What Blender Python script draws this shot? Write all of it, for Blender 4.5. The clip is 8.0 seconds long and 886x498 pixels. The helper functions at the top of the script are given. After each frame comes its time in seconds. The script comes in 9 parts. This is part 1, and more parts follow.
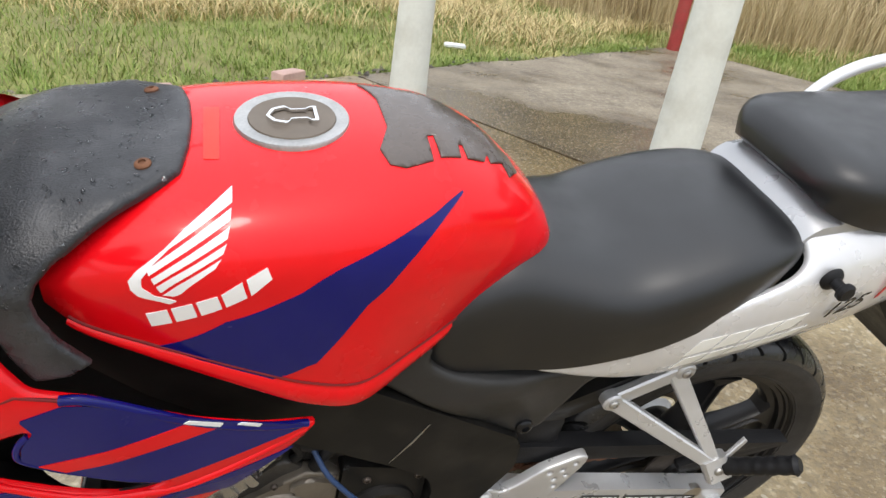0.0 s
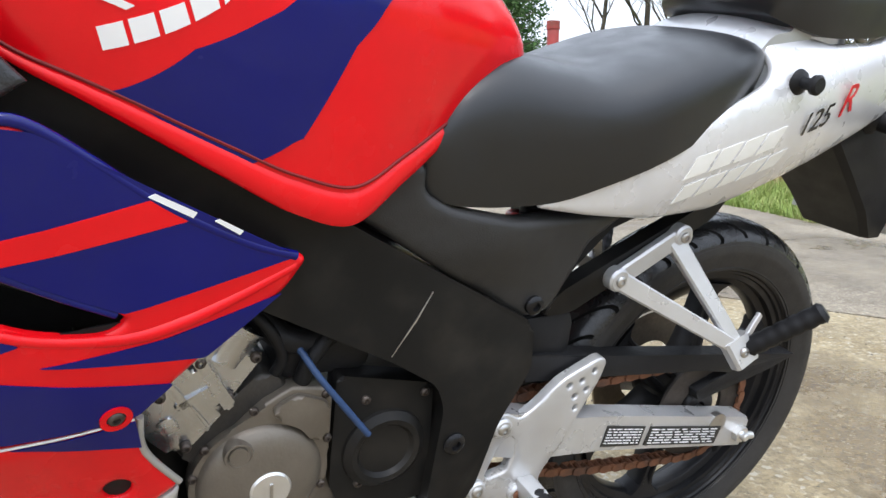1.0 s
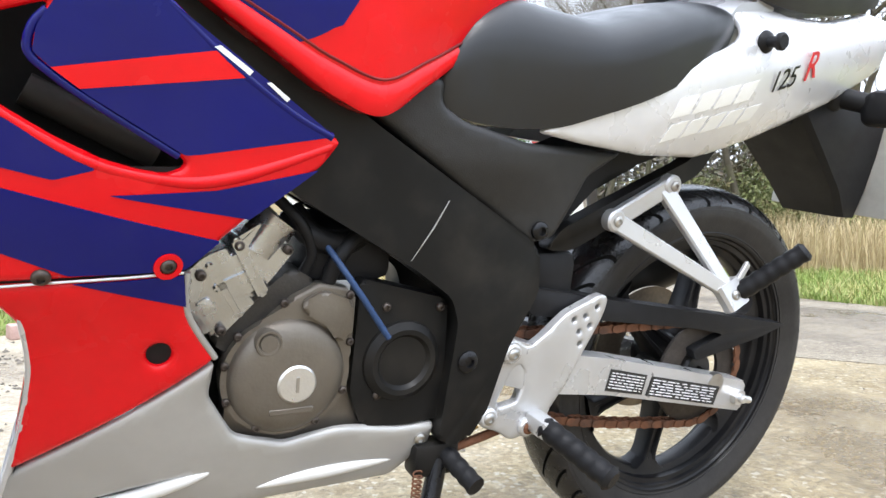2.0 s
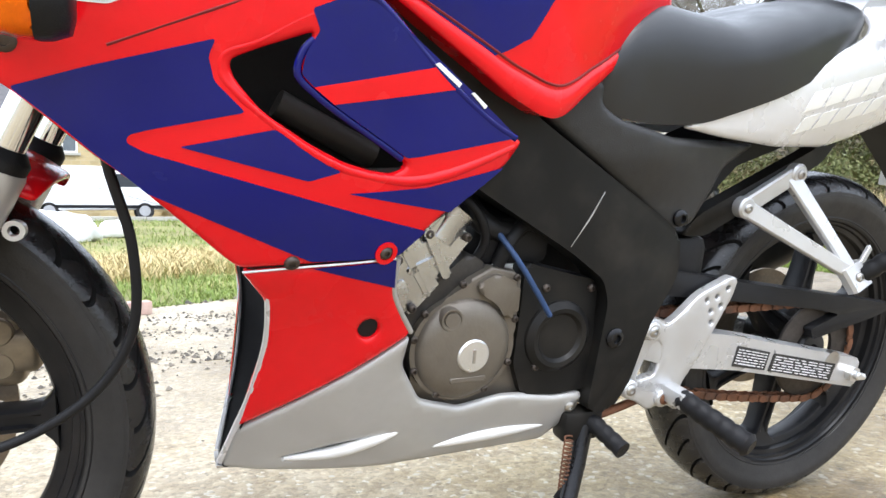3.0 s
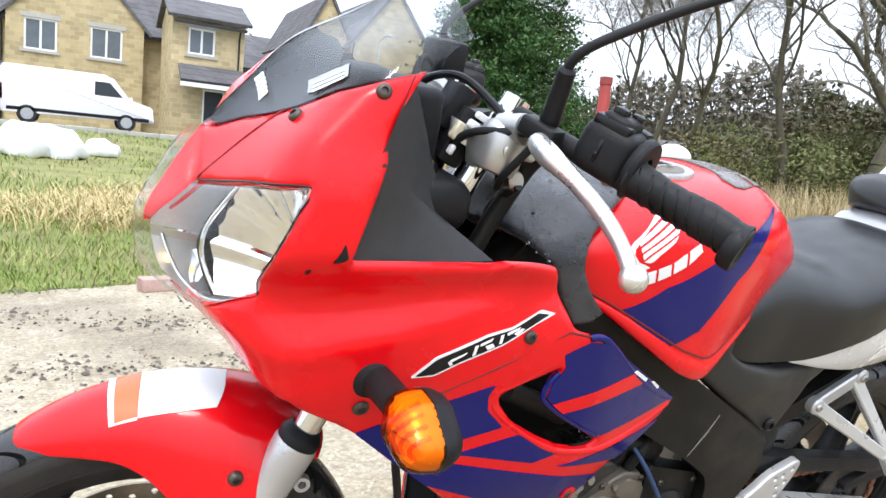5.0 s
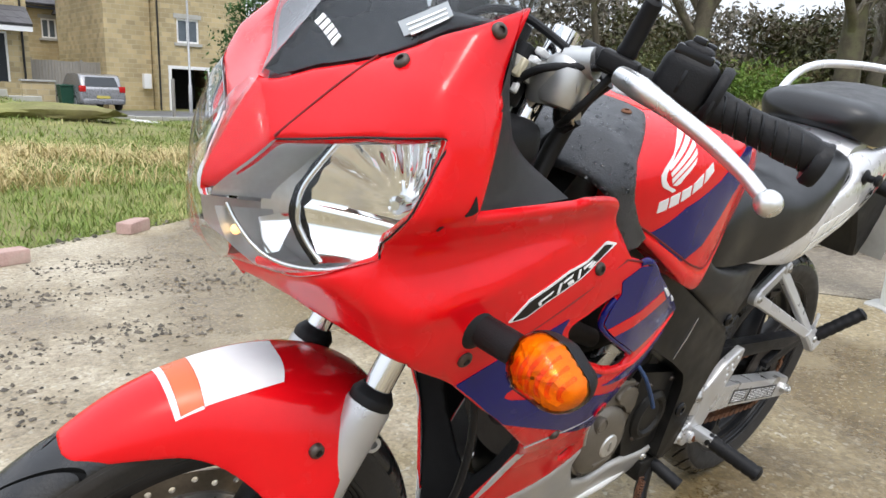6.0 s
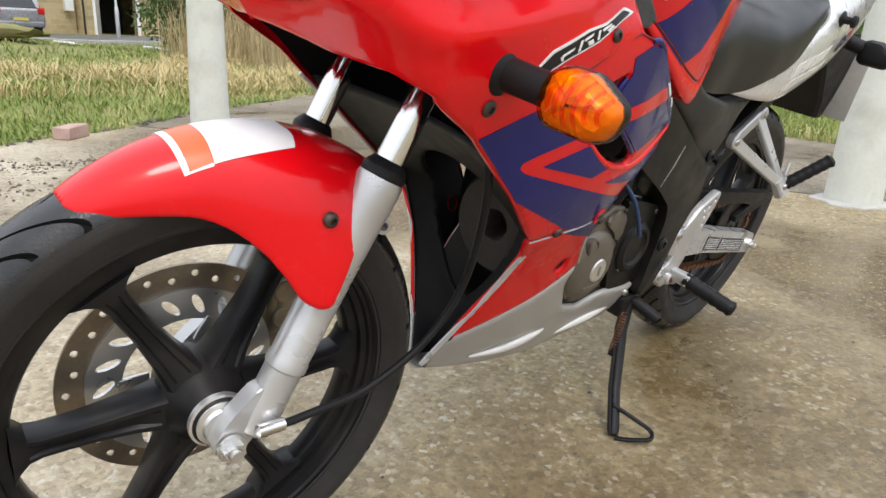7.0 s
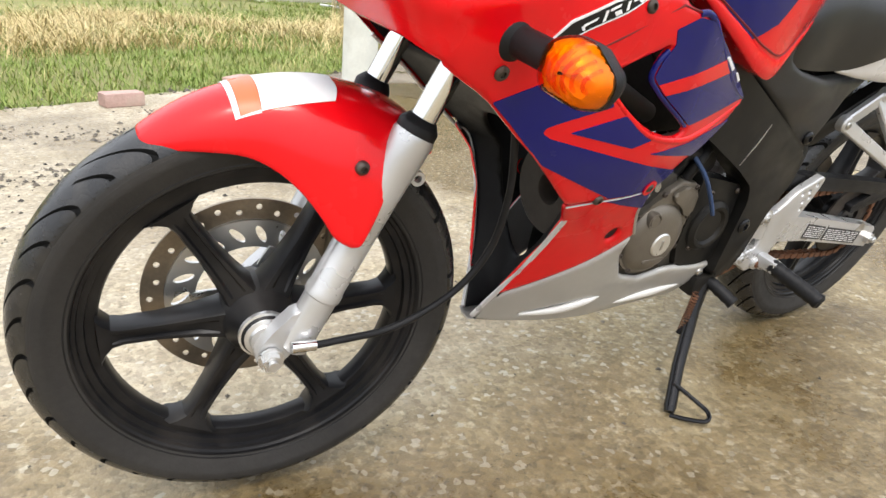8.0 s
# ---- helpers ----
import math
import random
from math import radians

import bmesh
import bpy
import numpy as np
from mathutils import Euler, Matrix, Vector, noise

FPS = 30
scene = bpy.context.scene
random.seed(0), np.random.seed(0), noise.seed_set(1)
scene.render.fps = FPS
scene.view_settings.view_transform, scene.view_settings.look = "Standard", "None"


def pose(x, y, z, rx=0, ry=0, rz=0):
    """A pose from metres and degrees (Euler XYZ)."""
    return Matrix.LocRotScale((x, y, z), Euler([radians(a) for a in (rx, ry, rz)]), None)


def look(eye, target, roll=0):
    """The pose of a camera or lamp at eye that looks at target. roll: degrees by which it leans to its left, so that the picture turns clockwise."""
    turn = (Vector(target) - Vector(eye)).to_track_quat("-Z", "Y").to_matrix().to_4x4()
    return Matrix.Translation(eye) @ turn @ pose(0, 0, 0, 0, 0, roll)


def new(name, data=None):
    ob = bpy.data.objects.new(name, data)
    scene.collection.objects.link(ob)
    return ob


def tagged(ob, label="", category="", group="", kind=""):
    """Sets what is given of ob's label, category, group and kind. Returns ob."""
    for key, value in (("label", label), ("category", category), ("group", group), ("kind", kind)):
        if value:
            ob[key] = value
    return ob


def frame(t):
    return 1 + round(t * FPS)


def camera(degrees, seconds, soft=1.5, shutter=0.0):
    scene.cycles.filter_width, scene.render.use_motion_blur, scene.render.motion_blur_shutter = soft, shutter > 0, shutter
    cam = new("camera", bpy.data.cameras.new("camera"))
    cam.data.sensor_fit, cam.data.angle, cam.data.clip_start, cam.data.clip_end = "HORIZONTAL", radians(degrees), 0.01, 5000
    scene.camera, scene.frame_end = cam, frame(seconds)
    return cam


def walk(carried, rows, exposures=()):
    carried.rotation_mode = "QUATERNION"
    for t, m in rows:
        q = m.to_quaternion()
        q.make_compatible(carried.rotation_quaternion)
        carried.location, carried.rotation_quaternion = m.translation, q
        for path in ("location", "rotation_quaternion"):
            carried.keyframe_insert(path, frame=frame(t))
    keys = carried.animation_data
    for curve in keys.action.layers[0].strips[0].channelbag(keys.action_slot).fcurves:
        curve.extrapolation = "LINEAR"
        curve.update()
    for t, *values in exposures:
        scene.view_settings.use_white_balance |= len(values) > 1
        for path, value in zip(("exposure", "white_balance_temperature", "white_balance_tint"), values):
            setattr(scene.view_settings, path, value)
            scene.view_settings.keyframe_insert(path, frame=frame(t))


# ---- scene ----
cam = camera(65.5, 8.0)
PATH = [
    (0, (0.543, -0.839, 1.085), (1.219, 0.824, 0.205), 8.2),
    (0.3, (0.514, -0.857, 1.005), (1.349, 0.786, 0.229), 7.9),
    (0.5, (0.473, -0.861, 0.901), (1.358, 0.84, 0.332), 4.0),
    (0.7, (0.468, -0.856, 0.804), (1.372, 0.858, 0.306), 2.16),
    (1, (0.473, -0.848, 0.692), (1.438, 0.873, 0.362), 0.4),
    (1.2, (0.467, -0.854, 0.641), (1.456, 0.866, 0.393), -0.3),
    (2.3, (0.364, -0.917, 0.467), (1.362, 0.816, 0.461), 0.6),
    (2.5, (0.33, -0.912, 0.464), (1.289, 0.843, 0.438), 0.2),
    (2.7, (0.292, -0.915, 0.47), (1.216, 0.858, 0.417), 0.17),
    (3, (0.242, -0.921, 0.501), (1.127, 0.87, 0.412), -0.2),
    (3.5, (0.179, -0.942, 0.6), (1.014, 0.873, 0.513), -0.3),
    (4, (0.117, -0.958, 0.676), (0.933, 0.868, 0.63), 0.8),
    (4.5, (0.063, -0.914, 0.786), (0.889, 0.906, 0.698), 1.4),
    (4.7, (0.009, -0.926, 0.852), (0.858, 0.876, 0.67), 4.2),
    (5.8, (-0.229, -0.793, 0.904), (1.019, 0.711, 0.479), 2.1),
    (6, (-0.258, -0.76, 0.879), (1.064, 0.676, 0.442), 2.3),
    (6.5, (-0.317, -0.716, 0.797), (1.107, 0.595, 0.296), 1.6),
    (7, (-0.322, -0.73, 0.702), (1.085, 0.553, 0.09), 2.9),
    (7.3, (-0.32, -0.743, 0.67), (0.954, 0.652, 0.015), 3.49),
    (7.5, (-0.307, -0.76, 0.672), (0.883, 0.688, -0.027), 4.1),
    (7.7, (-0.291, -0.79, 0.671), (0.849, 0.694, -0.034), 3.88),
    (8, (-0.254, -0.868, 0.715), (0.806, 0.664, -0.013), 4.0),
]
walk(cam, [(t, look(eye, target, roll)) for t, eye, target, roll in PATH],
     exposures=((0.0, 0.4, 6400, 10), (1.0, 0.75, 5900, 10), (2.5, 1.18, 5900, 10), (3.5, 1.15, 5900, 10), (4.5, 1.1, 5900, 10), (5.8, 0.5, 6150, 10), (6.5, 0.4, 6200, 10), (7.0, 0.4, 6350, 10), (7.5, 0.7, 6400, 10), (8.0, 0.78, 6450, 10)))

# ---------------- world, sun, exposure ----------------
world = bpy.data.worlds.new("sky")
scene.world = world
world.use_nodes = True
_n = world.node_tree.nodes
_sky = _n.new("ShaderNodeTexSky")
_sky.sky_type, _sky.sun_disc = "NISHITA", False
_sky.sun_elevation, _sky.sun_rotation = radians(60), radians(208)
_sky.air_density, _sky.dust_density, _sky.ozone_density = 1.0, 6.0, 1.0
_mix = _n.new("ShaderNodeMix")
_mix.data_type = "RGBA"
_mix.inputs["Factor"].default_value = 0.82
_mix.inputs["B"].default_value = (9.0, 9.3, 9.8, 1)
_lk = world.node_tree.links
_lk.new(_sky.outputs[0], _mix.inputs["A"])
_up = _n.new("ShaderNodeSeparateXYZ")
_lk.new(_n.new("ShaderNodeTexCoord").outputs["Generated"], _up.inputs[0])
_rise = _n.new("ShaderNodeMapRange")
_rise.inputs["To Min"].default_value, _rise.inputs["To Max"].default_value = 0.72, 1.6
_lk.new(_up.outputs["Z"], _rise.inputs["Value"])
_over = _n.new("ShaderNodeVectorMath")
_over.operation = "SCALE"
_lk.new(_mix.outputs["Result"], _over.inputs[0])
_lk.new(_rise.outputs["Result"], _over.inputs["Scale"])
_lk.new(_over.outputs["Vector"], _n["Background"].inputs["Color"])
_n["Background"].inputs["Strength"].default_value = 0.12
sun = new("sun", bpy.data.lights.new("sun", "SUN"))
sun.data.energy, sun.data.angle, sun.data.color = 0.8, radians(14), (1.0, 0.95, 0.88)
sun.matrix_world = look((-1.6, -3.0, 6.0), (0, 0, 0))



# ---------------- materials ----------------
def mat(name, color, rough=0.5, metal=0.0, var=0.12, scale=8.0, bump=0.0, bscale=120.0, coat=0.0, dirt=None, dirt_scale=3.0, dirt_amt=0.3,
        ior=1.45, trans=0.0, emit=None, estr=0.0, wet=0.0, island=0.0, stretch=None, spec=0.5):
    """A procedural surface: base colour with variation at two scales, optional dirt, bump and clear coat."""
    m = bpy.data.materials.new(name)
    m.use_nodes = True
    nt = m.node_tree
    n, lk = nt.nodes, nt.links
    b = n["Principled BSDF"]
    tc = n.new("ShaderNodeTexCoord")
    src = tc.outputs["Object"]
    if stretch:
        mp = n.new("ShaderNodeMapping")
        mp.inputs["Scale"].default_value = stretch
        lk.new(src, mp.inputs["Vector"])
        src = mp.outputs["Vector"]
    def noise_tex(sc, det=4.0):
        t = n.new("ShaderNodeTexNoise")
        t.inputs["Scale"].default_value, t.inputs["Detail"].default_value = sc, det
        lk.new(src, t.inputs["Vector"])
        return t.outputs["Fac"]
    def ramp(fac, lo, hi, a, c):
        r = n.new("ShaderNodeMapRange")
        r.inputs["From Min"].default_value, r.inputs["From Max"].default_value = lo, hi
        r.inputs["To Min"].default_value, r.inputs["To Max"].default_value = a, c
        lk.new(fac, r.inputs["Value"])
        return r.outputs["Result"]
    col = n.new("ShaderNodeMix")
    col.data_type = "RGBA"
    c = tuple(color)
    col.inputs["A"].default_value = (*[max(0, v * (1 - var)) for v in c], 1)
    col.inputs["B"].default_value = (*[min(1, v * (1 + var)) for v in c], 1)
    f = n.new("ShaderNodeMath")
    f.operation = "ADD"
    lk.new(ramp(noise_tex(scale), 0.3, 0.7, 0.0, 0.6), f.inputs[0])
    lk.new(ramp(noise_tex(scale * 9), 0.3, 0.7, 0.0, 0.4), f.inputs[1])
    lk.new(f.outputs[0], col.inputs["Factor"])
    out = col.outputs["Result"]
    if dirt:
        d = n.new("ShaderNodeMix")
        d.data_type = "RGBA"
        d.inputs["B"].default_value = (*dirt, 1)
        lk.new(out, d.inputs["A"])
        lk.new(ramp(noise_tex(dirt_scale, 8.0), 0.48, 0.72, 0.0, dirt_amt), d.inputs["Factor"])
        out = d.outputs["Result"]
    if island:
        gi = n.new("ShaderNodeNewGeometry")
        h = n.new("ShaderNodeHueSaturation")
        lk.new(ramp(gi.outputs["Random Per Island"], 0, 1, 1 - island, 1 + island), h.inputs["Value"])
        lk.new(out, h.inputs["Color"])
        out = h.outputs["Color"]
    lk.new(out, b.inputs["Base Color"])
    lk.new(ramp(noise_tex(scale * 3), 0.3, 0.7, max(0.02, rough - 0.08), rough + 0.08), b.inputs["Roughness"])
    b.inputs["Metallic"].default_value, b.inputs["IOR"].default_value = metal, ior
    b.inputs["Transmission Weight"].default_value = trans
    b.inputs["Specular IOR Level"].default_value = spec
    if coat:
        b.inputs["Coat Weight"].default_value, b.inputs["Coat Roughness"].default_value = coat, 0.04
    if bump:
        bp = n.new("ShaderNodeBump")
        bp.inputs["Strength"].default_value, bp.inputs["Distance"].default_value = bump, 0.002
        lk.new(noise_tex(bscale, 3.0), bp.inputs["Height"])
        lk.new(bp.outputs["Normal"], b.inputs["Normal"])
    if emit:
        b.inputs["Emission Color"].default_value, b.inputs["Emission Strength"].default_value = (*emit, 1), estr
    return m


RED = mat("red_paint", (0.72, 0.0030, 0.0075), 0.24, coat=0.40, spec=0.2, var=0.06, scale=5)
BLUE = mat("blue_decal", (0.004, 0.006, 0.125), 0.2, coat=0.35, spec=0.2, var=0.08, scale=6)
SILVER = mat("silver_paint", (0.7, 0.7, 0.71), 0.3, metal=0.35, coat=0.6, var=0.05)
GREYSILVER = mat("warm_silver_paint", (0.42, 0.41, 0.385), 0.36, metal=0.3, coat=0.5, var=0.05, dirt=(0.2, 0.17, 0.13), dirt_amt=0.25, dirt_scale=9)
WHITE = mat("white_decal", (0.82, 0.82, 0.82), 0.35, var=0.03)
BLACKP = mat("black_plastic", (0.013, 0.013, 0.014), 0.46, spec=0.22, var=0.2, bump=0.25, bscale=700)
BLACKG = mat("black_gloss", (0.008, 0.008, 0.009), 0.2, spec=0.35, var=0.2)
FRAMEB = mat("frame_black", (0.009, 0.0088, 0.0085), 0.4, spec=0.22, var=0.15, dirt=(0.06, 0.052, 0.042), dirt_amt=0.25, dirt_scale=14)
SEATM = mat("seat_vinyl", (0.008, 0.0085, 0.0095), 0.36, spec=0.7, var=0.12, bump=0.10, bscale=900)
RUBBER = mat("tyre_rubber", (0.034, 0.032, 0.030), 0.6, spec=0.35, var=0.25, scale=14, bump=0.2, bscale=300, dirt=(0.010, 0.010, 0.010), dirt_amt=0.8, dirt_scale=7)
TREAD = mat("wet_tread_rubber", (0.014, 0.014, 0.015), 0.24, spec=0.6, var=0.3, scale=14, bump=0.25, bscale=260, dirt=(0.05, 0.045, 0.038), dirt_amt=0.5, dirt_scale=26)
# Dull rubber, darkened so its colour carries the shade inside the tyre grooves.
GROOVE_SHADE = mat("dull_groove_shade", (0.008, 0.008, 0.008), 0.85, spec=0.15, var=0.2, scale=20)
# Near-black whose colour holds the shade deep inside the fairing.
DEEP = mat("inner_shade_black", (0.009, 0.0088, 0.0085), 0.8, spec=0.15, var=0.25, scale=20)
DARKBOLT = mat("dull_dark_screw", (0.09, 0.075, 0.065), 0.45, metal=0.7, var=0.3, scale=60)
RIMB = mat("rim_black", (0.009, 0.009, 0.01), 0.38, spec=0.3, var=0.2, dirt=(0.08, 0.07, 0.06), dirt_amt=0.3, dirt_scale=10)
ALU = mat("cast_aluminium", (0.74, 0.74, 0.73), 0.3, metal=0.85, var=0.08, bump=0.15, bscale=400)
SILVP = mat("silver_fork_paint", (0.56, 0.56, 0.56), 0.32, metal=0.55, var=0.05, dirt=(0.3, 0.27, 0.22), dirt_amt=0.25, dirt_scale=18)
CHROME = mat("chrome", (0.8, 0.8, 0.8), 0.1, metal=1.0, var=0.03)
STEEL = mat("steel", (0.5, 0.49, 0.47), 0.35, metal=1.0, var=0.15, dirt=(0.2, 0.1, 0.05), dirt_amt=0.35, dirt_scale=30)
CASE = mat("engine_case_paint", (0.165, 0.145, 0.118), 0.38, metal=0.45, var=0.1, dirt=(0.1, 0.085, 0.065), dirt_amt=0.5, dirt_scale=12, bump=0.15, bscale=300)
RUST = mat("rusty_chain", (0.16, 0.07, 0.035), 0.75, metal=0.3, var=0.4, scale=60, dirt=(0.05, 0.04, 0.035), dirt_amt=0.7, dirt_scale=40)
CONCRETE_POST = mat("painted_concrete", (0.62, 0.63, 0.57), 0.8, var=0.08, scale=6, bump=0.4, bscale=90, dirt=(0.35, 0.33, 0.26), dirt_amt=0.5, dirt_scale=5)


def thin_glass(name, tint, gloss=0.03, ior=1.45):
    """A clear or tinted shell: light goes straight through, the surface mirrors at a slant."""
    m = bpy.data.materials.new(name)
    m.use_nodes = True
    n, lk = m.node_tree.nodes, m.node_tree.links
    n.remove(n["Principled BSDF"])
    t, g, f, x = (n.new("ShaderNode" + k) for k in ("BsdfTransparent", "BsdfGlossy", "LayerWeight", "MixShader"))
    t.inputs["Color"].default_value = (*tint, 1)
    g.inputs["Roughness"].default_value = gloss
    f.inputs["Blend"].default_value = 0.5
    p = n.new("ShaderNodeMath")
    p.operation, p.inputs[1].default_value = "POWER", 4.0
    lk.new(f.outputs["Facing"], p.inputs[0])
    q = n.new("ShaderNodeMapRange")
    q.inputs["To Min"].default_value, q.inputs["To Max"].default_value = ((ior - 1) / (ior + 1)) ** 2, 0.9
    lk.new(p.outputs[0], q.inputs["Value"])
    lk.new(q.outputs["Result"], x.inputs[0])
    lk.new(t.outputs[0], x.inputs[1])
    lk.new(g.outputs[0], x.inputs[2])
    lk.new(x.outputs[0], n["Material Output"].inputs["Surface"])
    return m


# ---------------- mesh helpers ----------------
def finish(name, bm, material, smooth=True, angle=40):
    me = bpy.data.meshes.new(name)
    bmesh.ops.recalc_face_normals(bm, faces=bm.faces)
    if smooth:
        for f in bm.faces:
            f.smooth = True
        for e in bm.edges:
            if len(e.link_faces) == 2 and e.calc_face_angle(0) > radians(angle):
                e.smooth = False
    bm.to_mesh(me)
    bm.free()
    for m in (material if isinstance(material, (list, tuple)) else [material]):
        me.materials.append(m)
    return new(name, me)


def part(name, bm, material, parent, label="", smooth=True, angle=40):
    ob = finish(name, bm, material, smooth, angle)
    ob.parent = parent
    if label:
        ob["label"] = label
    return ob


def thing(name, m, label, category, group="", kind=""):
    ob = new(name)
    ob.empty_display_size = 0.05
    ob.matrix_world = m
    return tagged(ob, label, category, group, kind)


def cr(xs, ys, x):
    """A smooth curve through a small table."""
    xs, ys = np.asarray(xs, float), np.asarray(ys, float)
    d = np.diff(ys) / np.diff(xs)
    m = np.r_[d[0], np.where(d[:-1] * d[1:] > 0, 2 * d[:-1] * d[1:] / np.where(d[:-1] + d[1:] == 0, 1, d[:-1] + d[1:]), 0), d[-1]]
    x = np.clip(np.asarray(x, float), xs[0], xs[-1])
    i = np.clip(np.searchsorted(xs, x) - 1, 0, len(xs) - 2)
    h = xs[i + 1] - xs[i]
    t = (x - xs[i]) / h
    return ((1 + 2 * t) * (1 - t) ** 2 * ys[i] + t * (1 - t) ** 2 * h * m[i] + t * t * (3 - 2 * t) * ys[i + 1] + t * t * (t - 1) * h * m[i + 1])


def curve_pts(pts, n=8, closed=False):
    """A smooth line through the given points."""
    p = [Vector(q) for q in pts]
    out = []
    k = len(p)
    for i in range(k if closed else k - 1):
        a, b, c, d = (p[(i - 1) % k], p[i], p[(i + 1) % k], p[(i + 2) % k]) if closed else (p[max(i - 1, 0)], p[i], p[i + 1], p[min(i + 2, k - 1)])
        for j in range(n):
            t = j / n
            out.append(0.5 * ((2 * b) + (c - a) * t + (2 * a - 5 * b + 4 * c - d) * t * t + (3 * b - a - 3 * c + d) * t ** 3))
    if not closed:
        out.append(p[-1])
    return out


def loft(bm, rings, closed=True, caps=True):
    vs = [[bm.verts.new(p) for p in r] for r in rings]
    k = len(vs[0])
    for a, b in zip(vs, vs[1:]):
        for i in range(k if closed else k - 1):
            j = (i + 1) % k
            try:
                bm.faces.new((a[i], a[j], b[j], b[i]))
            except ValueError:
                pass
    if caps and closed:
        bm.faces.new(vs[0])
        bm.faces.new(vs[-1])
    return vs


def tube(bm, pts, r, n=10, caps=True):
    """A pipe along a line; r is a number or one for each point."""
    pts = [Vector(p) for p in pts]
    rr = [r] * len(pts) if isinstance(r, (int, float)) else list(r)
    rings = []
    t0 = (pts[1] - pts[0]).normalized()
    nrm = t0.orthogonal().normalized()
    for i, p in enumerate(pts):
        t = (pts[min(i + 1, len(pts) - 1)] - pts[max(i - 1, 0)]).normalized()
        nrm = (nrm - t * nrm.dot(t)).normalized()
        bn = t.cross(nrm)
        rings.append([p + (nrm * math.cos(a) + bn * math.sin(a)) * rr[i] for a in [2 * math.pi * k / n for k in range(n)]])
    loft(bm, rings, True, caps)
    return bm


def tube_bm(pts, r, n=10):
    bm = bmesh.new()
    return tube(bm, pts, r, n)


def revolve(bm, profile, centre, axis="y", n=64, closed=False):
    """Turns a profile of (radius, height) round an axis through centre."""
    c = Vector(centre)
    rings = []
    for i in range(n):
        a = 2 * math.pi * i / n
        row = []
        for r, h in profile:
            q = {"y": (r * math.cos(a), h, r * math.sin(a)), "z": (r * math.cos(a), r * math.sin(a), h), "x": (h, r * math.cos(a), r * math.sin(a))}[axis]
            row.append(bm.verts.new(c + Vector(q)))
        rings.append(row)
    m = len(profile)
    for i in range(n):
        a, b = rings[i], rings[(i + 1) % n]
        for k in range(m if closed else m - 1):
            bm.faces.new((a[k], a[(k + 1) % m], b[(k + 1) % m], b[k]))
    bmesh.ops.remove_doubles(bm, verts=bm.verts, dist=1e-6)
    return bm


def prism(bm, outline, y0, y1, bevel=0.0, seg=2):
    """An outline in x and z, given depth from y0 to y1."""
    a = [bm.verts.new((x, y0, z)) for x, z in outline]
    b = [bm.verts.new((x, y1, z)) for x, z in outline]
    f0 = bm.faces.new(a)
    f1 = bm.faces.new(b[::-1])
    k = len(a)
    for i in range(k):
        bm.faces.new((a[i], b[i], b[(i + 1) % k], a[(i + 1) % k]))
    if bevel:
        ed = list({e for f in (f0, f1) for e in f.edges})
        bmesh.ops.bevel(bm, geom=ed, offset=bevel, segments=seg, affect="EDGES", profile=0.5)
    return bm


def box(bm, lo, hi, bevel=0.0, seg=2):
    g = bmesh.ops.create_cube(bm, size=1.0)["verts"]
    for v in g:
        v.co = Vector([lo[i] + (v.co[i] + 0.5) * (hi[i] - lo[i]) for i in range(3)])
    if bevel:
        bmesh.ops.bevel(bm, geom=list({e for v in g for e in v.link_edges}), offset=bevel, segments=seg, affect="EDGES", profile=0.5)
    return bm


def disc(bm, centre, r, h, axis=(0, -1, 0), n=20, bevel=0.0):
    """A round stud that rises from centre along axis."""
    ax = Vector(axis).normalized()
    u = ax.orthogonal().normalized()
    w = ax.cross(u)
    c = Vector(centre)
    prof = [(r, 0.0), (r, h - bevel), (r - bevel, h)] if bevel else [(r, 0.0), (r, h)]
    loft(bm, [[c + ax * hh + (u * math.cos(t) + w * math.sin(t)) * q for t in [2 * math.pi * k / n for k in range(n)]] for q, hh in prof])
    return bm


def round_outline(pts, r, n=4):
    """Corners of an outline rounded; r is a number or one for each corner."""
    out = []
    k = len(pts)
    for i, p in enumerate(pts):
        rad = r if isinstance(r, (int, float)) else r[i]
        p, a, b = Vector(p), Vector(pts[i - 1]), Vector(pts[(i + 1) % k])
        da, db = min(rad, (a - p).length * 0.45), min(rad, (b - p).length * 0.45)
        if rad <= 0:
            out.append(tuple(p))
            continue
        s, e = p + (a - p).normalized() * da, p + (b - p).normalized() * db
        for j in range(n + 1):
            t = j / n
            out.append(tuple(s * (1 - t) ** 2 + p * 2 * t * (1 - t) + e * t * t))
    return out


def dense(outline, step):
    out = []
    for i, p in enumerate(outline):
        a, b = Vector(p), Vector(outline[(i + 1) % len(outline)])
        k = max(1, int((b - a).length / step))
        out += [tuple(a + (b - a) * (j / k)) for j in range(k)]
    return out


def edge_dist(pts, outline):
    o = np.array(outline)
    a, b = o, np.roll(o, -1, 0)
    d = b - a
    p = np.asarray(pts)[:, None, :]
    t = np.clip(((p - a) * d).sum(-1) / np.maximum((d * d).sum(-1), 1e-12), 0, 1)
    return np.sqrt((((a + t[..., None] * d) - p) ** 2).sum(-1)).min(1)


def inside(pts, outline):
    o = np.array(outline)
    x, y = np.asarray(pts)[:, 0], np.asarray(pts)[:, 1]
    res = np.zeros(len(x), bool)
    for (x1, y1), (x2, y2) in zip(o, np.roll(o, -1, 0)):
        cond = (y1 > y) != (y2 > y)
        res ^= cond & (x < (x2 - x1) * (y - y1) / (y2 - y1 + 1e-15) + x1)
    return res


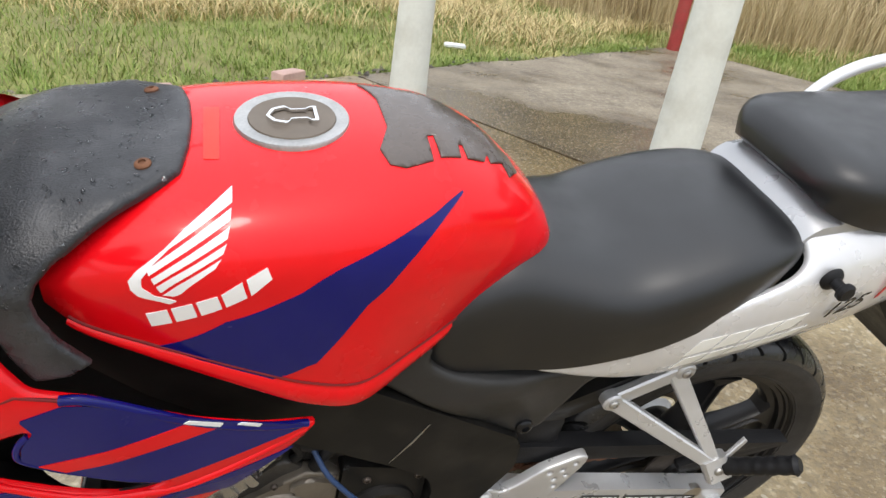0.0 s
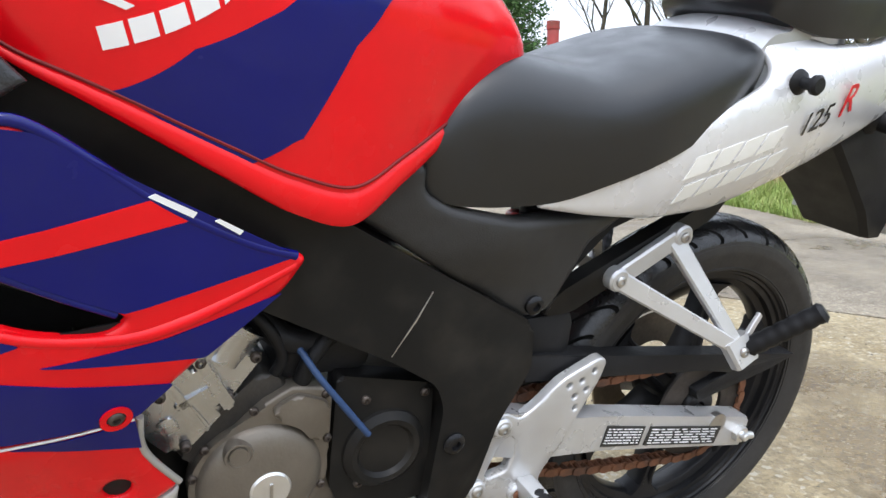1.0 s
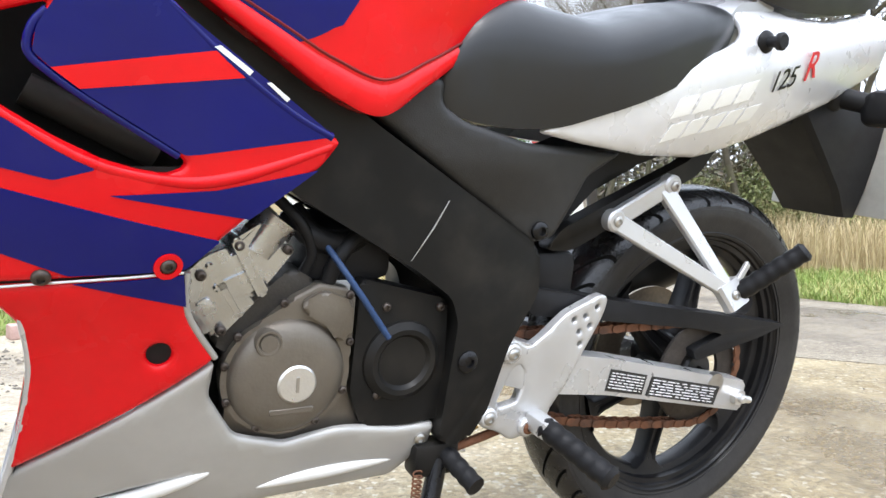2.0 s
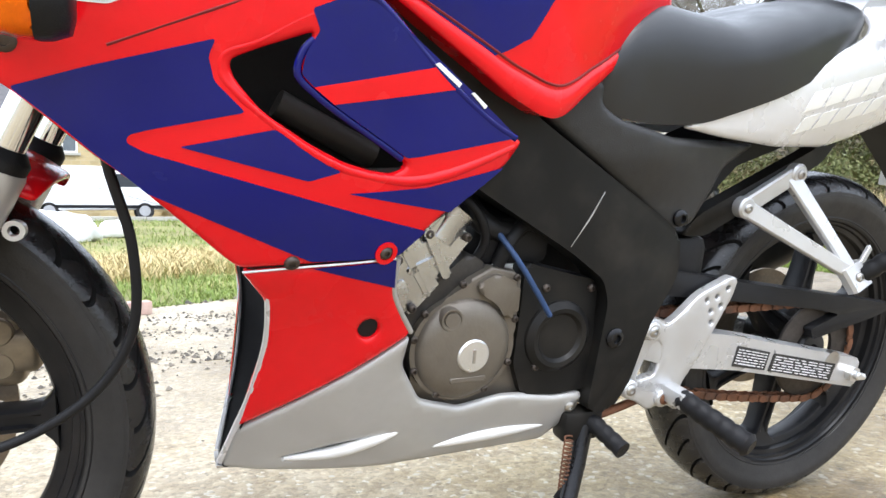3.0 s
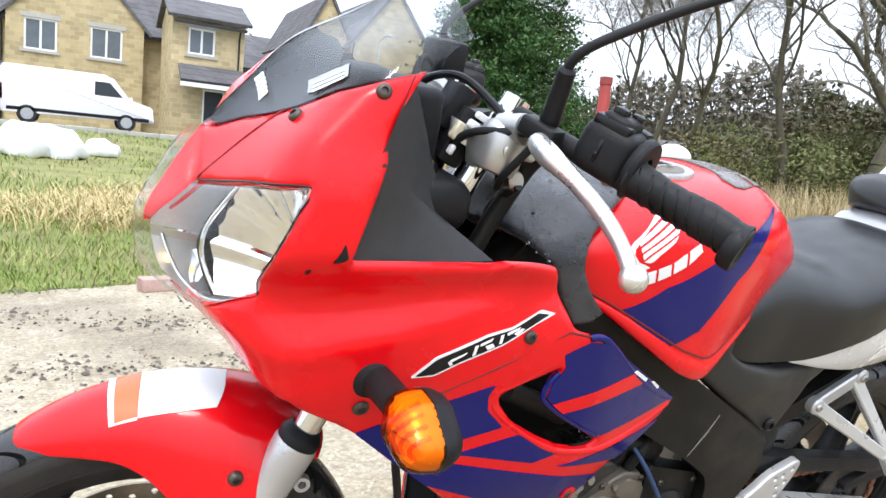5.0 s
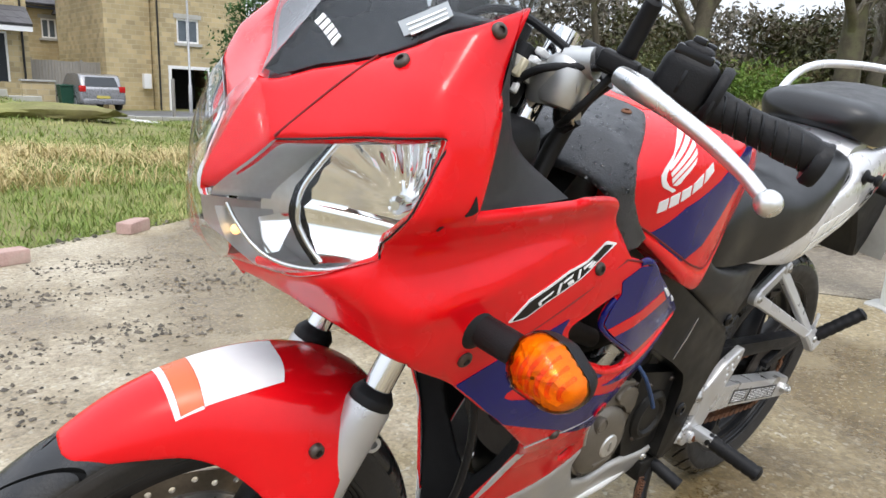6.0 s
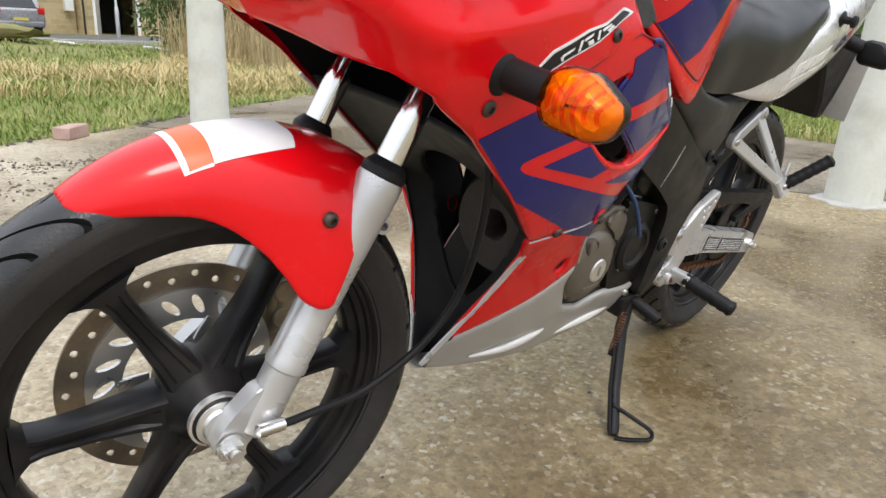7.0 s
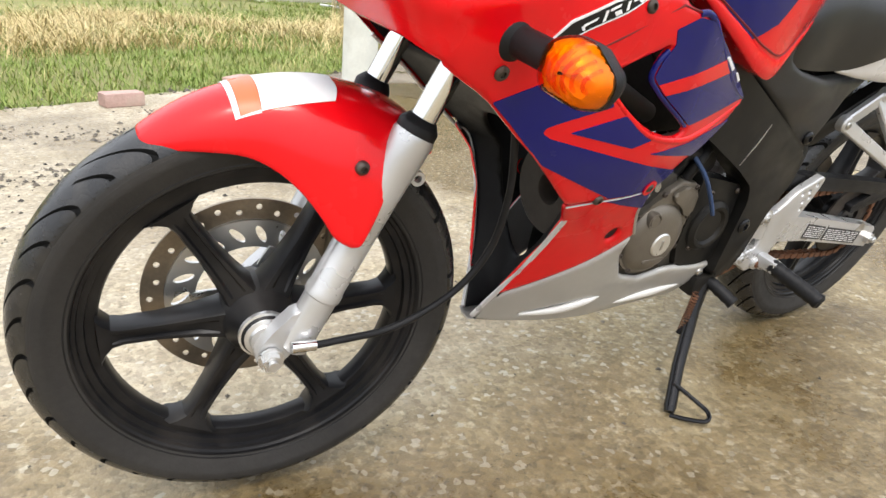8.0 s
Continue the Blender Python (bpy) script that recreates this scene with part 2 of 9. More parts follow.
def sheet(outline, surf, step=0.012, lift=0.0, thick=0.003, roll=0.0, holes=(), mirror=False):
    """A panel: the area inside an outline of a curved surface, with thickness and edges that roll in.
    surf takes two arrays and gives points and outward normals."""
    out = dense(outline, step)
    hs = [dense(h, step) for h in holes]
    lo, hi = np.min(out, 0), np.max(out, 0)
    gx, gz = np.meshgrid(np.arange(lo[0], hi[0], step), np.arange(lo[1], hi[1], step))
    grid = np.c_[gx.ravel() + (np.arange(gx.size) // gx.shape[1] % 2) * step * 0.5, gz.ravel()]
    rims = [out] + hs
    ring = []
    if roll:
        for o in rims:
            q = np.array(o)
            tg = np.roll(q, -1, 0) - np.roll(q, 1, 0)
            nm = np.c_[-tg[:, 1], tg[:, 0]] / np.maximum(np.linalg.norm(tg, axis=1), 1e-9)[:, None]
            for sgn in (1, -1):
                for fr in (0.3, 1.0):
                    ring.append(q + nm * sgn * roll * fr)
        ring = np.concatenate(ring)
        grid = np.concatenate([grid, ring])
    ok = inside(grid, out)
    dist = edge_dist(grid, out)
    for h in hs:
        ok &= ~inside(grid, h)
        dist = np.minimum(dist, edge_dist(grid, h))
    need = np.full(len(grid), (roll * 1.25) if roll else step * 0.4)
    if roll:
        need[-len(ring):] = roll * 0.25
    grid = grid[ok & (dist > need)]
    pts = [Vector(p) for p in out]
    edges = [(i, (i + 1) % len(out)) for i in range(len(out))]
    for h in hs:
        b = len(pts)
        pts += [Vector(p) for p in h]
        edges += [(b + i, b + (i + 1) % len(h)) for i in range(len(h))]
    nb = len(pts)
    pts += [Vector(p) for p in grid]
    from mathutils import geometry
    v, _, f, *_ = geometry.delaunay_2d_cdt(pts, edges, [], 0, 1e-7)
    q = np.array([tuple(p) for p in v])
    f = [t for t in f if len(t) >= 3]
    cen = np.array([q[list(t)].mean(0) for t in f])
    keep = inside(cen, out)
    for h in hs:
        keep &= ~inside(cen, h)
    f = [t for t, k in zip(f, keep) if k]
    d = edge_dist(q, out)
    for h in hs:
        d = np.minimum(d, edge_dist(q, h))
    drop = np.zeros(len(q))
    if roll:
        x = np.clip(1 - d / roll, 0, 1)
        drop = roll * (1 - np.sqrt(1 - x * x * 0.98))
    P, N = surf(q[:, 0], q[:, 1])
    front = P + N * (lift - drop)[:, None]
    back = P + N * (lift - drop - thick)[:, None]
    if mirror:
        front, back = front * (1, -1, 1), back * (1, -1, 1)
    bm = bmesh.new()
    a = [bm.verts.new(p) for p in front]
    use = {}
    for t in f:
        bm.faces.new([a[i] for i in t])
        for i, j in zip(t, t[1:] + t[:1]):
            use[(min(i, j), max(i, j))] = use.get((min(i, j), max(i, j)), 0) + 1
    rim = [e for e, c in use.items() if c == 1]
    bk = {}
    for e in rim:
        for i in e:
            if i not in bk:
                bk[i] = bm.verts.new(back[i])
    for i, j in rim:
        try:
            bm.faces.new((a[i], a[j], bk[j], bk[i]))
        except ValueError:
            pass
    for w in [w for w in bm.verts if not w.link_faces]:
        bm.verts.remove(w)
    return bm

# ---------------- surfaces of the surroundings ----------------
def concrete(name, light, dark, damp_light, damp_dark, wet_lo, wet_hi, grain):
    """Worn concrete: exposed aggregate, brown stains and damp patches that shine."""
    m = bpy.data.materials.new(name)
    m.use_nodes = True
    n, lk = m.node_tree.nodes, m.node_tree.links
    b = n["Principled BSDF"]
    pos = n.new("ShaderNodeNewGeometry").outputs["Position"]

    def tex(scale, detail=5.0, rough=0.6):
        t = n.new("ShaderNodeTexNoise")
        t.inputs["Scale"].default_value, t.inputs["Detail"].default_value, t.inputs["Roughness"].default_value = scale, detail, rough
        lk.new(pos, t.inputs["Vector"])
        return t.outputs["Fac"]

    def rng(v, a, c, lo, hi):
        r = n.new("ShaderNodeMapRange")
        for k, x in zip(("From Min", "From Max", "To Min", "To Max"), (a, c, lo, hi)):
            r.inputs[k].default_value = x
        lk.new(v, r.inputs["Value"])
        return r.outputs["Result"]

    def blend(a, c, f, mode="MIX"):
        x = n.new("ShaderNodeMix")
        x.data_type, x.blend_type = "RGBA", mode
        for s, v in (("A", a), ("B", c)):
            if isinstance(v, tuple):
                x.inputs[s].default_value = (*v, 1)
            else:
                lk.new(v, x.inputs[s])
        if isinstance(f, float):
            x.inputs["Factor"].default_value = f
        else:
            lk.new(f, x.inputs["Factor"])
        return x.outputs["Result"]
    # Colour only: paler near this point to carry brighter exposure, damp brown beyond.
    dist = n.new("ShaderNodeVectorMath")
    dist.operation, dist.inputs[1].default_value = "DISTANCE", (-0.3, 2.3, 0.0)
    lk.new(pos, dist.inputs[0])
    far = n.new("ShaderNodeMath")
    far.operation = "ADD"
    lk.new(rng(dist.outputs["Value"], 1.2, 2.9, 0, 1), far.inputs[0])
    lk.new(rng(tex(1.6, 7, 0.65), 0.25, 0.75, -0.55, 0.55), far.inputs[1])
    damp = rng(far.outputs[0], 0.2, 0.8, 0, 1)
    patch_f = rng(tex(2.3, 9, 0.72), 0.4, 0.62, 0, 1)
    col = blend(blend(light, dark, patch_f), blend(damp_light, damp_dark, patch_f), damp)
    col = blend(col, tuple(v * 0.45 for v in damp_dark), rng(tex(7.0, 9, 0.75), 0.55, 0.72, 0, 0.7))
    col = blend(col, (0.62, 0.56, 0.41), rng(tex(30.0, 8, 0.75), 0.52, 0.70, 0, 0.6))
    col = blend(col, tuple(v * 0.55 for v in damp_dark), rng(tex(38.0, 6, 0.7), 0.54, 0.70, 0, 0.55))
    stones = n.new("ShaderNodeTexVoronoi")
    stones.inputs["Scale"].default_value = grain
    lk.new(pos, stones.inputs["Vector"])
    sep = n.new("ShaderNodeSeparateColor")
    lk.new(stones.outputs["Color"], sep.inputs["Color"])
    fleck = rng(sep.outputs["Red"], 0.0, 1.0, 0.45, 1.55)
    gcol = n.new("ShaderNodeCombineColor")
    for k in ("Red", "Green", "Blue"):
        lk.new(fleck, gcol.inputs[k])
    col = blend(col, gcol.outputs["Color"], 0.38, "MULTIPLY")
    col = blend(col, (0.62, 0.6, 0.52), rng(sep.outputs["Green"], 0.92, 0.97, 0, 0.4))
    col = blend(col, (0.035, 0.03, 0.024), rng(tex(45, 5, 0.75), 0.58, 0.70, 0, 0.8))
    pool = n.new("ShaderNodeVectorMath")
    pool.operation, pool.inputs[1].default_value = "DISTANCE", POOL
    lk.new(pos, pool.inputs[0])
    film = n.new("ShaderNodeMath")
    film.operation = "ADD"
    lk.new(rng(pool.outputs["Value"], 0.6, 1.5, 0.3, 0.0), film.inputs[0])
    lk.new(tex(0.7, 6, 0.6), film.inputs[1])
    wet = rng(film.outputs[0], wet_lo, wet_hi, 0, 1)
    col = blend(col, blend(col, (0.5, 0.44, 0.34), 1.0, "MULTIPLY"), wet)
    lk.new(col, b.inputs["Base Color"])
    r1 = rng(wet, 0, 1, 0.78, 0.2)
    add = n.new("ShaderNodeMath")
    add.operation = "ADD"
    lk.new(r1, add.inputs[0])
    lk.new(rng(tex(60, 3), 0.3, 0.7, -0.1, 0.12), add.inputs[1])
    lk.new(add.outputs[0], b.inputs["Roughness"])
    h = n.new("ShaderNodeMath")
    h.operation = "ADD"
    lk.new(rng(stones.outputs["Distance"], 0, 0.8, 0.6, 0), h.inputs[0])
    lk.new(rng(tex(150, 4, 0.7), 0.2, 0.8, 0, 0.7), h.inputs[1])
    bp = n.new("ShaderNodeBump")
    bp.inputs["Distance"].default_value = 0.004
    lk.new(rng(wet, 0, 1, 0.8, 0.22), bp.inputs["Strength"])
    lk.new(h.outputs[0], bp.inputs["Height"])
    lk.new(bp.outputs["Normal"], b.inputs["Normal"])
    return m


def blade_mat(name, a, c, dry, amount):
    """Leaves and blades: two greens by the patch, dry ones here and there."""
    m = mat(name, a, 0.55, var=0.25, scale=0.8)
    n, lk = m.node_tree.nodes, m.node_tree.links
    b = n["Principled BSDF"]
    g = n.new("ShaderNodeNewGeometry")
    t = n.new("ShaderNodeTexNoise")
    t.inputs["Scale"].default_value, t.inputs["Detail"].default_value = 0.9, 3.0
    lk.new(g.outputs["Position"], t.inputs["Vector"])
    r = n.new("ShaderNodeValToRGB")
    r.color_ramp.elements[0].color, r.color_ramp.elements[1].color = (*a, 1), (*c, 1)
    lk.new(g.outputs["Random Per Island"], r.inputs["Fac"])
    s = n.new("ShaderNodeMath")
    s.operation = "ADD"
    lk.new(t.outputs["Fac"], s.inputs[0])
    sc = n.new("ShaderNodeMath")
    sc.operation, sc.inputs[1].default_value = "MULTIPLY", 0.5
    mo = n.new("ShaderNodeMath")
    mo.operation, mo.inputs[1].default_value = "PINGPONG", 0.07
    lk.new(g.outputs["Random Per Island"], mo.inputs[0])
    ms = n.new("ShaderNodeMath")
    ms.operation, ms.inputs[1].default_value = "MULTIPLY", 7.0
    lk.new(mo.outputs[0], ms.inputs[0])
    lk.new(ms.outputs[0], sc.inputs[0])
    lk.new(sc.outputs[0], s.inputs[1])
    mr = n.new("ShaderNodeMapRange")
    mr.inputs["From Min"].default_value, mr.inputs["From Max"].default_value = 1.05 - amount, 1.2 - amount
    lk.new(s.outputs[0], mr.inputs["Value"])
    x = n.new("ShaderNodeMix")
    x.data_type = "RGBA"
    x.inputs["B"].default_value = (*dry, 1)
    lk.new(r.outputs["Color"], x.inputs["A"])
    lk.new(mr.outputs["Result"], x.inputs["Factor"])
    lk.new(x.outputs["Result"], b.inputs["Base Color"])
    b.inputs["Specular IOR Level"].default_value = 0.25
    return m


def stone_mat(name, color, mortar, bw, bh):
    """Coursed stone blocks with pale joints."""
    m = mat(name, color, 0.85, var=0.2, scale=1.5)
    n, lk = m.node_tree.nodes, m.node_tree.links
    b = n["Principled BSDF"]
    g = n.new("ShaderNodeNewGeometry")
    sp = n.new("ShaderNodeSeparateXYZ")
    lk.new(g.outputs["Position"], sp.inputs[0])
    ad = n.new("ShaderNodeMath")
    lk.new(sp.outputs["X"], ad.inputs[0])
    lk.new(sp.outputs["Y"], ad.inputs[1])
    cb = n.new("ShaderNodeCombineXYZ")
    lk.new(ad.outputs[0], cb.inputs["X"])
    lk.new(sp.outputs["Z"], cb.inputs["Y"])
    br = n.new("ShaderNodeTexBrick")
    br.inputs["Scale"].default_value = 1.0
    br.inputs["Brick Width"].default_value, br.inputs["Row Height"].default_value, br.inputs["Mortar Size"].default_value = bw, bh, 0.012
    br.inputs["Color1"].default_value = (*[v * 1.15 for v in color], 1)
    br.inputs["Color2"].default_value = (*[v * 0.8 for v in color], 1)
    br.inputs["Mortar"].default_value = (*mortar, 1)
    lk.new(cb.outputs[0], br.inputs["Vector"])
    x = n.new("ShaderNodeMix")
    x.data_type, x.blend_type = "RGBA", "MULTIPLY"
    x.inputs["Factor"].default_value = 0.6
    t = n.new("ShaderNodeTexNoise")
    t.inputs["Scale"].default_value, t.inputs["Detail"].default_value = 0.9, 6.0
    lk.new(g.outputs["Position"], t.inputs["Vector"])
    mr = n.new("ShaderNodeMapRange")
    mr.inputs["From Min"].default_value, mr.inputs["From Max"].default_value, mr.inputs["To Min"].default_value, mr.inputs["To Max"].default_value = 0.3, 0.7, 0.7, 1.15
    lk.new(t.outputs["Fac"], mr.inputs["Value"])
    lk.new(br.outputs["Color"], x.inputs["A"])
    lk.new(mr.outputs["Result"], x.inputs["B"])
    lk.new(x.outputs["Result"], b.inputs["Base Color"])
    bp = n.new("ShaderNodeBump")
    bp.inputs["Strength"].default_value, bp.inputs["Distance"].default_value = 0.6, 0.02
    bp.invert = True
    lk.new(br.outputs["Fac"], bp.inputs["Height"])
    lk.new(bp.outputs["Normal"], b.inputs["Normal"])
    return m


POOL = (2.0, 2.2, 0.0)
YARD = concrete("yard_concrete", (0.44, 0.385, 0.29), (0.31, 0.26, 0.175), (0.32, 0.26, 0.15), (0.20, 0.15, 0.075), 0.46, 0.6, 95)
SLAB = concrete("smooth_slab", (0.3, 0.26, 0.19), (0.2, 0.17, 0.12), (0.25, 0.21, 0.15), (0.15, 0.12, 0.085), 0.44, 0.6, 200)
EARTH = mat("turf_soil", (0.19, 0.19, 0.06), 0.95, var=0.4, scale=2.0, dirt=(0.2, 0.16, 0.09), dirt_amt=0.7, dirt_scale=0.35, bump=0.6, bscale=30)
ASPHALT = mat("asphalt", (0.11, 0.11, 0.115), 0.6, var=0.2, scale=1.0, bump=0.4, bscale=60)
KERB = mat("kerb_concrete", (0.42, 0.41, 0.38), 0.85, var=0.15, scale=3)
BLADE = blade_mat("grass_blade", (0.105, 0.165, 0.028), (0.25, 0.31, 0.075), (0.50, 0.43, 0.20), 0.37)
STRAW = blade_mat("dry_grass_blade", (0.4, 0.31, 0.14), (0.65, 0.53, 0.28), (0.16, 0.2, 0.05), 0.3)
REED = blade_mat("dry_reed", (0.34, 0.26, 0.13), (0.56, 0.46, 0.27), (0.22, 0.16, 0.08), 0.35)
NEEDLE = blade_mat("conifer_needles", (0.022, 0.065, 0.016), (0.07, 0.135, 0.035), (0.10, 0.14, 0.045), 0.3)
LEAF = blade_mat("bush_leaf", (0.08, 0.15, 0.02), (0.17, 0.25, 0.05), (0.22, 0.2, 0.07), 0.35)
HEDGE = blade_mat("hedge_leaf", (0.1, 0.12, 0.042), (0.2, 0.21, 0.085), (0.15, 0.12, 0.06), 0.45)
THICKET = blade_mat("thicket_leaf", (0.05, 0.055, 0.022), (0.10, 0.10, 0.045), (0.12, 0.095, 0.06), 0.45)
WOODS = blade_mat("far_woods", (0.10, 0.098, 0.075), (0.165, 0.155, 0.125), (0.19, 0.165, 0.135), 0.5)
BARK = mat("bark", (0.1, 0.085, 0.06), 0.9, var=0.4, scale=4, bump=0.8, bscale=40, dirt=(0.13, 0.14, 0.06), dirt_amt=0.6, dirt_scale=2)
TWIG = mat("twig_bark", (0.26, 0.235, 0.2), 0.9, var=0.3, scale=2)
STONE = stone_mat("yellow_stone", (0.5, 0.4, 0.225), (0.52, 0.45, 0.31), 0.42, 0.22)
SLATE = stone_mat("grey_slate", (0.12, 0.115, 0.12), (0.06, 0.06, 0.065), 0.5, 0.3)
UPVC = mat("white_plastic_frame", (0.8, 0.8, 0.8), 0.4, var=0.04)
PANE = mat("window_glass", (0.12, 0.14, 0.16), 0.06, var=0.2, scale=0.5)
DOORP = mat("dark_door_paint", (0.02, 0.025, 0.032), 0.35, var=0.2)
GUTTER = mat("dark_gutter", (0.02, 0.02, 0.022), 0.5)
CAVE = mat("dark_interior", (0.02, 0.02, 0.02), 0.9, var=0.3)
TIMBER = mat("weathered_timber", (0.3, 0.28, 0.25), 0.9, var=0.2, scale=3, stretch=(6, 6, 0.5))
VANP = mat("white_van_paint", (0.8, 0.8, 0.8), 0.3, coat=0.5, var=0.04)
CARP = mat("silver_car_paint", (0.3, 0.3, 0.31), 0.3, metal=0.5, coat=0.7, var=0.05)
CARG = mat("car_glass", (0.03, 0.035, 0.04), 0.05, var=0.1)
TAILR = mat("tail_lamp_red", (0.5, 0.01, 0.01), 0.2, coat=0.6)
REDPOST = mat("red_post_paint", (0.3, 0.035, 0.03), 0.6, var=0.2, scale=5, dirt=(0.15, 0.06, 0.04), dirt_amt=0.6, dirt_scale=8)
BRICKM = mat("pink_brick", (0.43, 0.29, 0.25), 0.9, var=0.25, scale=12, bump=0.7, bscale=90, dirt=(0.35, 0.3, 0.24), dirt_amt=0.6, dirt_scale=14)
GRAVEL = mat("dark_gravel", (0.1, 0.085, 0.065), 0.6, var=0.4, scale=20, island=0.7)
BAGM = mat("white_plastic_sack", (0.75, 0.76, 0.78), 0.5, var=0.1, scale=4, bump=0.5, bscale=15)
RUBBLE = mat("rubble", (0.35, 0.33, 0.3), 0.9, var=0.3, scale=4, island=0.4)
BINP = mat("green_bin_plastic", (0.015, 0.07, 0.04), 0.5)
RAIL = mat("galvanised_steel", (0.5, 0.5, 0.5), 0.4, metal=0.8, var=0.1)


def smooth01(x):
    x = np.clip(x, 0, 1)
    return x * x * (3 - 2 * x)


def land(x, y):
    """Height of the open ground."""
    x, y = np.asarray(x, float), np.asarray(y, float)
    far = smooth01((y - 9) / 16) * (1 - smooth01((y - 60) / 60)) * (1 - smooth01((x - 16) / 10))
    return -0.03 + far * (0.5 - 0.85 * smooth01((x - 2.5) / 5.0)) + 0.02 * np.sin(x * 1.7 + y) * np.sin(y * 1.3) * smooth01((y - 5) / 3)


def raw(name, verts, faces, material, parent=None, smooth=False):
    me = bpy.data.meshes.new(name)
    me.from_pydata(np.asarray(verts).tolist(), [], faces if isinstance(faces, list) else np.asarray(faces).tolist())
    me.materials.append(material)
    if smooth:
        me.polygons.foreach_set("use_smooth", [True] * len(me.polygons))
    me.update()
    ob = new(name, me)
    if parent:
        ob.parent = parent
    if name in ("stem", "foliage", "twig_mass", "branch", "limb", "tree_crowns"):
        ob["kind"] = "stuff"
    return ob


def grid_ground(name, xs, ys, lift, material):
    X, Y = np.meshgrid(xs, ys)
    V = np.c_[X.ravel(), Y.ravel(), (land(X, Y) + lift).ravel()]
    k = len(xs)
    F = [(j * k + i, j * k + i + 1, (j + 1) * k + i + 1, (j + 1) * k + i) for j in range(len(ys) - 1) for i in range(k - 1)]
    return raw(name, V, F, material, smooth=True)


# ---------------- ground ----------------
_ax = np.r_[-700, -300, -120, np.linspace(-60, 60, 121), 120, 300, 700]
ground = grid_ground("ground", _ax, _ax, -0.02, EARTH)
tagged(ground, "rough open ground of patchy turf and bare soil", "ground", kind="structure")

YARD_EDGE = [(-15, 0.2), (-5, 2.05), (-0.2, 3.0), (1.5, 3.72), (2.2, 4.15), (3.9, 5.0), (5.6, 5.9), (6.1, 5.4), (6.6, 4.3), (5.7, 2.2), (5.4, -1.0), (5.2, -12), (-15, -12)]


def slab(name, outline, material, label):
    bm = bmesh.new()
    top = [bm.verts.new((x, y, 0.0)) for x, y in outline]
    low = [bm.verts.new((x, y, -0.09)) for x, y in outline]
    bm.faces.new(top)
    for i in range(len(outline)):
        j = (i + 1) % len(outline)
        bm.faces.new((top[i], top[j], low[j], low[i]))
    return tagged(finish(name, bm, material, smooth=False), label, "pavement", kind="structure")


def ragged(a, b, amp, seed):
    """A broken edge from a to b."""
    r = random.Random(seed)
    k = max(2, int((Vector(b) - Vector(a)).length / 0.09))
    d = (Vector(b) - Vector(a)).normalized()
    s = Vector((-d.y, d.x))
    return [tuple(Vector(a).lerp(Vector(b), i / k) + s * (amp * (r.random() - 0.5) + amp * math.sin(i * 0.5 + seed)) * (i > 0)) for i in range(k)]


_edge = []
for _i in range(2, 9):
    _edge += ragged(YARD_EDGE[_i], YARD_EDGE[_i + 1], 0.025, _i)
_j0, _j1 = (1.62, 3.78), (3.55, -0.2)
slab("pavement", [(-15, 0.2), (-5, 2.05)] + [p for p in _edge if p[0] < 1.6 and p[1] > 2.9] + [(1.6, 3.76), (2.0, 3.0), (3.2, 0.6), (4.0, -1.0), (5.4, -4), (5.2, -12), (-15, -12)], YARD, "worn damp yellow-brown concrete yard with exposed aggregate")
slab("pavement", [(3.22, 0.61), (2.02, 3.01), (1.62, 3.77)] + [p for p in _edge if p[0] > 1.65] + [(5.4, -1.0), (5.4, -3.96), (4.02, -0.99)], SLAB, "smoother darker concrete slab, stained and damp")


# ---------------- grass, reeds, gravel ----------------
def blades(n, place, h, w, bend, seed):
    """Thin bent blades; place gives x and y for an array of random pairs."""
    r = np.random.default_rng(seed)
    xy = place(r.random((n, 2)), r)
    n = len(xy)
    z = land(xy[:, 0], xy[:, 1]) - 0.02
    hh = h * (0.45 + 0.75 * r.random(n))
    a = r.random(n) * 2 * np.pi
    lean = bend * hh * (0.2 + r.random(n))
    ww = w * (0.6 + 0.8 * r.random(n))
    d = np.c_[np.cos(a), np.sin(a)]
    s = np.c_[-np.sin(a), np.cos(a)] * ww[:, None] / 2
    base, mid, tip = xy, xy + d * (lean * 0.35)[:, None], xy + d * lean[:, None]
    V = np.stack([np.c_[base - s, z], np.c_[base + s, z], np.c_[mid + s * 0.8, z + hh * 0.6], np.c_[mid - s * 0.8, z + hh * 0.6], np.c_[tip, z + hh]], 1).reshape(-1, 3)
    k = np.arange(n)[:, None] * 5
    F = np.c_[k, k + 1, k + 2, k + 3].tolist() + np.c_[k + 3, k + 2, k + 4].tolist()
    return V, F


def yard_back(x):
    return np.interp(x, [p[0] for p in YARD_EDGE[:7]], [p[1] for p in YARD_EDGE[:7]])


def near_turf(u, r):
    x = -7 + 14.5 * u[:, 0]
    y = np.where(x < 5.6, yard_back(np.minimum(x, 5.6)), 5.9) + 0.0 + 6.5 * u[:, 1] ** 1.9
    clump = np.sin(x * 5.1 + 2 * np.sin(y * 3)) * np.sin(y * 4.3 + x) + 0.5 * np.sin(x * 13 + y * 7)
    keep = clump + r.normal(0, 0.7, len(x)) > -0.75
    return np.c_[x, y][keep]


def mid_turf(u, r):
    x = -9 + 26 * u[:, 0]
    y = 6.5 + 18 * u[:, 1] ** 1.5
    keep = np.sin(x * 1.1 + 1.7 * np.sin(y * 0.7)) * np.sin(y * 0.9 + x * 0.4) + r.normal(0, 0.5, len(x)) > -0.2
    return np.c_[x, y][keep]


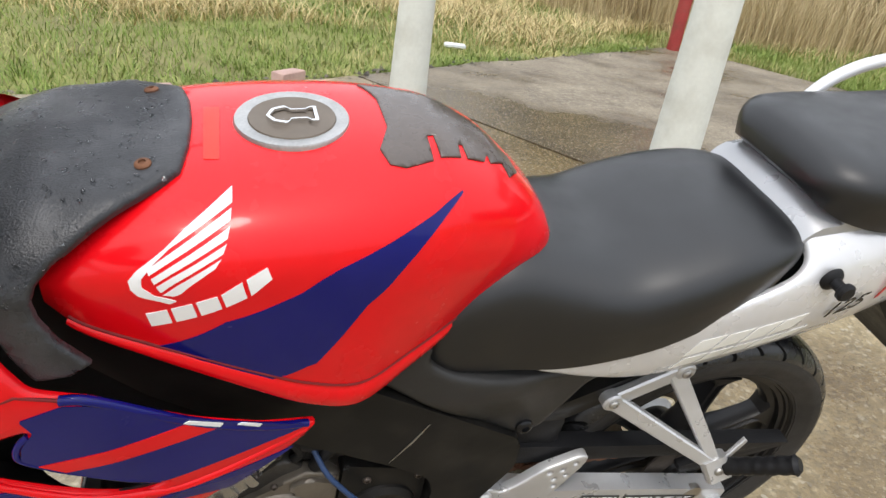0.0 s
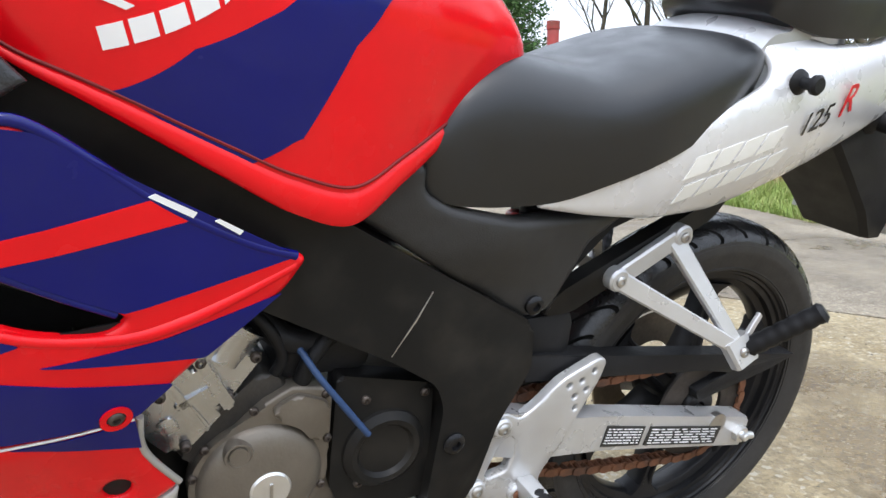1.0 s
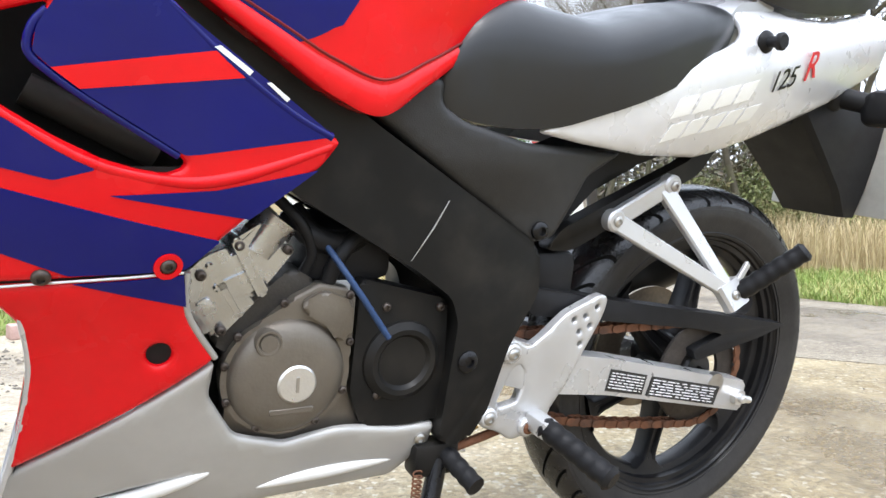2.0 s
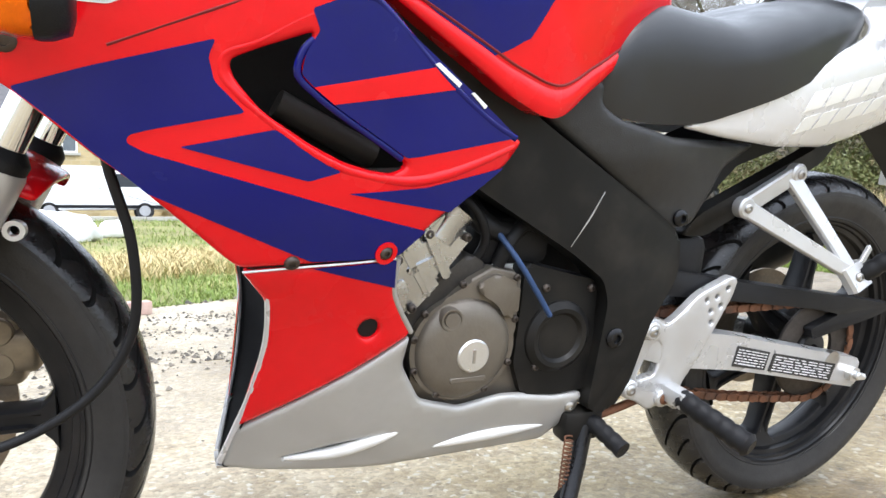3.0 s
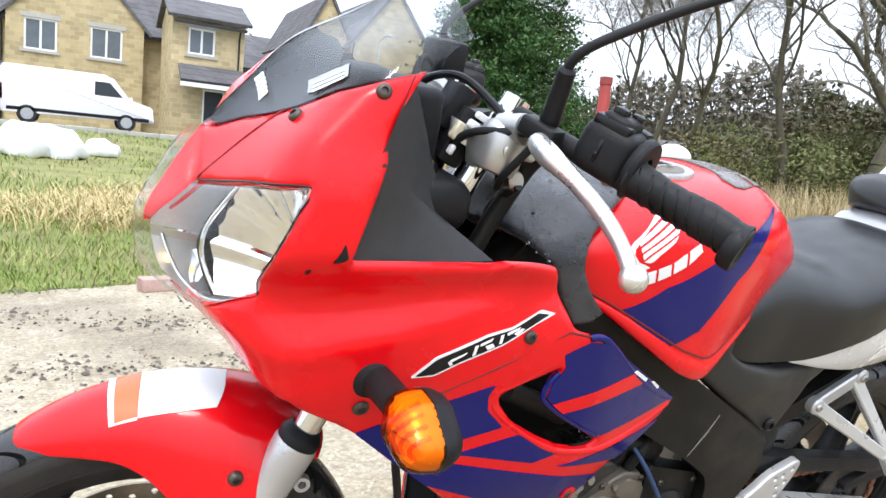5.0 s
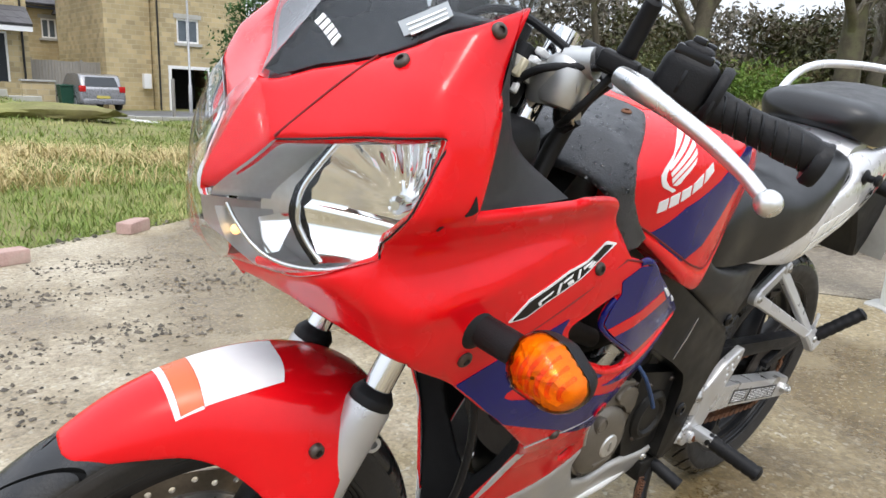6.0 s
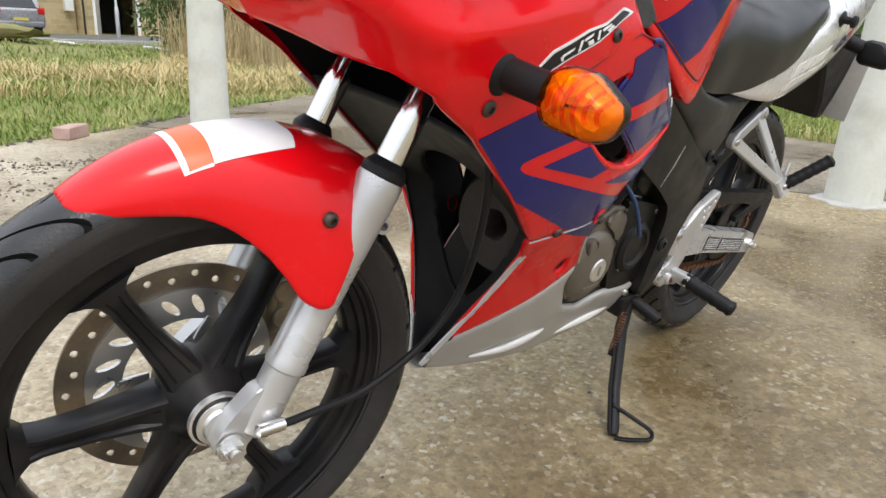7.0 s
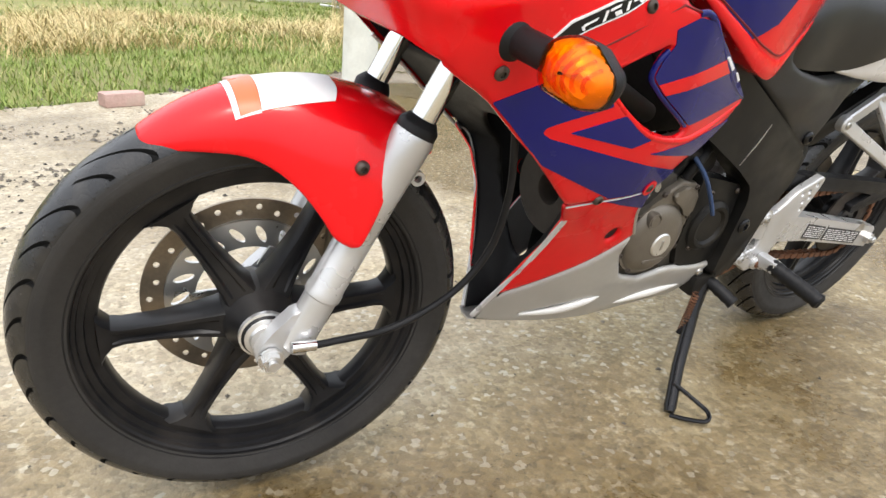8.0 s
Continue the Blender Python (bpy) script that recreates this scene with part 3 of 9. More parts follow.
def straw_band(u, r):
    x = -8 + 17 * u[:, 0]
    y = 5.0 + np.clip(x, -2, 6) * 0.22 + 3.6 * u[:, 1] + 0.6 * np.sin(x * 1.3)
    keep = np.sin(x * 2.1 + np.sin(y * 2)) + np.sin(y * 2.3 + x) + r.normal(0, 0.8, len(x)) > -0.4
    return np.c_[x, y][keep]


def side_turf(u, r):
    y = -3 + 9.5 * u[:, 1]
    x = np.interp(y, [-4, -1, 2.2, 4.3, 5.4, 6], [5.3, 5.4, 5.7, 6.6, 6.1, 5.7]) + 4.5 * u[:, 0] ** 1.5
    return np.c_[x, y]


def reed_bed(u, r):
    x = 5.2 + 11 * u[:, 0]
    y = np.where(x < 7, 7.2, 6.6 - (x - 7) * 0.42) + 3.8 * u[:, 1]
    keep = (np.sin(x * 1.9 + y) + np.sin(y * 1.7 - x * 0.6) + r.normal(0, 0.9, len(x)) > -0.9)
    return np.c_[x, y][keep]


for _n, _a, _m, _l, _c in (
        ("grass", (90000, near_turf, 0.075, 0.0065, 1.4, 1), BLADE, "short damp green grass with yellowed blades", "grass"),
        ("grass", (26000, side_turf, 0.14, 0.007, 0.9, 2), BLADE, "green and yellowed grass beside the slab", "grass"),
        ("grass", (60000, mid_turf, 0.1, 0.014, 1.6, 3), BLADE, "patchy open turf, green and straw-coloured", "grass"),
        ("dry_grass", (40000, straw_band, 0.2, 0.008, 2.0, 4), STRAW, "matted straw-coloured dead grass", "grass"),
        ("reeds", (15000, reed_bed, 0.95, 0.011, 0.45, 5), REED, "tall dry pale reeds and dead stems", "reeds")):
    tagged(raw(_n, *blades(*_a), _m), _l, _c, kind="stuff")


def pebbles(name, n, place, size, material, seed, label):
    r = np.random.default_rng(seed)
    xy = place(r.random((n, 2)), r)
    o = np.array([(1, 0, 0), (0, 1, 0), (-1, 0, 0), (0, -1, 0), (0, 0, 0.7), (0, 0, -0.3)], float)
    f = [(0, 1, 4), (1, 2, 4), (2, 3, 4), (3, 0, 4), (1, 0, 5), (2, 1, 5), (3, 2, 5), (0, 3, 5)]
    s = size * (0.3 + r.random(len(xy)) ** 3)
    V = (o[None] * (0.6 + 0.8 * r.random((len(xy), 6, 3))) * s[:, None, None])
    a = r.random(len(xy)) * 6.28
    c, q = np.cos(a)[:, None], np.sin(a)[:, None]
    V = np.stack([V[..., 0] * c - V[..., 1] * q, V[..., 0] * q + V[..., 1] * c, V[..., 2]], -1)
    V += np.c_[xy, np.maximum(land(xy[:, 0], xy[:, 1]), 0.002)][:, None]
    F = (np.array(f)[None] + np.arange(len(xy))[:, None, None] * 6).reshape(-1, 3)
    return tagged(raw(name, V.reshape(-1, 3), F, material), label, "gravel", kind="stuff")


def mud(u, r):
    c = np.array([(-0.35, 2.5), (0.0, 1.75), (0.35, 2.35), (0.75, 2.75), (-0.05, 1.25), (0.5, 1.7), (-0.9, 2.2), (1.0, 2.2)])
    i = (u[:, 0] * len(c)).astype(int)
    return c[i] + np.c_[r.normal(0, 0.2, len(u)), r.normal(0, 0.1, len(u))]


pebbles("gravel", 1600, mud, 0.011, GRAVEL, 8, "scattered dark wet gravel and mud crumbs on the concrete")
pebbles("gravel", 500, lambda u, r: np.c_[-1.2 + 4.5 * u[:, 0], -0.7 + 3.6 * u[:, 1]], 0.005, GRAVEL, 9, "fine loose grit lying on the concrete yard")
pebbles("leaf_litter", 260, lambda u, r: (lambda x: np.c_[x, yard_back(x) + 0.02 + r.normal(0, 0.05, len(x))])(-2 + 7.4 * u[:, 0]), 0.02, GRAVEL, 10, "dead leaves and crumbs along the grass edge")


# ---------------- bollards, post, bricks ----------------
def bollard(x, y, h, r, tilt):
    b = thing("bollard", pose(x, y, 0, tilt, 0, 0), "tapered pale concrete bollard with a rounded top", "bollard", "bollards round the yard")
    bm = bmesh.new()
    prof = [(0.0001, -0.03), (r, -0.03)] + [(r * (1 - 0.16 * k / 8), h * 0.93 * k / 8) for k in range(0, 9)] + [(r * 0.84 * math.cos(a), h * 0.93 + h * 0.07 * math.sin(a)) for a in np.linspace(0.25, 1.57, 7)]
    revolve(bm, prof, (0, 0, 0), "z", 40)
    part("post", bm, CONCRETE_POST, b)
    bm = bmesh.new()
    rr = random.Random(int(x * 100))
    ring = [(r * (1.25 + 0.35 * rr.random())) for _ in range(24)]
    loft(bm, [[(q * s * math.cos(2 * math.pi * i / 24), q * s * math.sin(2 * math.pi * i / 24), z) for i, q in enumerate(ring)] for s, z in ((1.0, -0.01), (0.97, 0.006), (0.7, 0.012))])
    part("footing", bm, KERB, b, "crumbling mortar collar")
    return b


bollard(1.78, 3.13, 1.0, 0.115, 0.6)
bollard(3.40, 0.02, 1.02, 0.125, -0.5)
bollard(2.72, 1.78, 1.05, 0.118, 0.8)
post = thing("barrier_post", pose(5.65, 5.8, 0), "faded dark red painted steel post", "post")
_bm = bmesh.new()
revolve(_bm, [(0.0001, -0.05), (0.07, -0.05), (0.07, 1.96), (0.06, 1.98), (0.0001, 1.985)], (0, 0, 0), "z", 24)
part("shaft", _bm, REDPOST, post)
_bm = bmesh.new()
revolve(_bm, [(0.07, 1.9), (0.078, 1.9), (0.078, 1.99), (0.0001, 1.995)], (0, 0, 0), "z", 24)
part("cap", _bm, REDPOST, post)


def loose_brick(x, y, rz, label):
    bm = bmesh.new()
    box(bm, (-0.1, -0.05, 0), (0.1, 0.05, 0.07), 0.008, 2)
    rr = random.Random(int(x * 50))
    for v in bm.verts:
        v.co += Vector((rr.uniform(-1, 1), rr.uniform(-1, 1), rr.uniform(-1, 1))) * 0.003
    ob = finish("brick", bm, BRICKM)
    ob.matrix_world = pose(x, y, 0.0, 0, 0, rz)
    tagged(ob, label, "brick", "loose bricks at the grass edge")


loose_brick(0.36, 3.02, 12, "chipped pink brick lying by the grass edge")
loose_brick(1.12, 3.5, 40, "worn pale red brick at the edge of the grass")


# ---------------- trees and bushes ----------------
def tubes(segs, n):
    """Tapered pipes for (p0, p1, r0, r1) rows."""
    P = np.array([(*a, *b, c, d) for a, b, c, d in segs], float)
    d = P[:, 3:6] - P[:, 0:3]
    d /= np.maximum(np.linalg.norm(d, axis=1), 1e-9)[:, None]
    ref = np.where(np.abs(d[:, 2:3]) > 0.9, np.array([[1.0, 0, 0]]), np.array([[0, 0, 1.0]]))
    u = np.cross(d, ref)
    u /= np.linalg.norm(u, axis=1)[:, None]
    w = np.cross(d, u)
    V = []
    for end, rad in ((0, 6), (3, 7)):
        for k in range(n):
            a = 2 * math.pi * k / n
            V.append(P[:, end:end + 3] + (u * math.cos(a) + w * math.sin(a)) * P[:, rad:rad + 1])
    V = np.stack(V, 1).reshape(-1, 3)
    b = np.arange(len(P))[:, None] * 2 * n
    F = np.concatenate([np.c_[b + k, b + (k + 1) % n, b + n + (k + 1) % n, b + n + k] for k in range(n)])
    return V, F


def bare_tree(x, y, h, r, seed, label, lean=(0, 0), fork=0.35, dense_twigs=1.0):
    rr = random.Random(seed)
    out = {"trunk": [], "limb": [], "twigs": []}

    def grow(p, d, length, rad, depth):
        k = 7 if depth == 0 else 5
        for i in range(k):
            q = p + d * (length / k)
            r1 = rad * (1 - 0.55 / k * (1 if depth else 1.1))
            out["trunk" if depth == 0 else "limb" if depth == 1 else "twigs"].append((tuple(p), tuple(q), rad, r1))
            p, rad = q, r1
            wob = 0.12 + 0.1 * depth
            d = (d + Vector((rr.gauss(0, wob), rr.gauss(0, wob), rr.gauss(0.05, wob * 0.6)))).normalized()
            if depth < 4 and (depth > 0 or i >= k * fork):
                for _ in range(2 if depth == 0 else 1 if rr.random() < 0.85 * dense_twigs else 2):
                    a = rr.random() * 2 * math.pi
                    s = Vector((math.cos(a), math.sin(a), 0.35 + 0.5 * rr.random())).normalized()
                    nd = (d * (0.45 + 0.3 * rr.random()) + s * 0.75).normalized()
                    grow(p, nd, length * rr.uniform(0.38, 0.62), max(rad * rr.uniform(0.38, 0.6), 0.0045), depth + 1)
        if depth < 4:
            grow(p, d, length * 0.5, max(rad * 0.9, 0.0045), depth + 1)
    grow(Vector((0, 0, -0.1)), Vector((lean[0], lean[1], 1)).normalized(), h * 0.6, r, 0)
    t = thing("bare_tree", pose(x, y, float(land(x, y))), label, "tree", "bare trees")
    raw("trunk", *tubes(out["trunk"], 9), BARK, t, smooth=True)
    raw("limb", *tubes(out["limb"], 6), BARK, t, smooth=True)
    raw("twig_mass", *tubes(out["twigs"], 3), TWIG, t)
    return t


def leaf_cloud(c, size, seed, up=0.0):
    """A small folded leaf of two triangles at each centre."""
    r = np.random.default_rng(seed)
    c = np.asarray(c)
    n = len(c)
    a = r.normal(0, 1, (n, 3))
    a[:, 2] += up
    a /= np.linalg.norm(a, axis=1)[:, None]
    b = np.cross(a, r.normal(0, 1, (n, 3)))
    b /= np.maximum(np.linalg.norm(b, axis=1), 1e-6)[:, None]
    s = (size * (0.6 + 0.8 * r.random(n)))[:, None]
    V = np.stack([c - a * s, c + b * s * 0.4, c + a * s, c - b * s * 0.4 + np.cross(a, b) * s * 0.25], 1).reshape(-1, 3)
    k = np.arange(n)[:, None] * 4
    return V, np.concatenate([np.c_[k, k + 1, k + 2], np.c_[k, k + 2, k + 3]])


def conifer(x, y, h, w, seed):
    r = np.random.default_rng(seed)
    t = thing("conifer", pose(x, y, float(land(x, y))), "dense mid-green pyramidal conifer tree", "tree")
    raw("trunk", *tubes([((0, 0, -0.1), (0, 0, h * 0.5), 0.22, 0.14), ((0, 0, h * 0.5), (0, 0, h * 0.97), 0.14, 0.02)], 10), BARK, t, smooth=True)
    segs, cen = [], []
    for i in range(420):
        f = 1 - (1 - r.random()) ** 0.75
        z = 0.25 + f * (h - 0.5)
        prof = w * min(1.0, 0.88 + 0.9 * f) * (1 - f) ** 0.85 + 0.08
        ln = prof * r.uniform(0.75, 1.12)
        a = r.random() * 6.283
        p0 = np.array([0, 0, z])
        p1 = p0 + np.array([math.cos(a) * ln, math.sin(a) * ln, ln * r.uniform(-0.1, 0.28)])
        segs.append((tuple(p0), tuple(p1), 0.025, 0.008))
        k = int(60 + 110 * ln)
        s = r.random(k) ** 0.55
        spread = 0.05 + 0.17 * ln * np.sin(np.pi * np.clip(s, 0.05, 0.97)) ** 0.7
        q = p0 + (p1 - p0) * s[:, None] + r.normal(0, 1, (k, 3)) * spread[:, None] * np.array([1, 1, 0.55])
        q[:, 2] -= 0.18 * s * s * ln
        cen.append(q)
    raw("branch", *tubes(segs, 4), BARK, t)
    ob = raw("foliage", *leaf_cloud(np.concatenate(cen), 0.055, seed), NEEDLE, t)
    return t


def bush(name, x, y, w, d, h, n, size, material, seed, label, category="bush"):
    """Stems with clumps of leaves, uneven at the outline."""
    r = np.random.default_rng(seed)
    t = thing(name, pose(x, y, float(land(x, y))), label, category)
    k = max(14, int(w * d * 5))
    tip = np.c_[r.uniform(-w, w, k), r.uniform(-d, d, k), h * (0.45 + 0.55 * r.random(k))]
    tip[:, 2] *= np.sqrt(np.clip(1.15 - (tip[:, 0] / w) ** 2 * 0.8, 0.1, 1)) * np.sqrt(np.clip(1.15 - (tip[:, 1] / d) ** 2 * 0.6, 0.1, 1))
    foot = tip * np.array([0.75, 0.75, 0]) + np.array([0, 0, -0.05])
    raw("stem", *tubes([(tuple(a), tuple(b), 0.02, 0.006) for a, b in zip(foot, tip)], 4), BARK, t)
    i = r.integers(0, k, n)
    s = 1 - 0.85 * r.random(n) ** 1.6
    c = foot[i] + (tip - foot)[i] * s[:, None] + r.normal(0, 1, (n, 3)) * (0.1 + 0.13 * min(h, 2)) * np.array([1, 1, 0.7])
    c[:, 2] = np.abs(c[:, 2]) + 0.02
    raw("foliage", *leaf_cloud(c, size, seed + 1), material, t)
    return t


conifer(9.4, 14.2, 8.4, 2.9, 21)
for _i, (_x, _y, _h, _r, _ln) in enumerate(((14.7, 15.5, 10.5, 0.10, (0.03, 0)), (15.5, 14.8, 11.5, 0.12, (-0.04, 0.02)), (16.2, 14.0, 10.0, 0.11, (0.05, 0.0)), (17.9, 12.0, 11.0, 0.13, (0.03, 0.05)), (13.4, 17.5, 9.5, 0.10, (0, 0)))):
    bare_tree(_x, _y, _h, _r, 31 + _i, "slender bare tree with fine grey twigs", _ln, 0.3, 0.6)
bare_tree(18.9, 10.1, 10.5, 0.36, 43, "thick old bare tree with mossy bark", (0.06, -0.05), 0.28)
bare_tree(20.6, 6.3, 11.0, 0.4, 44, "old mossy bare tree with a leaning trunk", (0.08, -0.12), 0.28)
bare_tree(22.0, 3.4, 10.0, 0.3, 47, "old mossy bare tree with twisted limbs", (-0.05, -0.1), 0.25)
bare_tree(25.5, 6.8, 10.5, 0.3, 49, "old bare tree with spreading limbs", (0.1, 0.1), 0.22)
bare_tree(28.0, 3.8, 11.0, 0.32, 50, "old bare tree with a forked trunk", (-0.1, 0.05), 0.22)
bare_tree(24.5, 0.6, 10.0, 0.28, 48, "old mossy bare tree behind the yard", (0.0, 0.08), 0.25)
bush("hedge", 16.8, 13.2, 2.2, 0.9, 2.7, 10000, 0.07, HEDGE, 51, "overgrown olive-green hedge below the bare trees", "hedge")
bush("hedge", 19.4, 11.2, 2.2, 1.0, 3.0, 12000, 0.07, HEDGE, 53, "overgrown thin hedge beside the old trunks", "hedge")
bush("hedge", 13.9, 16.2, 1.9, 0.9, 2.7, 10000, 0.07, HEDGE, 55, "thin olive hedge beside the conifer", "hedge")
bush("bush", 19.9, 8.0, 1.7, 1.1, 1.9, 9000, 0.07, LEAF, 57, "bright green leafy evergreen bush", "bush")
bush("bush", 22.6, 4.6, 1.8, 1.2, 1.5, 7000, 0.07, LEAF, 59, "low green bush under the old trees", "bush")
bush("hedge", 27.0, 2.0, 3.4, 1.4, 1.8, 8000, 0.1, HEDGE, 61, "dull green undergrowth behind the yard", "hedge")
bush("thicket", 29.5, 9.5, 4.2, 1.8, 5.2, 16000, 0.13, THICKET, 65, "tall dark thicket behind the old trees", "thicket")
bush("thicket", 26.5, 15.5, 4.0, 1.8, 4.6, 14000, 0.13, THICKET, 67, "tall dark thicket of brambles and saplings", "thicket")
bush("hedge", 25.5, 9.4, 3.2, 1.4, 2.3, 9000, 0.1, HEDGE, 63, "dull green undergrowth beyond the old trees", "hedge")


# ---------------- wooded skyline ----------------
def skyline(seed):
    r = np.random.default_rng(seed)
    cen = []
    V, F = [], []
    az = np.linspace(radians(-25), radians(115), 90)
    for i, a in enumerate(az):
        top = 12 + 3.5 * math.sin(i * 0.31) + 2.0 * math.sin(i * 0.9 + 1) + (4 if 10 < i < 35 else 0) + 9 * min(1.0, max(0.0, (i - 40) / 12))
        d = 150 + 12 * math.sin(i * 0.23)
        for k in range(3):
            V.append((d * math.sin(a) + k * 0, d * math.cos(a), -2 + (top - 1) * k / 2 * (0.75 if k == 2 else 1)))
        n = 900
        z = top * r.random(n) ** 0.7 + r.normal(0, 0.7, n)
        aa = a + (r.random(n) - 0.5) * (az[1] - az[0]) * 1.3
        z += np.where(r.random(n) < 0.25, 1.6 * np.sin(aa * 260), 0.5 * np.sin(aa * 410))
        dd = d + r.normal(0, 2.5, n)
        cen.append(np.c_[dd * np.sin(aa), dd * np.cos(aa), np.maximum(z, -1)])
    k = 3
    F = [(i * k + j, (i + 1) * k + j, (i + 1) * k + j + 1, i * k + j + 1) for i in range(len(az) - 1) for j in range(2)]
    t = thing("backdrop", pose(0, 0, 0), "distant wooded hillside on the skyline", "backdrop", kind="structure")
    raw("hill", V, F, WOODS, t)
    raw("tree_crowns", *leaf_cloud(np.concatenate(cen), 0.65, seed), WOODS, t)


skyline(71)


# ---------------- houses ----------------
def flat_xz(y):
    return lambda u, z: (np.c_[u, np.full(len(u), y), z], np.tile((0.0, -1.0, 0.0), (len(u), 1)))


def rect(x0, z0, x1, z1):
    return [(x0, z0), (x1, z0), (x1, z1), (x0, z1)]


def add_window(parent, x0, x1, z0, z1, y, lights=2, surround=0.14):
    f = 0.09
    bm = bmesh.new()
    for b in (rect(x0, z0, x1, z0 + f), rect(x0, z1 - f, x1, z1), rect(x0, z0 + f, x0 + f, z1 - f), rect(x1 - f, z0 + f, x1, z1 - f)):
        prism(bm, b, y + 0.04, y + 0.12)
    for i in range(1, lights):
        xm = x0 + (x1 - x0) * i / lights
        prism(bm, rect(xm - 0.05, z0 + f, xm + 0.05, z1 - f), y + 0.045, y + 0.115)
    w = part("window", bm, UPVC, parent, "white plastic window frame", smooth=False)
    for i in range(lights):
        a, b = x0 + f + (x1 - x0 - 2 * f) * i / lights, x0 + f + (x1 - x0 - 2 * f) * (i + 1) / lights
        bm = bmesh.new()
        prism(bm, rect(a, z0 + f, b, z1 - f), y + 0.07, y + 0.09)
        part("pane", bm, PANE, w, smooth=False)
    bm = bmesh.new()
    prism(bm, rect(x0 - surround, z0 - surround, x1 + surround, z0 - 0.004), y - 0.08, y + 0.03)
    part("sill", bm, KERB, w, "pale stone sill", smooth=False)
    bm = bmesh.new()
    prism(bm, rect(x0 - surround, z1 + 0.004, x1 + surround, z1 + 0.22), y - 0.03, y + 0.03)
    part("lintel", bm, KERB, w, "pale stone lintel", smooth=False)
    return w


def add_door(parent, x0, x1, z0, z1, y):
    bm = bmesh.new()
    prism(bm, rect(x0 + 0.08, z0, x1 - 0.08, z1 - 0.08), y + 0.06, y + 0.12)
    d = part("door", bm, DOORP, parent, "dark panelled front door", smooth=False)
    bm = bmesh.new()
    for b in (rect(x0, z0, x0 + 0.08, z1), rect(x1 - 0.08, z0, x1, z1), rect(x0 + 0.08, z1 - 0.08, x1 - 0.08, z1)):
        prism(bm, b, y + 0.02, y + 0.13)
    part("door_frame", bm, UPVC, d, "white door frame", smooth=False)
    bm = bmesh.new()
    xm, zm = (x0 + x1) / 2, z0 + (z1 - z0) * 0.33
    prism(bm, rect(xm - 0.14, zm - 0.04, xm + 0.14, zm + 0.04), y + 0.045, y + 0.06)
    part("letter_plate", bm, RAIL, d, "steel letter plate", smooth=False)
    return d


def gable_wall(parent, x0, x1, y, z0, eave, peak, xp, holes, thick=0.3):
    o = [(x0, z0), (x1, z0), (x1, eave)] + ([(xp, peak)] if peak else []) + [(x0, eave)]
    bm = sheet(o, flat_xz(y), 3.0, 0, thick, 0.0, [rect(a, c, b, d) for a, b, c, d in holes])
    return part("wall", bm, STONE, parent, "coursed yellow stone wall", smooth=False)


def side_walls(parent, x0, x1, y0, y1, z0, eave):
    for x in (x0, x1 - 0.3):
        bm = bmesh.new()
        box(bm, (x, y0 + 0.302, z0), (x + 0.3, y1, eave))
        part("wall", bm, STONE, parent, smooth=False)
    bm = bmesh.new()
    box(bm, (x0 + 0.3, y1 - 0.3, z0), (x1 - 0.3, y1 - 0.002, eave))
    part("wall", bm, STONE, parent, smooth=False)


def roof_slope(parent, a, b, c, d, name="roof"):
    """A thick tiled slope through four corners."""
    bm = bmesh.new()
    p = [Vector(q) for q in (a, b, c, d)]
    nrm = (p[1] - p[0]).cross(p[3] - p[0]).normalized()
    if nrm.z < 0:
        nrm = -nrm
    loft(bm, [p, [q + nrm * 0.14 for q in p]])
    return part(name, bm, SLATE, parent, "grey slate roof slope", smooth=False)


def drain(parent, x, y, z0, z1):
    bm = bmesh.new()
    tube(bm, [(x, y - 0.06, z0), (x, y - 0.06, z1 - 0.3), (x, y - 0.25, z1)], 0.045, 8)
    part("downpipe", bm, GUTTER, parent, "dark downpipe")


def eaves(parent, x0, x1, y, z):
    bm = bmesh.new()
    box(bm, (x0, y - 0.42, z - 0.12), (x1, y - 0.3, z))
    part("gutter", bm, GUTTER, parent, "dark gutter", smooth=False)


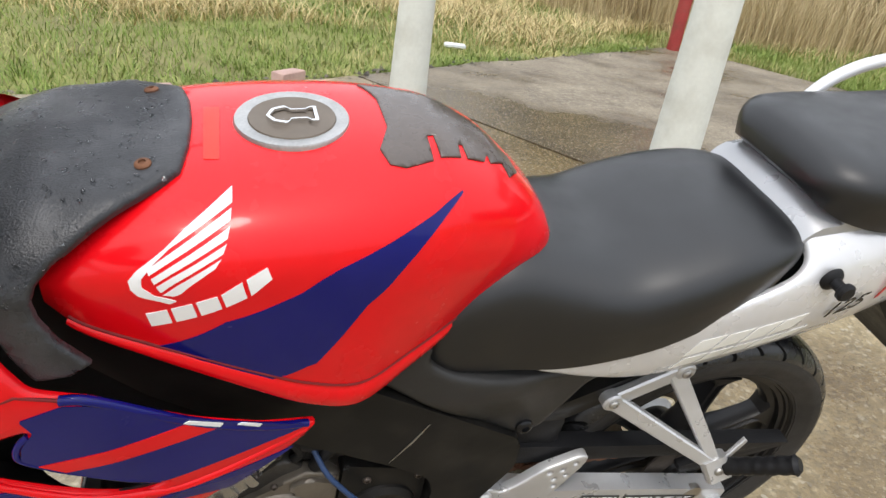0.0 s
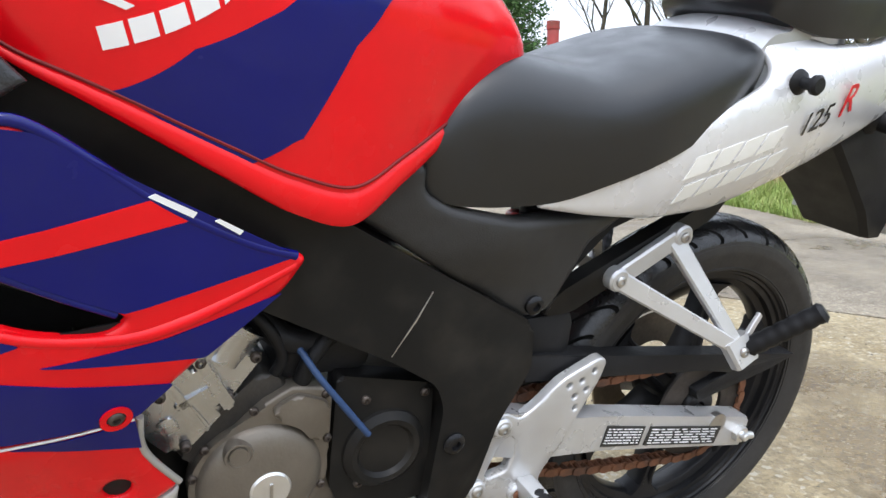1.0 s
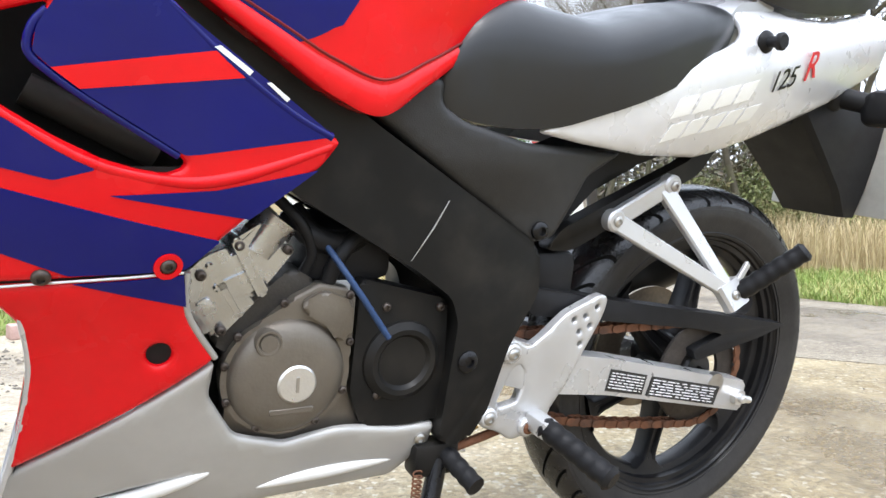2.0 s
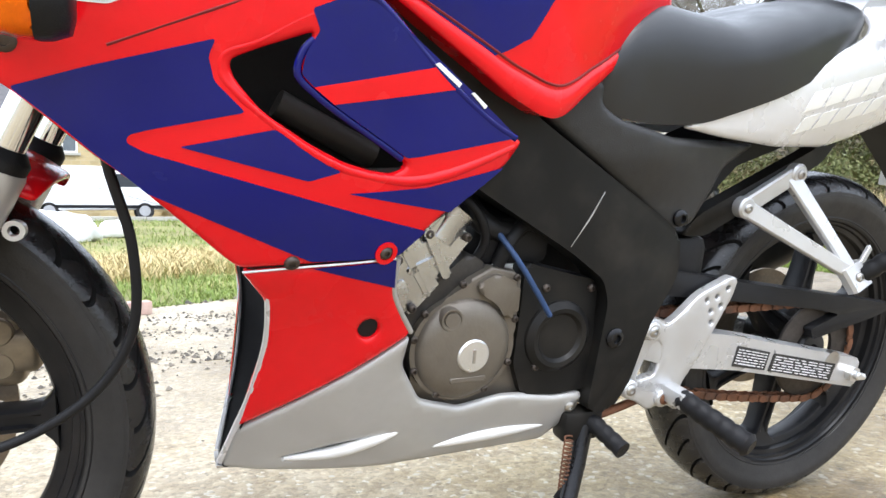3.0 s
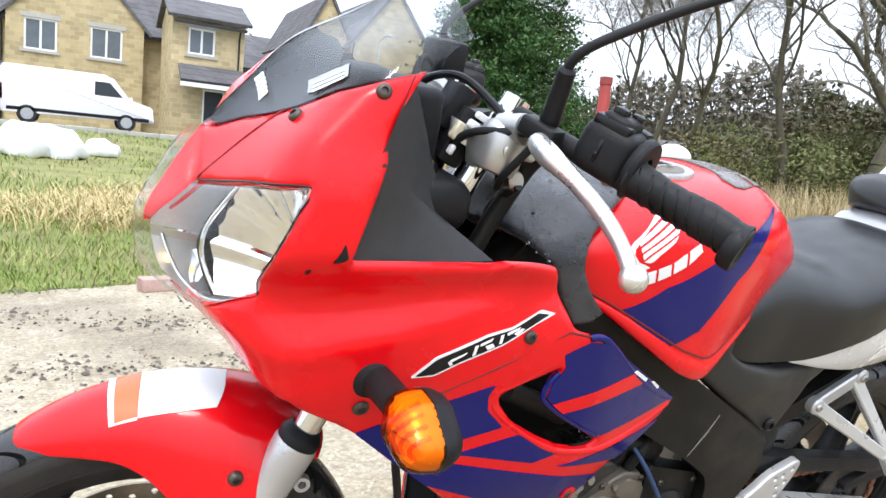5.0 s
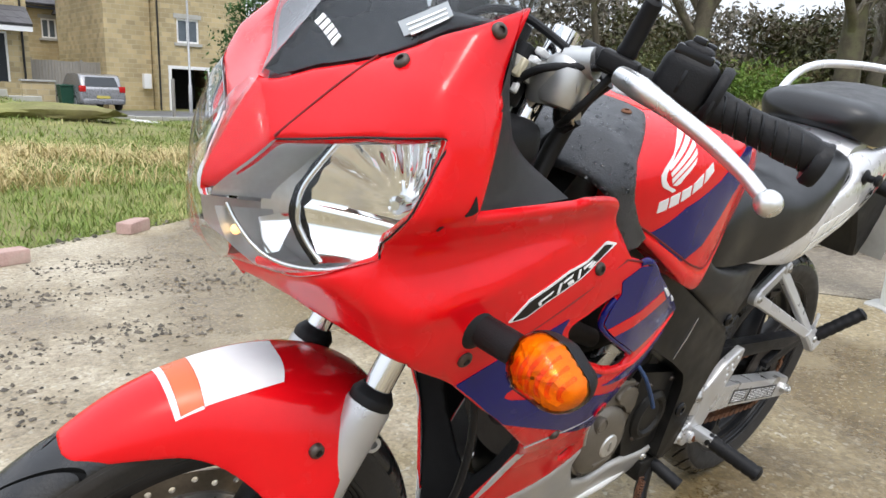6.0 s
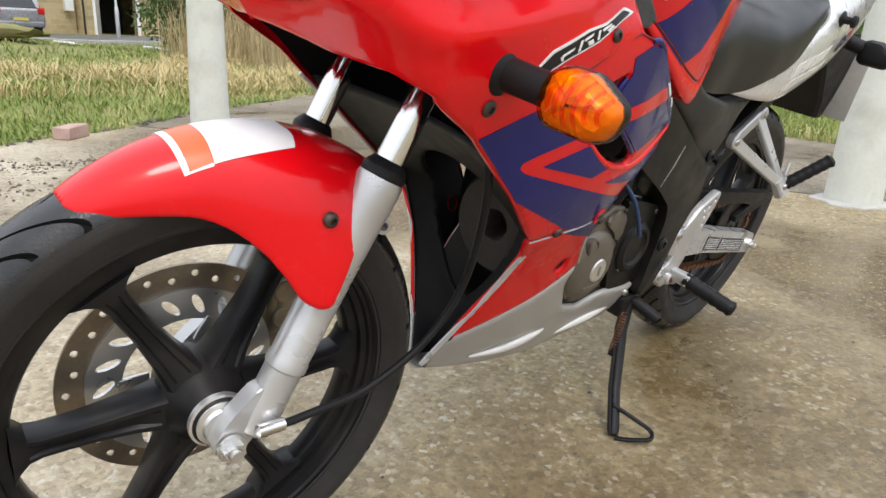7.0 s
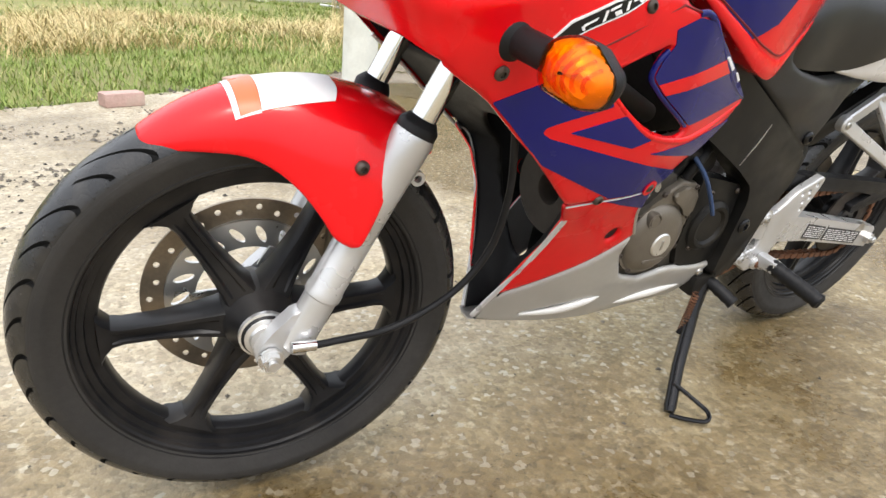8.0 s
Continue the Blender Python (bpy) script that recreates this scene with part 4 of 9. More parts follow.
def long_house(x0, x1, y0, z0, eave, ridge, depth, windows, doors, label, rz=0.0, chimney=None):
    """Ridge along the front."""
    h = thing("house", pose(0, 0, 0), label, "house")
    gable_wall(h, x0, x1, y0, z0, eave, None, 0, list(windows) + list(doors))
    side_walls(h, x0, x1, y0, y0 + depth, z0, eave)
    ym, s = y0 + depth / 2, (ridge - eave) / (depth / 2)
    roof_slope(h, (x0 - 0.25, y0 - 0.4, eave - 0.4 * s), (x1 + 0.25, y0 - 0.4, eave - 0.4 * s), (x1 + 0.25, ym, ridge), (x0 - 0.25, ym, ridge))
    roof_slope(h, (x0 - 0.25, y0 + depth + 0.4, eave - 0.4 * s), (x1 + 0.25, y0 + depth + 0.4, eave - 0.4 * s), (x1 + 0.25, ym, ridge), (x0 - 0.25, ym, ridge))
    for x in (x0, x1 - 0.3):
        bm = bmesh.new()
        a = [bm.verts.new(q) for q in ((x, y0 + 0.1, eave), (x, y0 + depth - 0.1, eave), (x, ym, ridge - 0.05))]
        b = [bm.verts.new(v.co + Vector((0.3, 0, 0))) for v in a]
        bm.faces.new(a)
        bm.faces.new(b)
        for i in range(3):
            bm.faces.new((a[i], a[(i + 1) % 3], b[(i + 1) % 3], b[i]))
        part("gable", bm, STONE, h, smooth=False)
    eaves(h, x0, x1, y0 - 0.1, eave - 0.3)
    for w in windows:
        add_window(h, *w, y0)
    for d in doors:
        add_door(h, *d, y0)
    if chimney:
        bm = bmesh.new()
        box(bm, (chimney - 0.35, ym - 0.3, ridge - 0.5), (chimney + 0.35, ym + 0.3, ridge + 1.0))
        part("chimney", bm, STONE, h, smooth=False)
    return h


def gable_house(x0, x1, y0, z0, eave, peak, xp, depth, windows, doors, label, openings=()):
    """Gable end to the front."""
    h = thing("house", pose(0, 0, 0), label, "house")
    gable_wall(h, x0, x1, y0, z0, eave, peak, xp, list(windows) + list(doors) + list(openings))
    side_walls(h, x0, x1, y0, y0 + depth, z0, eave)
    for x, s in ((x0, -1), (x1, 1)):
        k = (peak - eave) / abs(xp - x)
        roof_slope(h, (x + s * 0.3, y0 - 0.12, eave - 0.3 * k), (x + s * 0.3, y0 + depth, eave - 0.3 * k), (xp, y0 + depth, peak), (xp, y0 - 0.12, peak))
    for w in windows:
        add_window(h, *w, y0)
    for d in doors:
        add_door(h, *d, y0)
    return h


def porch(h, x0, x1, y, z):
    roof_slope(h, (x0, y - 1.1, z), (x1, y - 1.1, z), (x1, y - 0.01, z + 0.75), (x0, y - 0.01, z + 0.75), "porch_roof")
    bm = bmesh.new()
    box(bm, (x0, y - 1.12, z - 0.2), (x1, y - 0.95, z - 0.005))
    part("fascia", bm, UPVC, h, "white fascia board", smooth=False)


h1 = long_house(-6.4, 5.0, 39.6, 0.3, 5.6, 9.0, 8, [(-4.65, -3.95, 3.95, 5.3)], [(-4.85, -3.9, 0.5, 2.3)], "yellow stone house with a grey slate roof")
porch(h1, -6.3, -3.05, 39.6, 2.35)
drain(h1, -3.15, 39.6, 0.3, 5.2)
gable_house(-2.95, 3.1, 38.9, 0.3, 5.6, 8.8, 0.25, 4.0, [(-2.2, -0.8, 3.9, 5.4), (0.65, 2.1, 3.9, 5.4)], [], "projecting yellow stone gable of a house with white windows")
h3 = long_house(3.9, 7.15, 34.0, -0.5, 6.0, 7.0, 4.5, [(4.6, 5.8, 4.3, 5.5)], [(5.35, 6.35, 0.7, 2.75)], "yellow stone house with a dark front door and porch")
porch(h3, 4.2, 7.1, 34.0, 2.95)
drain(h3, 6.9, 34.0, -0.4, 5.6)
h2 = gable_house(10.4, 12.5, 34.6, -0.6, 6.3, 8.3, 11.45, 8, [], [], "plain yellow stone gable wall of a house")
h2b = gable_house(12.55, 17.2, 34.0, -0.6, 6.0, 9.0, 14.9, 8.5, [(13.55, 14.65, 2.85, 4.0)], [], "yellow stone house with an open garage and slate roof", [(13.2, 15.05, -0.5, 1.6)])
drain(h2b, 12.62, 34.0, -0.5, 6.0)
_bm = bmesh.new()
for _b in (rect(13.05, -0.5, 13.2, 1.75), rect(15.05, -0.5, 15.2, 1.75), rect(13.2, 1.6, 15.05, 1.75)):
    prism(_bm, _b, 33.95, 34.1)
part("garage_frame", _bm, UPVC, h2b, "white garage door frame", smooth=False)
_bm = bmesh.new()
box(_bm, (12.9, 36.5, -0.5), (15.4, 36.6, 1.9))
box(_bm, (12.9, 34.35, 1.75), (15.4, 36.5, 1.85))
part("garage_inside", _bm, CAVE, h2b, "dark garage interior", smooth=False)
_bm = bmesh.new()
box(_bm, (12.0, 34.3, 0.6), (12.35, 34.6, 1.3), 0.01)
part("meter_box", _bm, UPVC, h2, "white meter box", smooth=False)
long_house(5.4, 8.6, 52, -0.5, 4.4, 6.8, 8, [(6.2, 7.2, 2.6, 3.6)], [], "far yellow stone house with a grey roof")
long_house(8.9, 13.2, 46, -0.5, 5.2, 7.6, 8, [(10.4, 11.2, 3.2, 4.3)], [], "yellow stone house with grey roof behind the fence")
gable_house(11.4, 13.8, 44, -0.5, 5.2, 8.0, 12.6, 3, [(12.3, 12.9, 3.2, 4.3)], [], "narrow yellow stone gable behind the fence")
for _x0, _x1, _y in ((74, 80, 71.0), (82, 91, 65.0), (86, 92, 56.0)):
    long_house(_x0, _x1, _y, -0.3, 4.1, 5.8, 7, [(_x0 + 0.8, _x0 + 1.9, 2.8, 3.9), (_x0 + 3.2, _x0 + 4.3, 2.8, 3.9), (_x0 + 0.8, _x0 + 1.9, 0.6, 1.8)], [(_x0 + 3.3, _x0 + 4.2, -0.3, 1.75)], "far stone house seen through the trees", chimney=_x0 + 1.0)


# ---------------- road, kerbs, fence, low wall ----------------
road = grid_ground("road", np.linspace(-40, 40, 81), np.linspace(24.0, 31.5, 9), 0.03, ASPHALT)
tagged(road, "grey asphalt estate road", "road", kind="structure")
_rr = random.Random(4)
kerb = thing("kerb", pose(0, 0, 0), "pale concrete kerb along the road", "kerb", kind="structure")
for _k in range(34):
    _x = -14 + _k * 0.915
    _bm = bmesh.new()
    _z = float(land(_x, 23.9))
    box(_bm, (_x, 23.8, _z - 0.1), (_x + 0.905, 23.95, _z + 0.13), 0.015, 1)
    part("kerb_stone", _bm, KERB, kerb, smooth=False)
fence = thing("timber_fence", pose(0, 0, 0), "weathered grey close-boarded timber fence", "fence")
for _k in range(34):
    _bm = bmesh.new()
    _x = 7.4 + _k * 0.128
    box(_bm, (_x, 35.5 + 0.01 * (_k % 2), -0.4), (_x + 0.12, 35.53 + 0.01 * (_k % 2), 1.72 + _rr.uniform(-0.02, 0.02)))
    part("board", _bm, TIMBER, fence, smooth=False)
for _x in (7.4, 9.5, 11.65):
    _bm = bmesh.new()
    box(_bm, (_x, 35.42, -0.4), (_x + 0.1, 35.49, 1.8))
    part("post", _bm, TIMBER, fence, smooth=False)
lw = thing("low_wall", pose(0, 0, 0), "low yellow stone garden wall", "wall")
_bm = bmesh.new()
box(_bm, (6.3, 31.8, -0.5), (7.5, 32.1, 0.75))
part("wall", _bm, STONE, lw, smooth=False)
_bm = bmesh.new()
box(_bm, (6.26, 31.74, 0.752), (7.54, 32.16, 0.83), 0.01, 1)
part("coping", _bm, KERB, lw, smooth=False)
bin_ = thing("wheelie_bin", pose(7.85, 31.6, float(land(7.85, 31.6)) + 0.03), "dark green plastic wheelie bin", "bin")
_bm = bmesh.new()
loft(_bm, [[(-a, -a, z), (a, -a, z), (a, a, z), (-a, a, z)] for a, z in ((0.22, 0.08), (0.29, 0.95))])
part("tub", _bm, BINP, bin_, smooth=False)
_bm = bmesh.new()
box(_bm, (-0.31, -0.33, 0.955), (0.31, 0.31, 1.03), 0.02, 1)
part("lid", _bm, BINP, bin_, smooth=False)
for _s in (-1, 1):
    _bm = bmesh.new()
    disc(_bm, (_s * 0.22, 0.22, 0.1), 0.1, 0.05, (_s, 0, 0), 16)
    part("wheel", _bm, RUBBER, bin_)
lamp = thing("street_lamp", pose(12.25, 29.5, float(land(12.25, 29.5))), "slim grey steel street lamp column", "street lamp")
part("column", tube_bm([(0, 0, -0.1), (0, 0, 1.2), (0, 0, 1.25), (0, 0, 6.0)], [0.08, 0.08, 0.05, 0.04], 10), RAIL, lamp)
part("arm", tube_bm([(0, 0, 5.95), (0, -0.3, 6.1), (0, -0.8, 6.15)], 0.03, 8), RAIL, lamp)
_bm = bmesh.new()
box(_bm, (-0.12, -1.3, 6.1), (0.12, -0.75, 6.2), 0.03, 2)
part("lantern", _bm, RAIL, lamp)
stake = thing("marker_stake", pose(9.75, 25.0, float(land(9.75, 25.0))), "pale timber marker stake", "post")
_bm = bmesh.new()
box(_bm, (-0.05, -0.05, -0.1), (0.05, 0.05, 1.45), 0.01, 1)
part("stake", _bm, TIMBER, stake)


# ---------------- vehicles ----------------
def vehicle(name, m, prof, cabin, w, paint, wheels, wr, label, cat, rear_glass, lamps, plate):
    """prof is the side outline of the body, cabin that of the glasshouse; x runs from the rear to the front."""
    v = thing(name, m, label, cat)
    bm = bmesh.new()
    prism(bm, round_outline(prof, 0.1, 3), -w / 2, w / 2, 0.09, 3)
    body = part("body", bm, paint, v)
    bm = bmesh.new()
    prism(bm, round_outline(cabin, 0.08, 3), -w / 2 + 0.1, w / 2 - 0.1, 0.1, 3)
    part("roof", bm, paint, v)
    for s in (-1, 1):
        for x in wheels:
            bm = bmesh.new()
            disc(bm, (x, s * (w / 2 - 0.17), wr), wr, 0.18, (0, s, 0), 28, 0.03)
            t = part("wheel", bm, RUBBER, v)
            bm = bmesh.new()
            disc(bm, (x, s * (w / 2 + 0.005), wr), wr * 0.62, 0.014, (0, s, 0), 20, 0.006)
            part("rim", bm, RAIL, t, "alloy wheel rim")
    (xa, za), (xb, zb) = rear_glass
    bm = bmesh.new()
    loft(bm, [[(xa - d, -w / 2 + 0.24, za), (xa - d, w / 2 - 0.24, za), (xb - d, w / 2 - 0.32, zb), (xb - d, -w / 2 + 0.32, zb)] for d in (0.02, -0.05)])
    part("rear_window", bm, CARG, v, smooth=False)
    for s in (-1, 1):
        x0, z0, x1, z1 = lamps
        bm = bmesh.new()
        box(bm, (x0, s * (w / 2 - 0.12) - 0.12, z0), (x1, s * (w / 2 - 0.12) + 0.125, z1), 0.03, 2)
        part("tail_lamp", bm, TAILR, v, "red tail lamp")
    bm = bmesh.new()
    box(bm, (plate[0] - 0.02, -0.26, plate[1]), (plate[0], 0.26, plate[1] + 0.11))
    part("number_plate", bm, mat("yellow_plate", (0.6, 0.5, 0.12), 0.5), v, "plain yellow plate", smooth=False)
    return v


_hatch = [(0.0, 0.35), (0.05, 0.95), (0.3, 1.0), (3.0, 0.98), (4.0, 0.78), (4.25, 0.55), (4.25, 0.25), (0.1, 0.25)]
_hcab = [(0.12, 0.9), (0.45, 1.42), (1.0, 1.5), (2.2, 1.46), (3.1, 0.92)]
car = vehicle("parked_car", pose(8.95, 30.4, float(land(8.95, 30.4)) + 0.03, 0, 0, 90), _hatch, _hcab, 1.78, CARP, (0.75, 3.35), 0.31, "silver hatchback car parked before the fence", "car", ((0.16, 0.98), (0.42, 1.36)), (0.0, 0.75, 0.22, 1.0), (0.0, 0.5))
_bm = bmesh.new()
box(_bm, (-0.04, -0.8, 0.26), (0.16, 0.8, 0.48), 0.05, 2)
part("bumper", _bm, CARP, car)
car2 = vehicle("parked_car", pose(-2.4, 27.0, float(land(-3, 27)) + 0.03, 0, 0, 180), _hatch, _hcab, 1.78, CARP, (0.75, 3.35), 0.31, "silver car parked on the road", "car", ((0.16, 0.98), (0.42, 1.36)), (0.0, 0.75, 0.22, 1.0), (0.0, 0.5))
for _o in ([(0.75, 0.98), (1.0, 1.36), (1.56, 1.36), (1.56, 0.98)], [(1.64, 0.98), (1.64, 1.36), (2.1, 1.36), (2.75, 0.98)]):
    for _y in (-0.815, 0.795):
        _bm = bmesh.new()
        prism(_bm, _o, _y, _y + 0.02)
        part("side_window", _bm, CARG, car2, smooth=False)
_van = [(0.0, 0.35), (0.0, 1.0), (0.02, 1.95), (3.6, 1.95), (4.2, 1.2), (5.0, 0.98), (5.1, 0.4), (0.1, 0.35)]
_vcab = [(0.03, 1.6), (0.06, 2.03), (3.4, 2.03), (3.7, 1.7)]
van = vehicle("parked_van", pose(-2.35, 29.3, float(land(-1, 29)) + 0.03, 0, 0, 0), _van, _vcab, 1.95, VANP, (0.85, 4.1), 0.33, "white panel van parked on the road", "van", ((-0.01, 1.3), (0.02, 1.75)), (-0.03, 0.75, 0.12, 1.35), (-0.01, 0.55))
_bm = bmesh.new()
prism(_bm, [(3.0, 1.25), (3.0, 1.75), (3.5, 1.75), (3.95, 1.25)], -0.985, 0.985)
part("door_window", _bm, CARG, van, smooth=False)
_bm = bmesh.new()
box(_bm, (0.2, -0.985, 0.42), (4.9, 0.985, 0.56), 0.02, 1)
part("side_rubbing_strip", _bm, BLACKP, van)


# ---------------- sacks and rubble on the open ground ----------------
def lump(name, x, y, sx, sy, sz, material, seed, label, cat, group=""):
    rr = random.Random(seed)
    bm = bmesh.new()
    bmesh.ops.create_icosphere(bm, subdivisions=3, radius=1.0)
    ph = [rr.uniform(0, 6) for _ in range(6)]
    for v in bm.verts:
        c = v.co.normalized()
        k = 1 + 0.12 * math.sin(3 * c.x + ph[0] + 2 * c.y) + 0.1 * math.sin(5 * c.y + ph[1] + 4 * c.z) + 0.05 * math.sin(9 * c.x + ph[2]) + rr.uniform(-0.02, 0.02)
        v.co = Vector((c.x * sx * k, c.y * sy * k, max(c.z, -0.35) * sz * k))
    ob = finish(name, bm, material)
    ob.matrix_world = pose(x, y, float(land(x, y)) + sz * 0.3)
    return tagged(ob, label, cat, group)


for _i, (_x, _y, _s, _h) in enumerate(((-0.9, 14.0, 0.5, 0.42), (-0.2, 14.3, 0.45, 0.35), (-1.7, 14.6, 0.4, 0.3), (0.5, 15.2, 0.35, 0.25), (-0.5, 15.6, 0.5, 0.4))):
    lump("rubble_sack", _x, _y, _s, _s * 0.7, _h, BAGM, 80 + _i, "slumped white plastic rubble sack on the grass", "sack", "rubble sacks")
lump("mound", -3.6, 16.5, 1.8, 1.0, 0.6, RUBBLE, 90, "low heap of grey rubble and soil", "heap")
lump("mound", 3.6, 15.5, 1.5, 0.9, 0.2, EARTH, 92, "flat heap of bare brown soil", "heap")


def scrap(x, y, w, d, rz, label):
    bm = bmesh.new()
    box(bm, (-w / 2, -d / 2, 0), (w / 2, d / 2, 0.04), 0.01, 1)
    ob = finish("litter", bm, BAGM)
    ob.matrix_world = pose(x, y, float(land(x, y)) + 0.03, 8, 5, rz)
    tagged(ob, label, "litter", "litter on the grass")


for _x, _y, _w, _d, _rz in ((6.0, 17.5, 0.5, 0.25, 10), (8.0, 17.0, 0.7, 0.1, -12), (6.9, 19, 0.2, 0.15, 30), (8.0, 13.5, 0.14, 0.1, 0), (-0.62, 4.2, 0.08, 0.04, 30), (2.75, 5.0, 0.22, 0.05, 15)):
    scrap(_x, _y, _w, _d, _rz, "pale scrap of litter lying in the grass")

# ---------------- the motorcycle ----------------
LEAN = pose(0, 0, 0, 0, 0, -1.5) @ pose(0, 0, 0, 11.25) @ Matrix.Translation((0, -0.007, 0))
bike = thing("motorcycle", LEAN, "red, blue and silver sports motorcycle leaning on its side stand", "motorcycle")
HEAD_AXIS = Vector((0.4226, 0, 0.9063))
HEAD_AT = Vector((0.058, 0, 0.30))
STEER = Matrix.Translation(HEAD_AT) @ Matrix.Rotation(radians(-7.0), 4, HEAD_AXIS) @ Matrix.Translation(-HEAD_AT)


def turned(bm):
    """Turns a part of the front end with the handlebar."""
    bmesh.ops.transform(bm, matrix=STEER, verts=bm.verts)
    return bm


def bolt(parent, at, r=0.007, axis=(0, -1, 0), material=None, h=0.005, name="bolt", label=""):
    """A button-head screw with a socket."""
    bm = bmesh.new()
    ax = Vector(axis).normalized()
    u = ax.orthogonal().normalized()
    w = ax.cross(u)
    c = Vector(at)
    rings = []
    for q, hh in ((1.0, -0.002), (1.0, h * 0.4), (0.8, h * 0.85), (0.5, h), (0.45, h), (0.42, h * 0.35), (0.02, h * 0.35)):
        rings.append([c + ax * hh + (u * math.cos(t) + w * math.sin(t)) * r * q for t in [2 * math.pi * k / 14 for k in range(14)]])
    loft(bm, rings)
    return part(name, bm, material or STEEL, parent, label)


def tyre_mesh(cx, cz, R, w, rim_r, pitch=17):
    """A tyre with long sweeping grooves cut into its crown and a bead that meets the rim. The mesh follows the grooves, which gives them clean walls."""
    bm = bmesh.new()
    angs = np.r_[-132, -124, -116, -108, -102, -98, -92, -84, -79, -76, np.linspace(-72, 72, 37), 76, 79, 84, 92, 98, 102, 108, 116, 124, 132]
    cols = (0.0, 0.08, 0.16, 0.245, 0.262, 0.270, 0.30, 0.330, 0.338, 0.355, 0.44, 0.52, 0.60, 0.68, 0.745, 0.762, 0.770, 0.80, 0.830, 0.838, 0.855, 0.93)
    rows = []
    hgt = (R - rim_r) * 0.5
    for i in range(pitch):
        for c in cols:
            row = []
            for g in angs:
                t = radians(g)
                s = min(abs(g) / 72, 1.0)
                a = 2 * math.pi / pitch * (i + c - 1.15 * s ** 0.8 + 0.35 * s ** 4)
                rr = R - hgt + hgt * math.cos(t) * (1.0 if abs(g) < 90 else 0.95)
                yy = w * math.copysign(min(1.0, abs(math.sin(t)) ** 0.85), math.sin(t))
                if abs(g) > 98:
                    k = (abs(g) - 98) / 34
                    r1, y1 = rim_r + 0.004, math.copysign(w * 0.80, g)
                    rr, yy = rr * (1 - k) + r1 * k, yy * (1 - k) + y1 * k
                main, short = ((0.30, 0.80) if g < 0 else (0.80, 0.30))
                groove = (abs(c - main) < 0.034 and 0.06 < s < 0.97) or (abs(c - short) < 0.034 and 0.36 < s < 0.84)
                if groove and abs(g) < 70:
                    rr -= 0.0065
                if 72 < abs(g) < 80:
                    rr -= 0.0016 * (1 if abs(g) < 78 else 0)
                if abs(abs(g) - 102) < 1:
                    rr += 0.0016
                row.append(bm.verts.new((cx + rr * math.cos(a), yy, cz + rr * math.sin(a))))
            rows.append(row)
    low = [[abs((v.co.x - cx) ** 2 + (v.co.z - cz) ** 2 - (R - hgt + hgt * math.cos(radians(g)) - 0.0065) ** 2) < 1e-6 and abs(g) < 70 for v, g in zip(row, angs)] for row in rows]
    for p, q, lp, lq in zip(rows, rows[1:] + rows[:1], low, low[1:] + low[:1]):
        for k in range(len(angs) - 1):
            cut = lp[k] or lp[k + 1] or lq[k] or lq[k + 1]
            bm.faces.new((p[k], p[k + 1], q[k + 1], q[k])).material_index = 2 if cut else 1 if abs(angs[k] + angs[k + 1]) < 146 else 0
    return bm


def spoke_mesh(c, a, rim_r, channel=True):
    d, s = Vector((math.cos(a), 0, math.sin(a))), Vector((-math.sin(a), 0, math.cos(a)))
    bm = bmesh.new()
    rings = []
    for r, hw, hy in ((0.030, 0.024, 0.028), (0.05, 0.021, 0.025), (0.075, 0.017, 0.021), (0.12, 0.0130, 0.018), (rim_r - 0.055, 0.0130, 0.017), (rim_r - 0.042, 0.016, 0.0175), (rim_r - 0.033, 0.026, 0.019), (rim_r - 0.027, 0.038, 0.021)):
        dent = 0.006 if channel and 0.07 < r < rim_r - 0.05 else 0.0
        o = [(-hw, -hy * 0.7), (-hw * 0.8, -hy), (-hw * 0.5, -hy), (-hw * 0.35, -hy + dent), (hw * 0.35, -hy + dent), (hw * 0.5, -hy), (hw * 0.8, -hy), (hw, -hy * 0.7), (hw, hy * 0.7), (hw * 0.8, hy), (-hw * 0.8, hy), (-hw, hy * 0.7)]
        rings.append([c + d * r + s * u + Vector((0, v, 0)) for u, v in o])
    loft(bm, rings)
    return bm


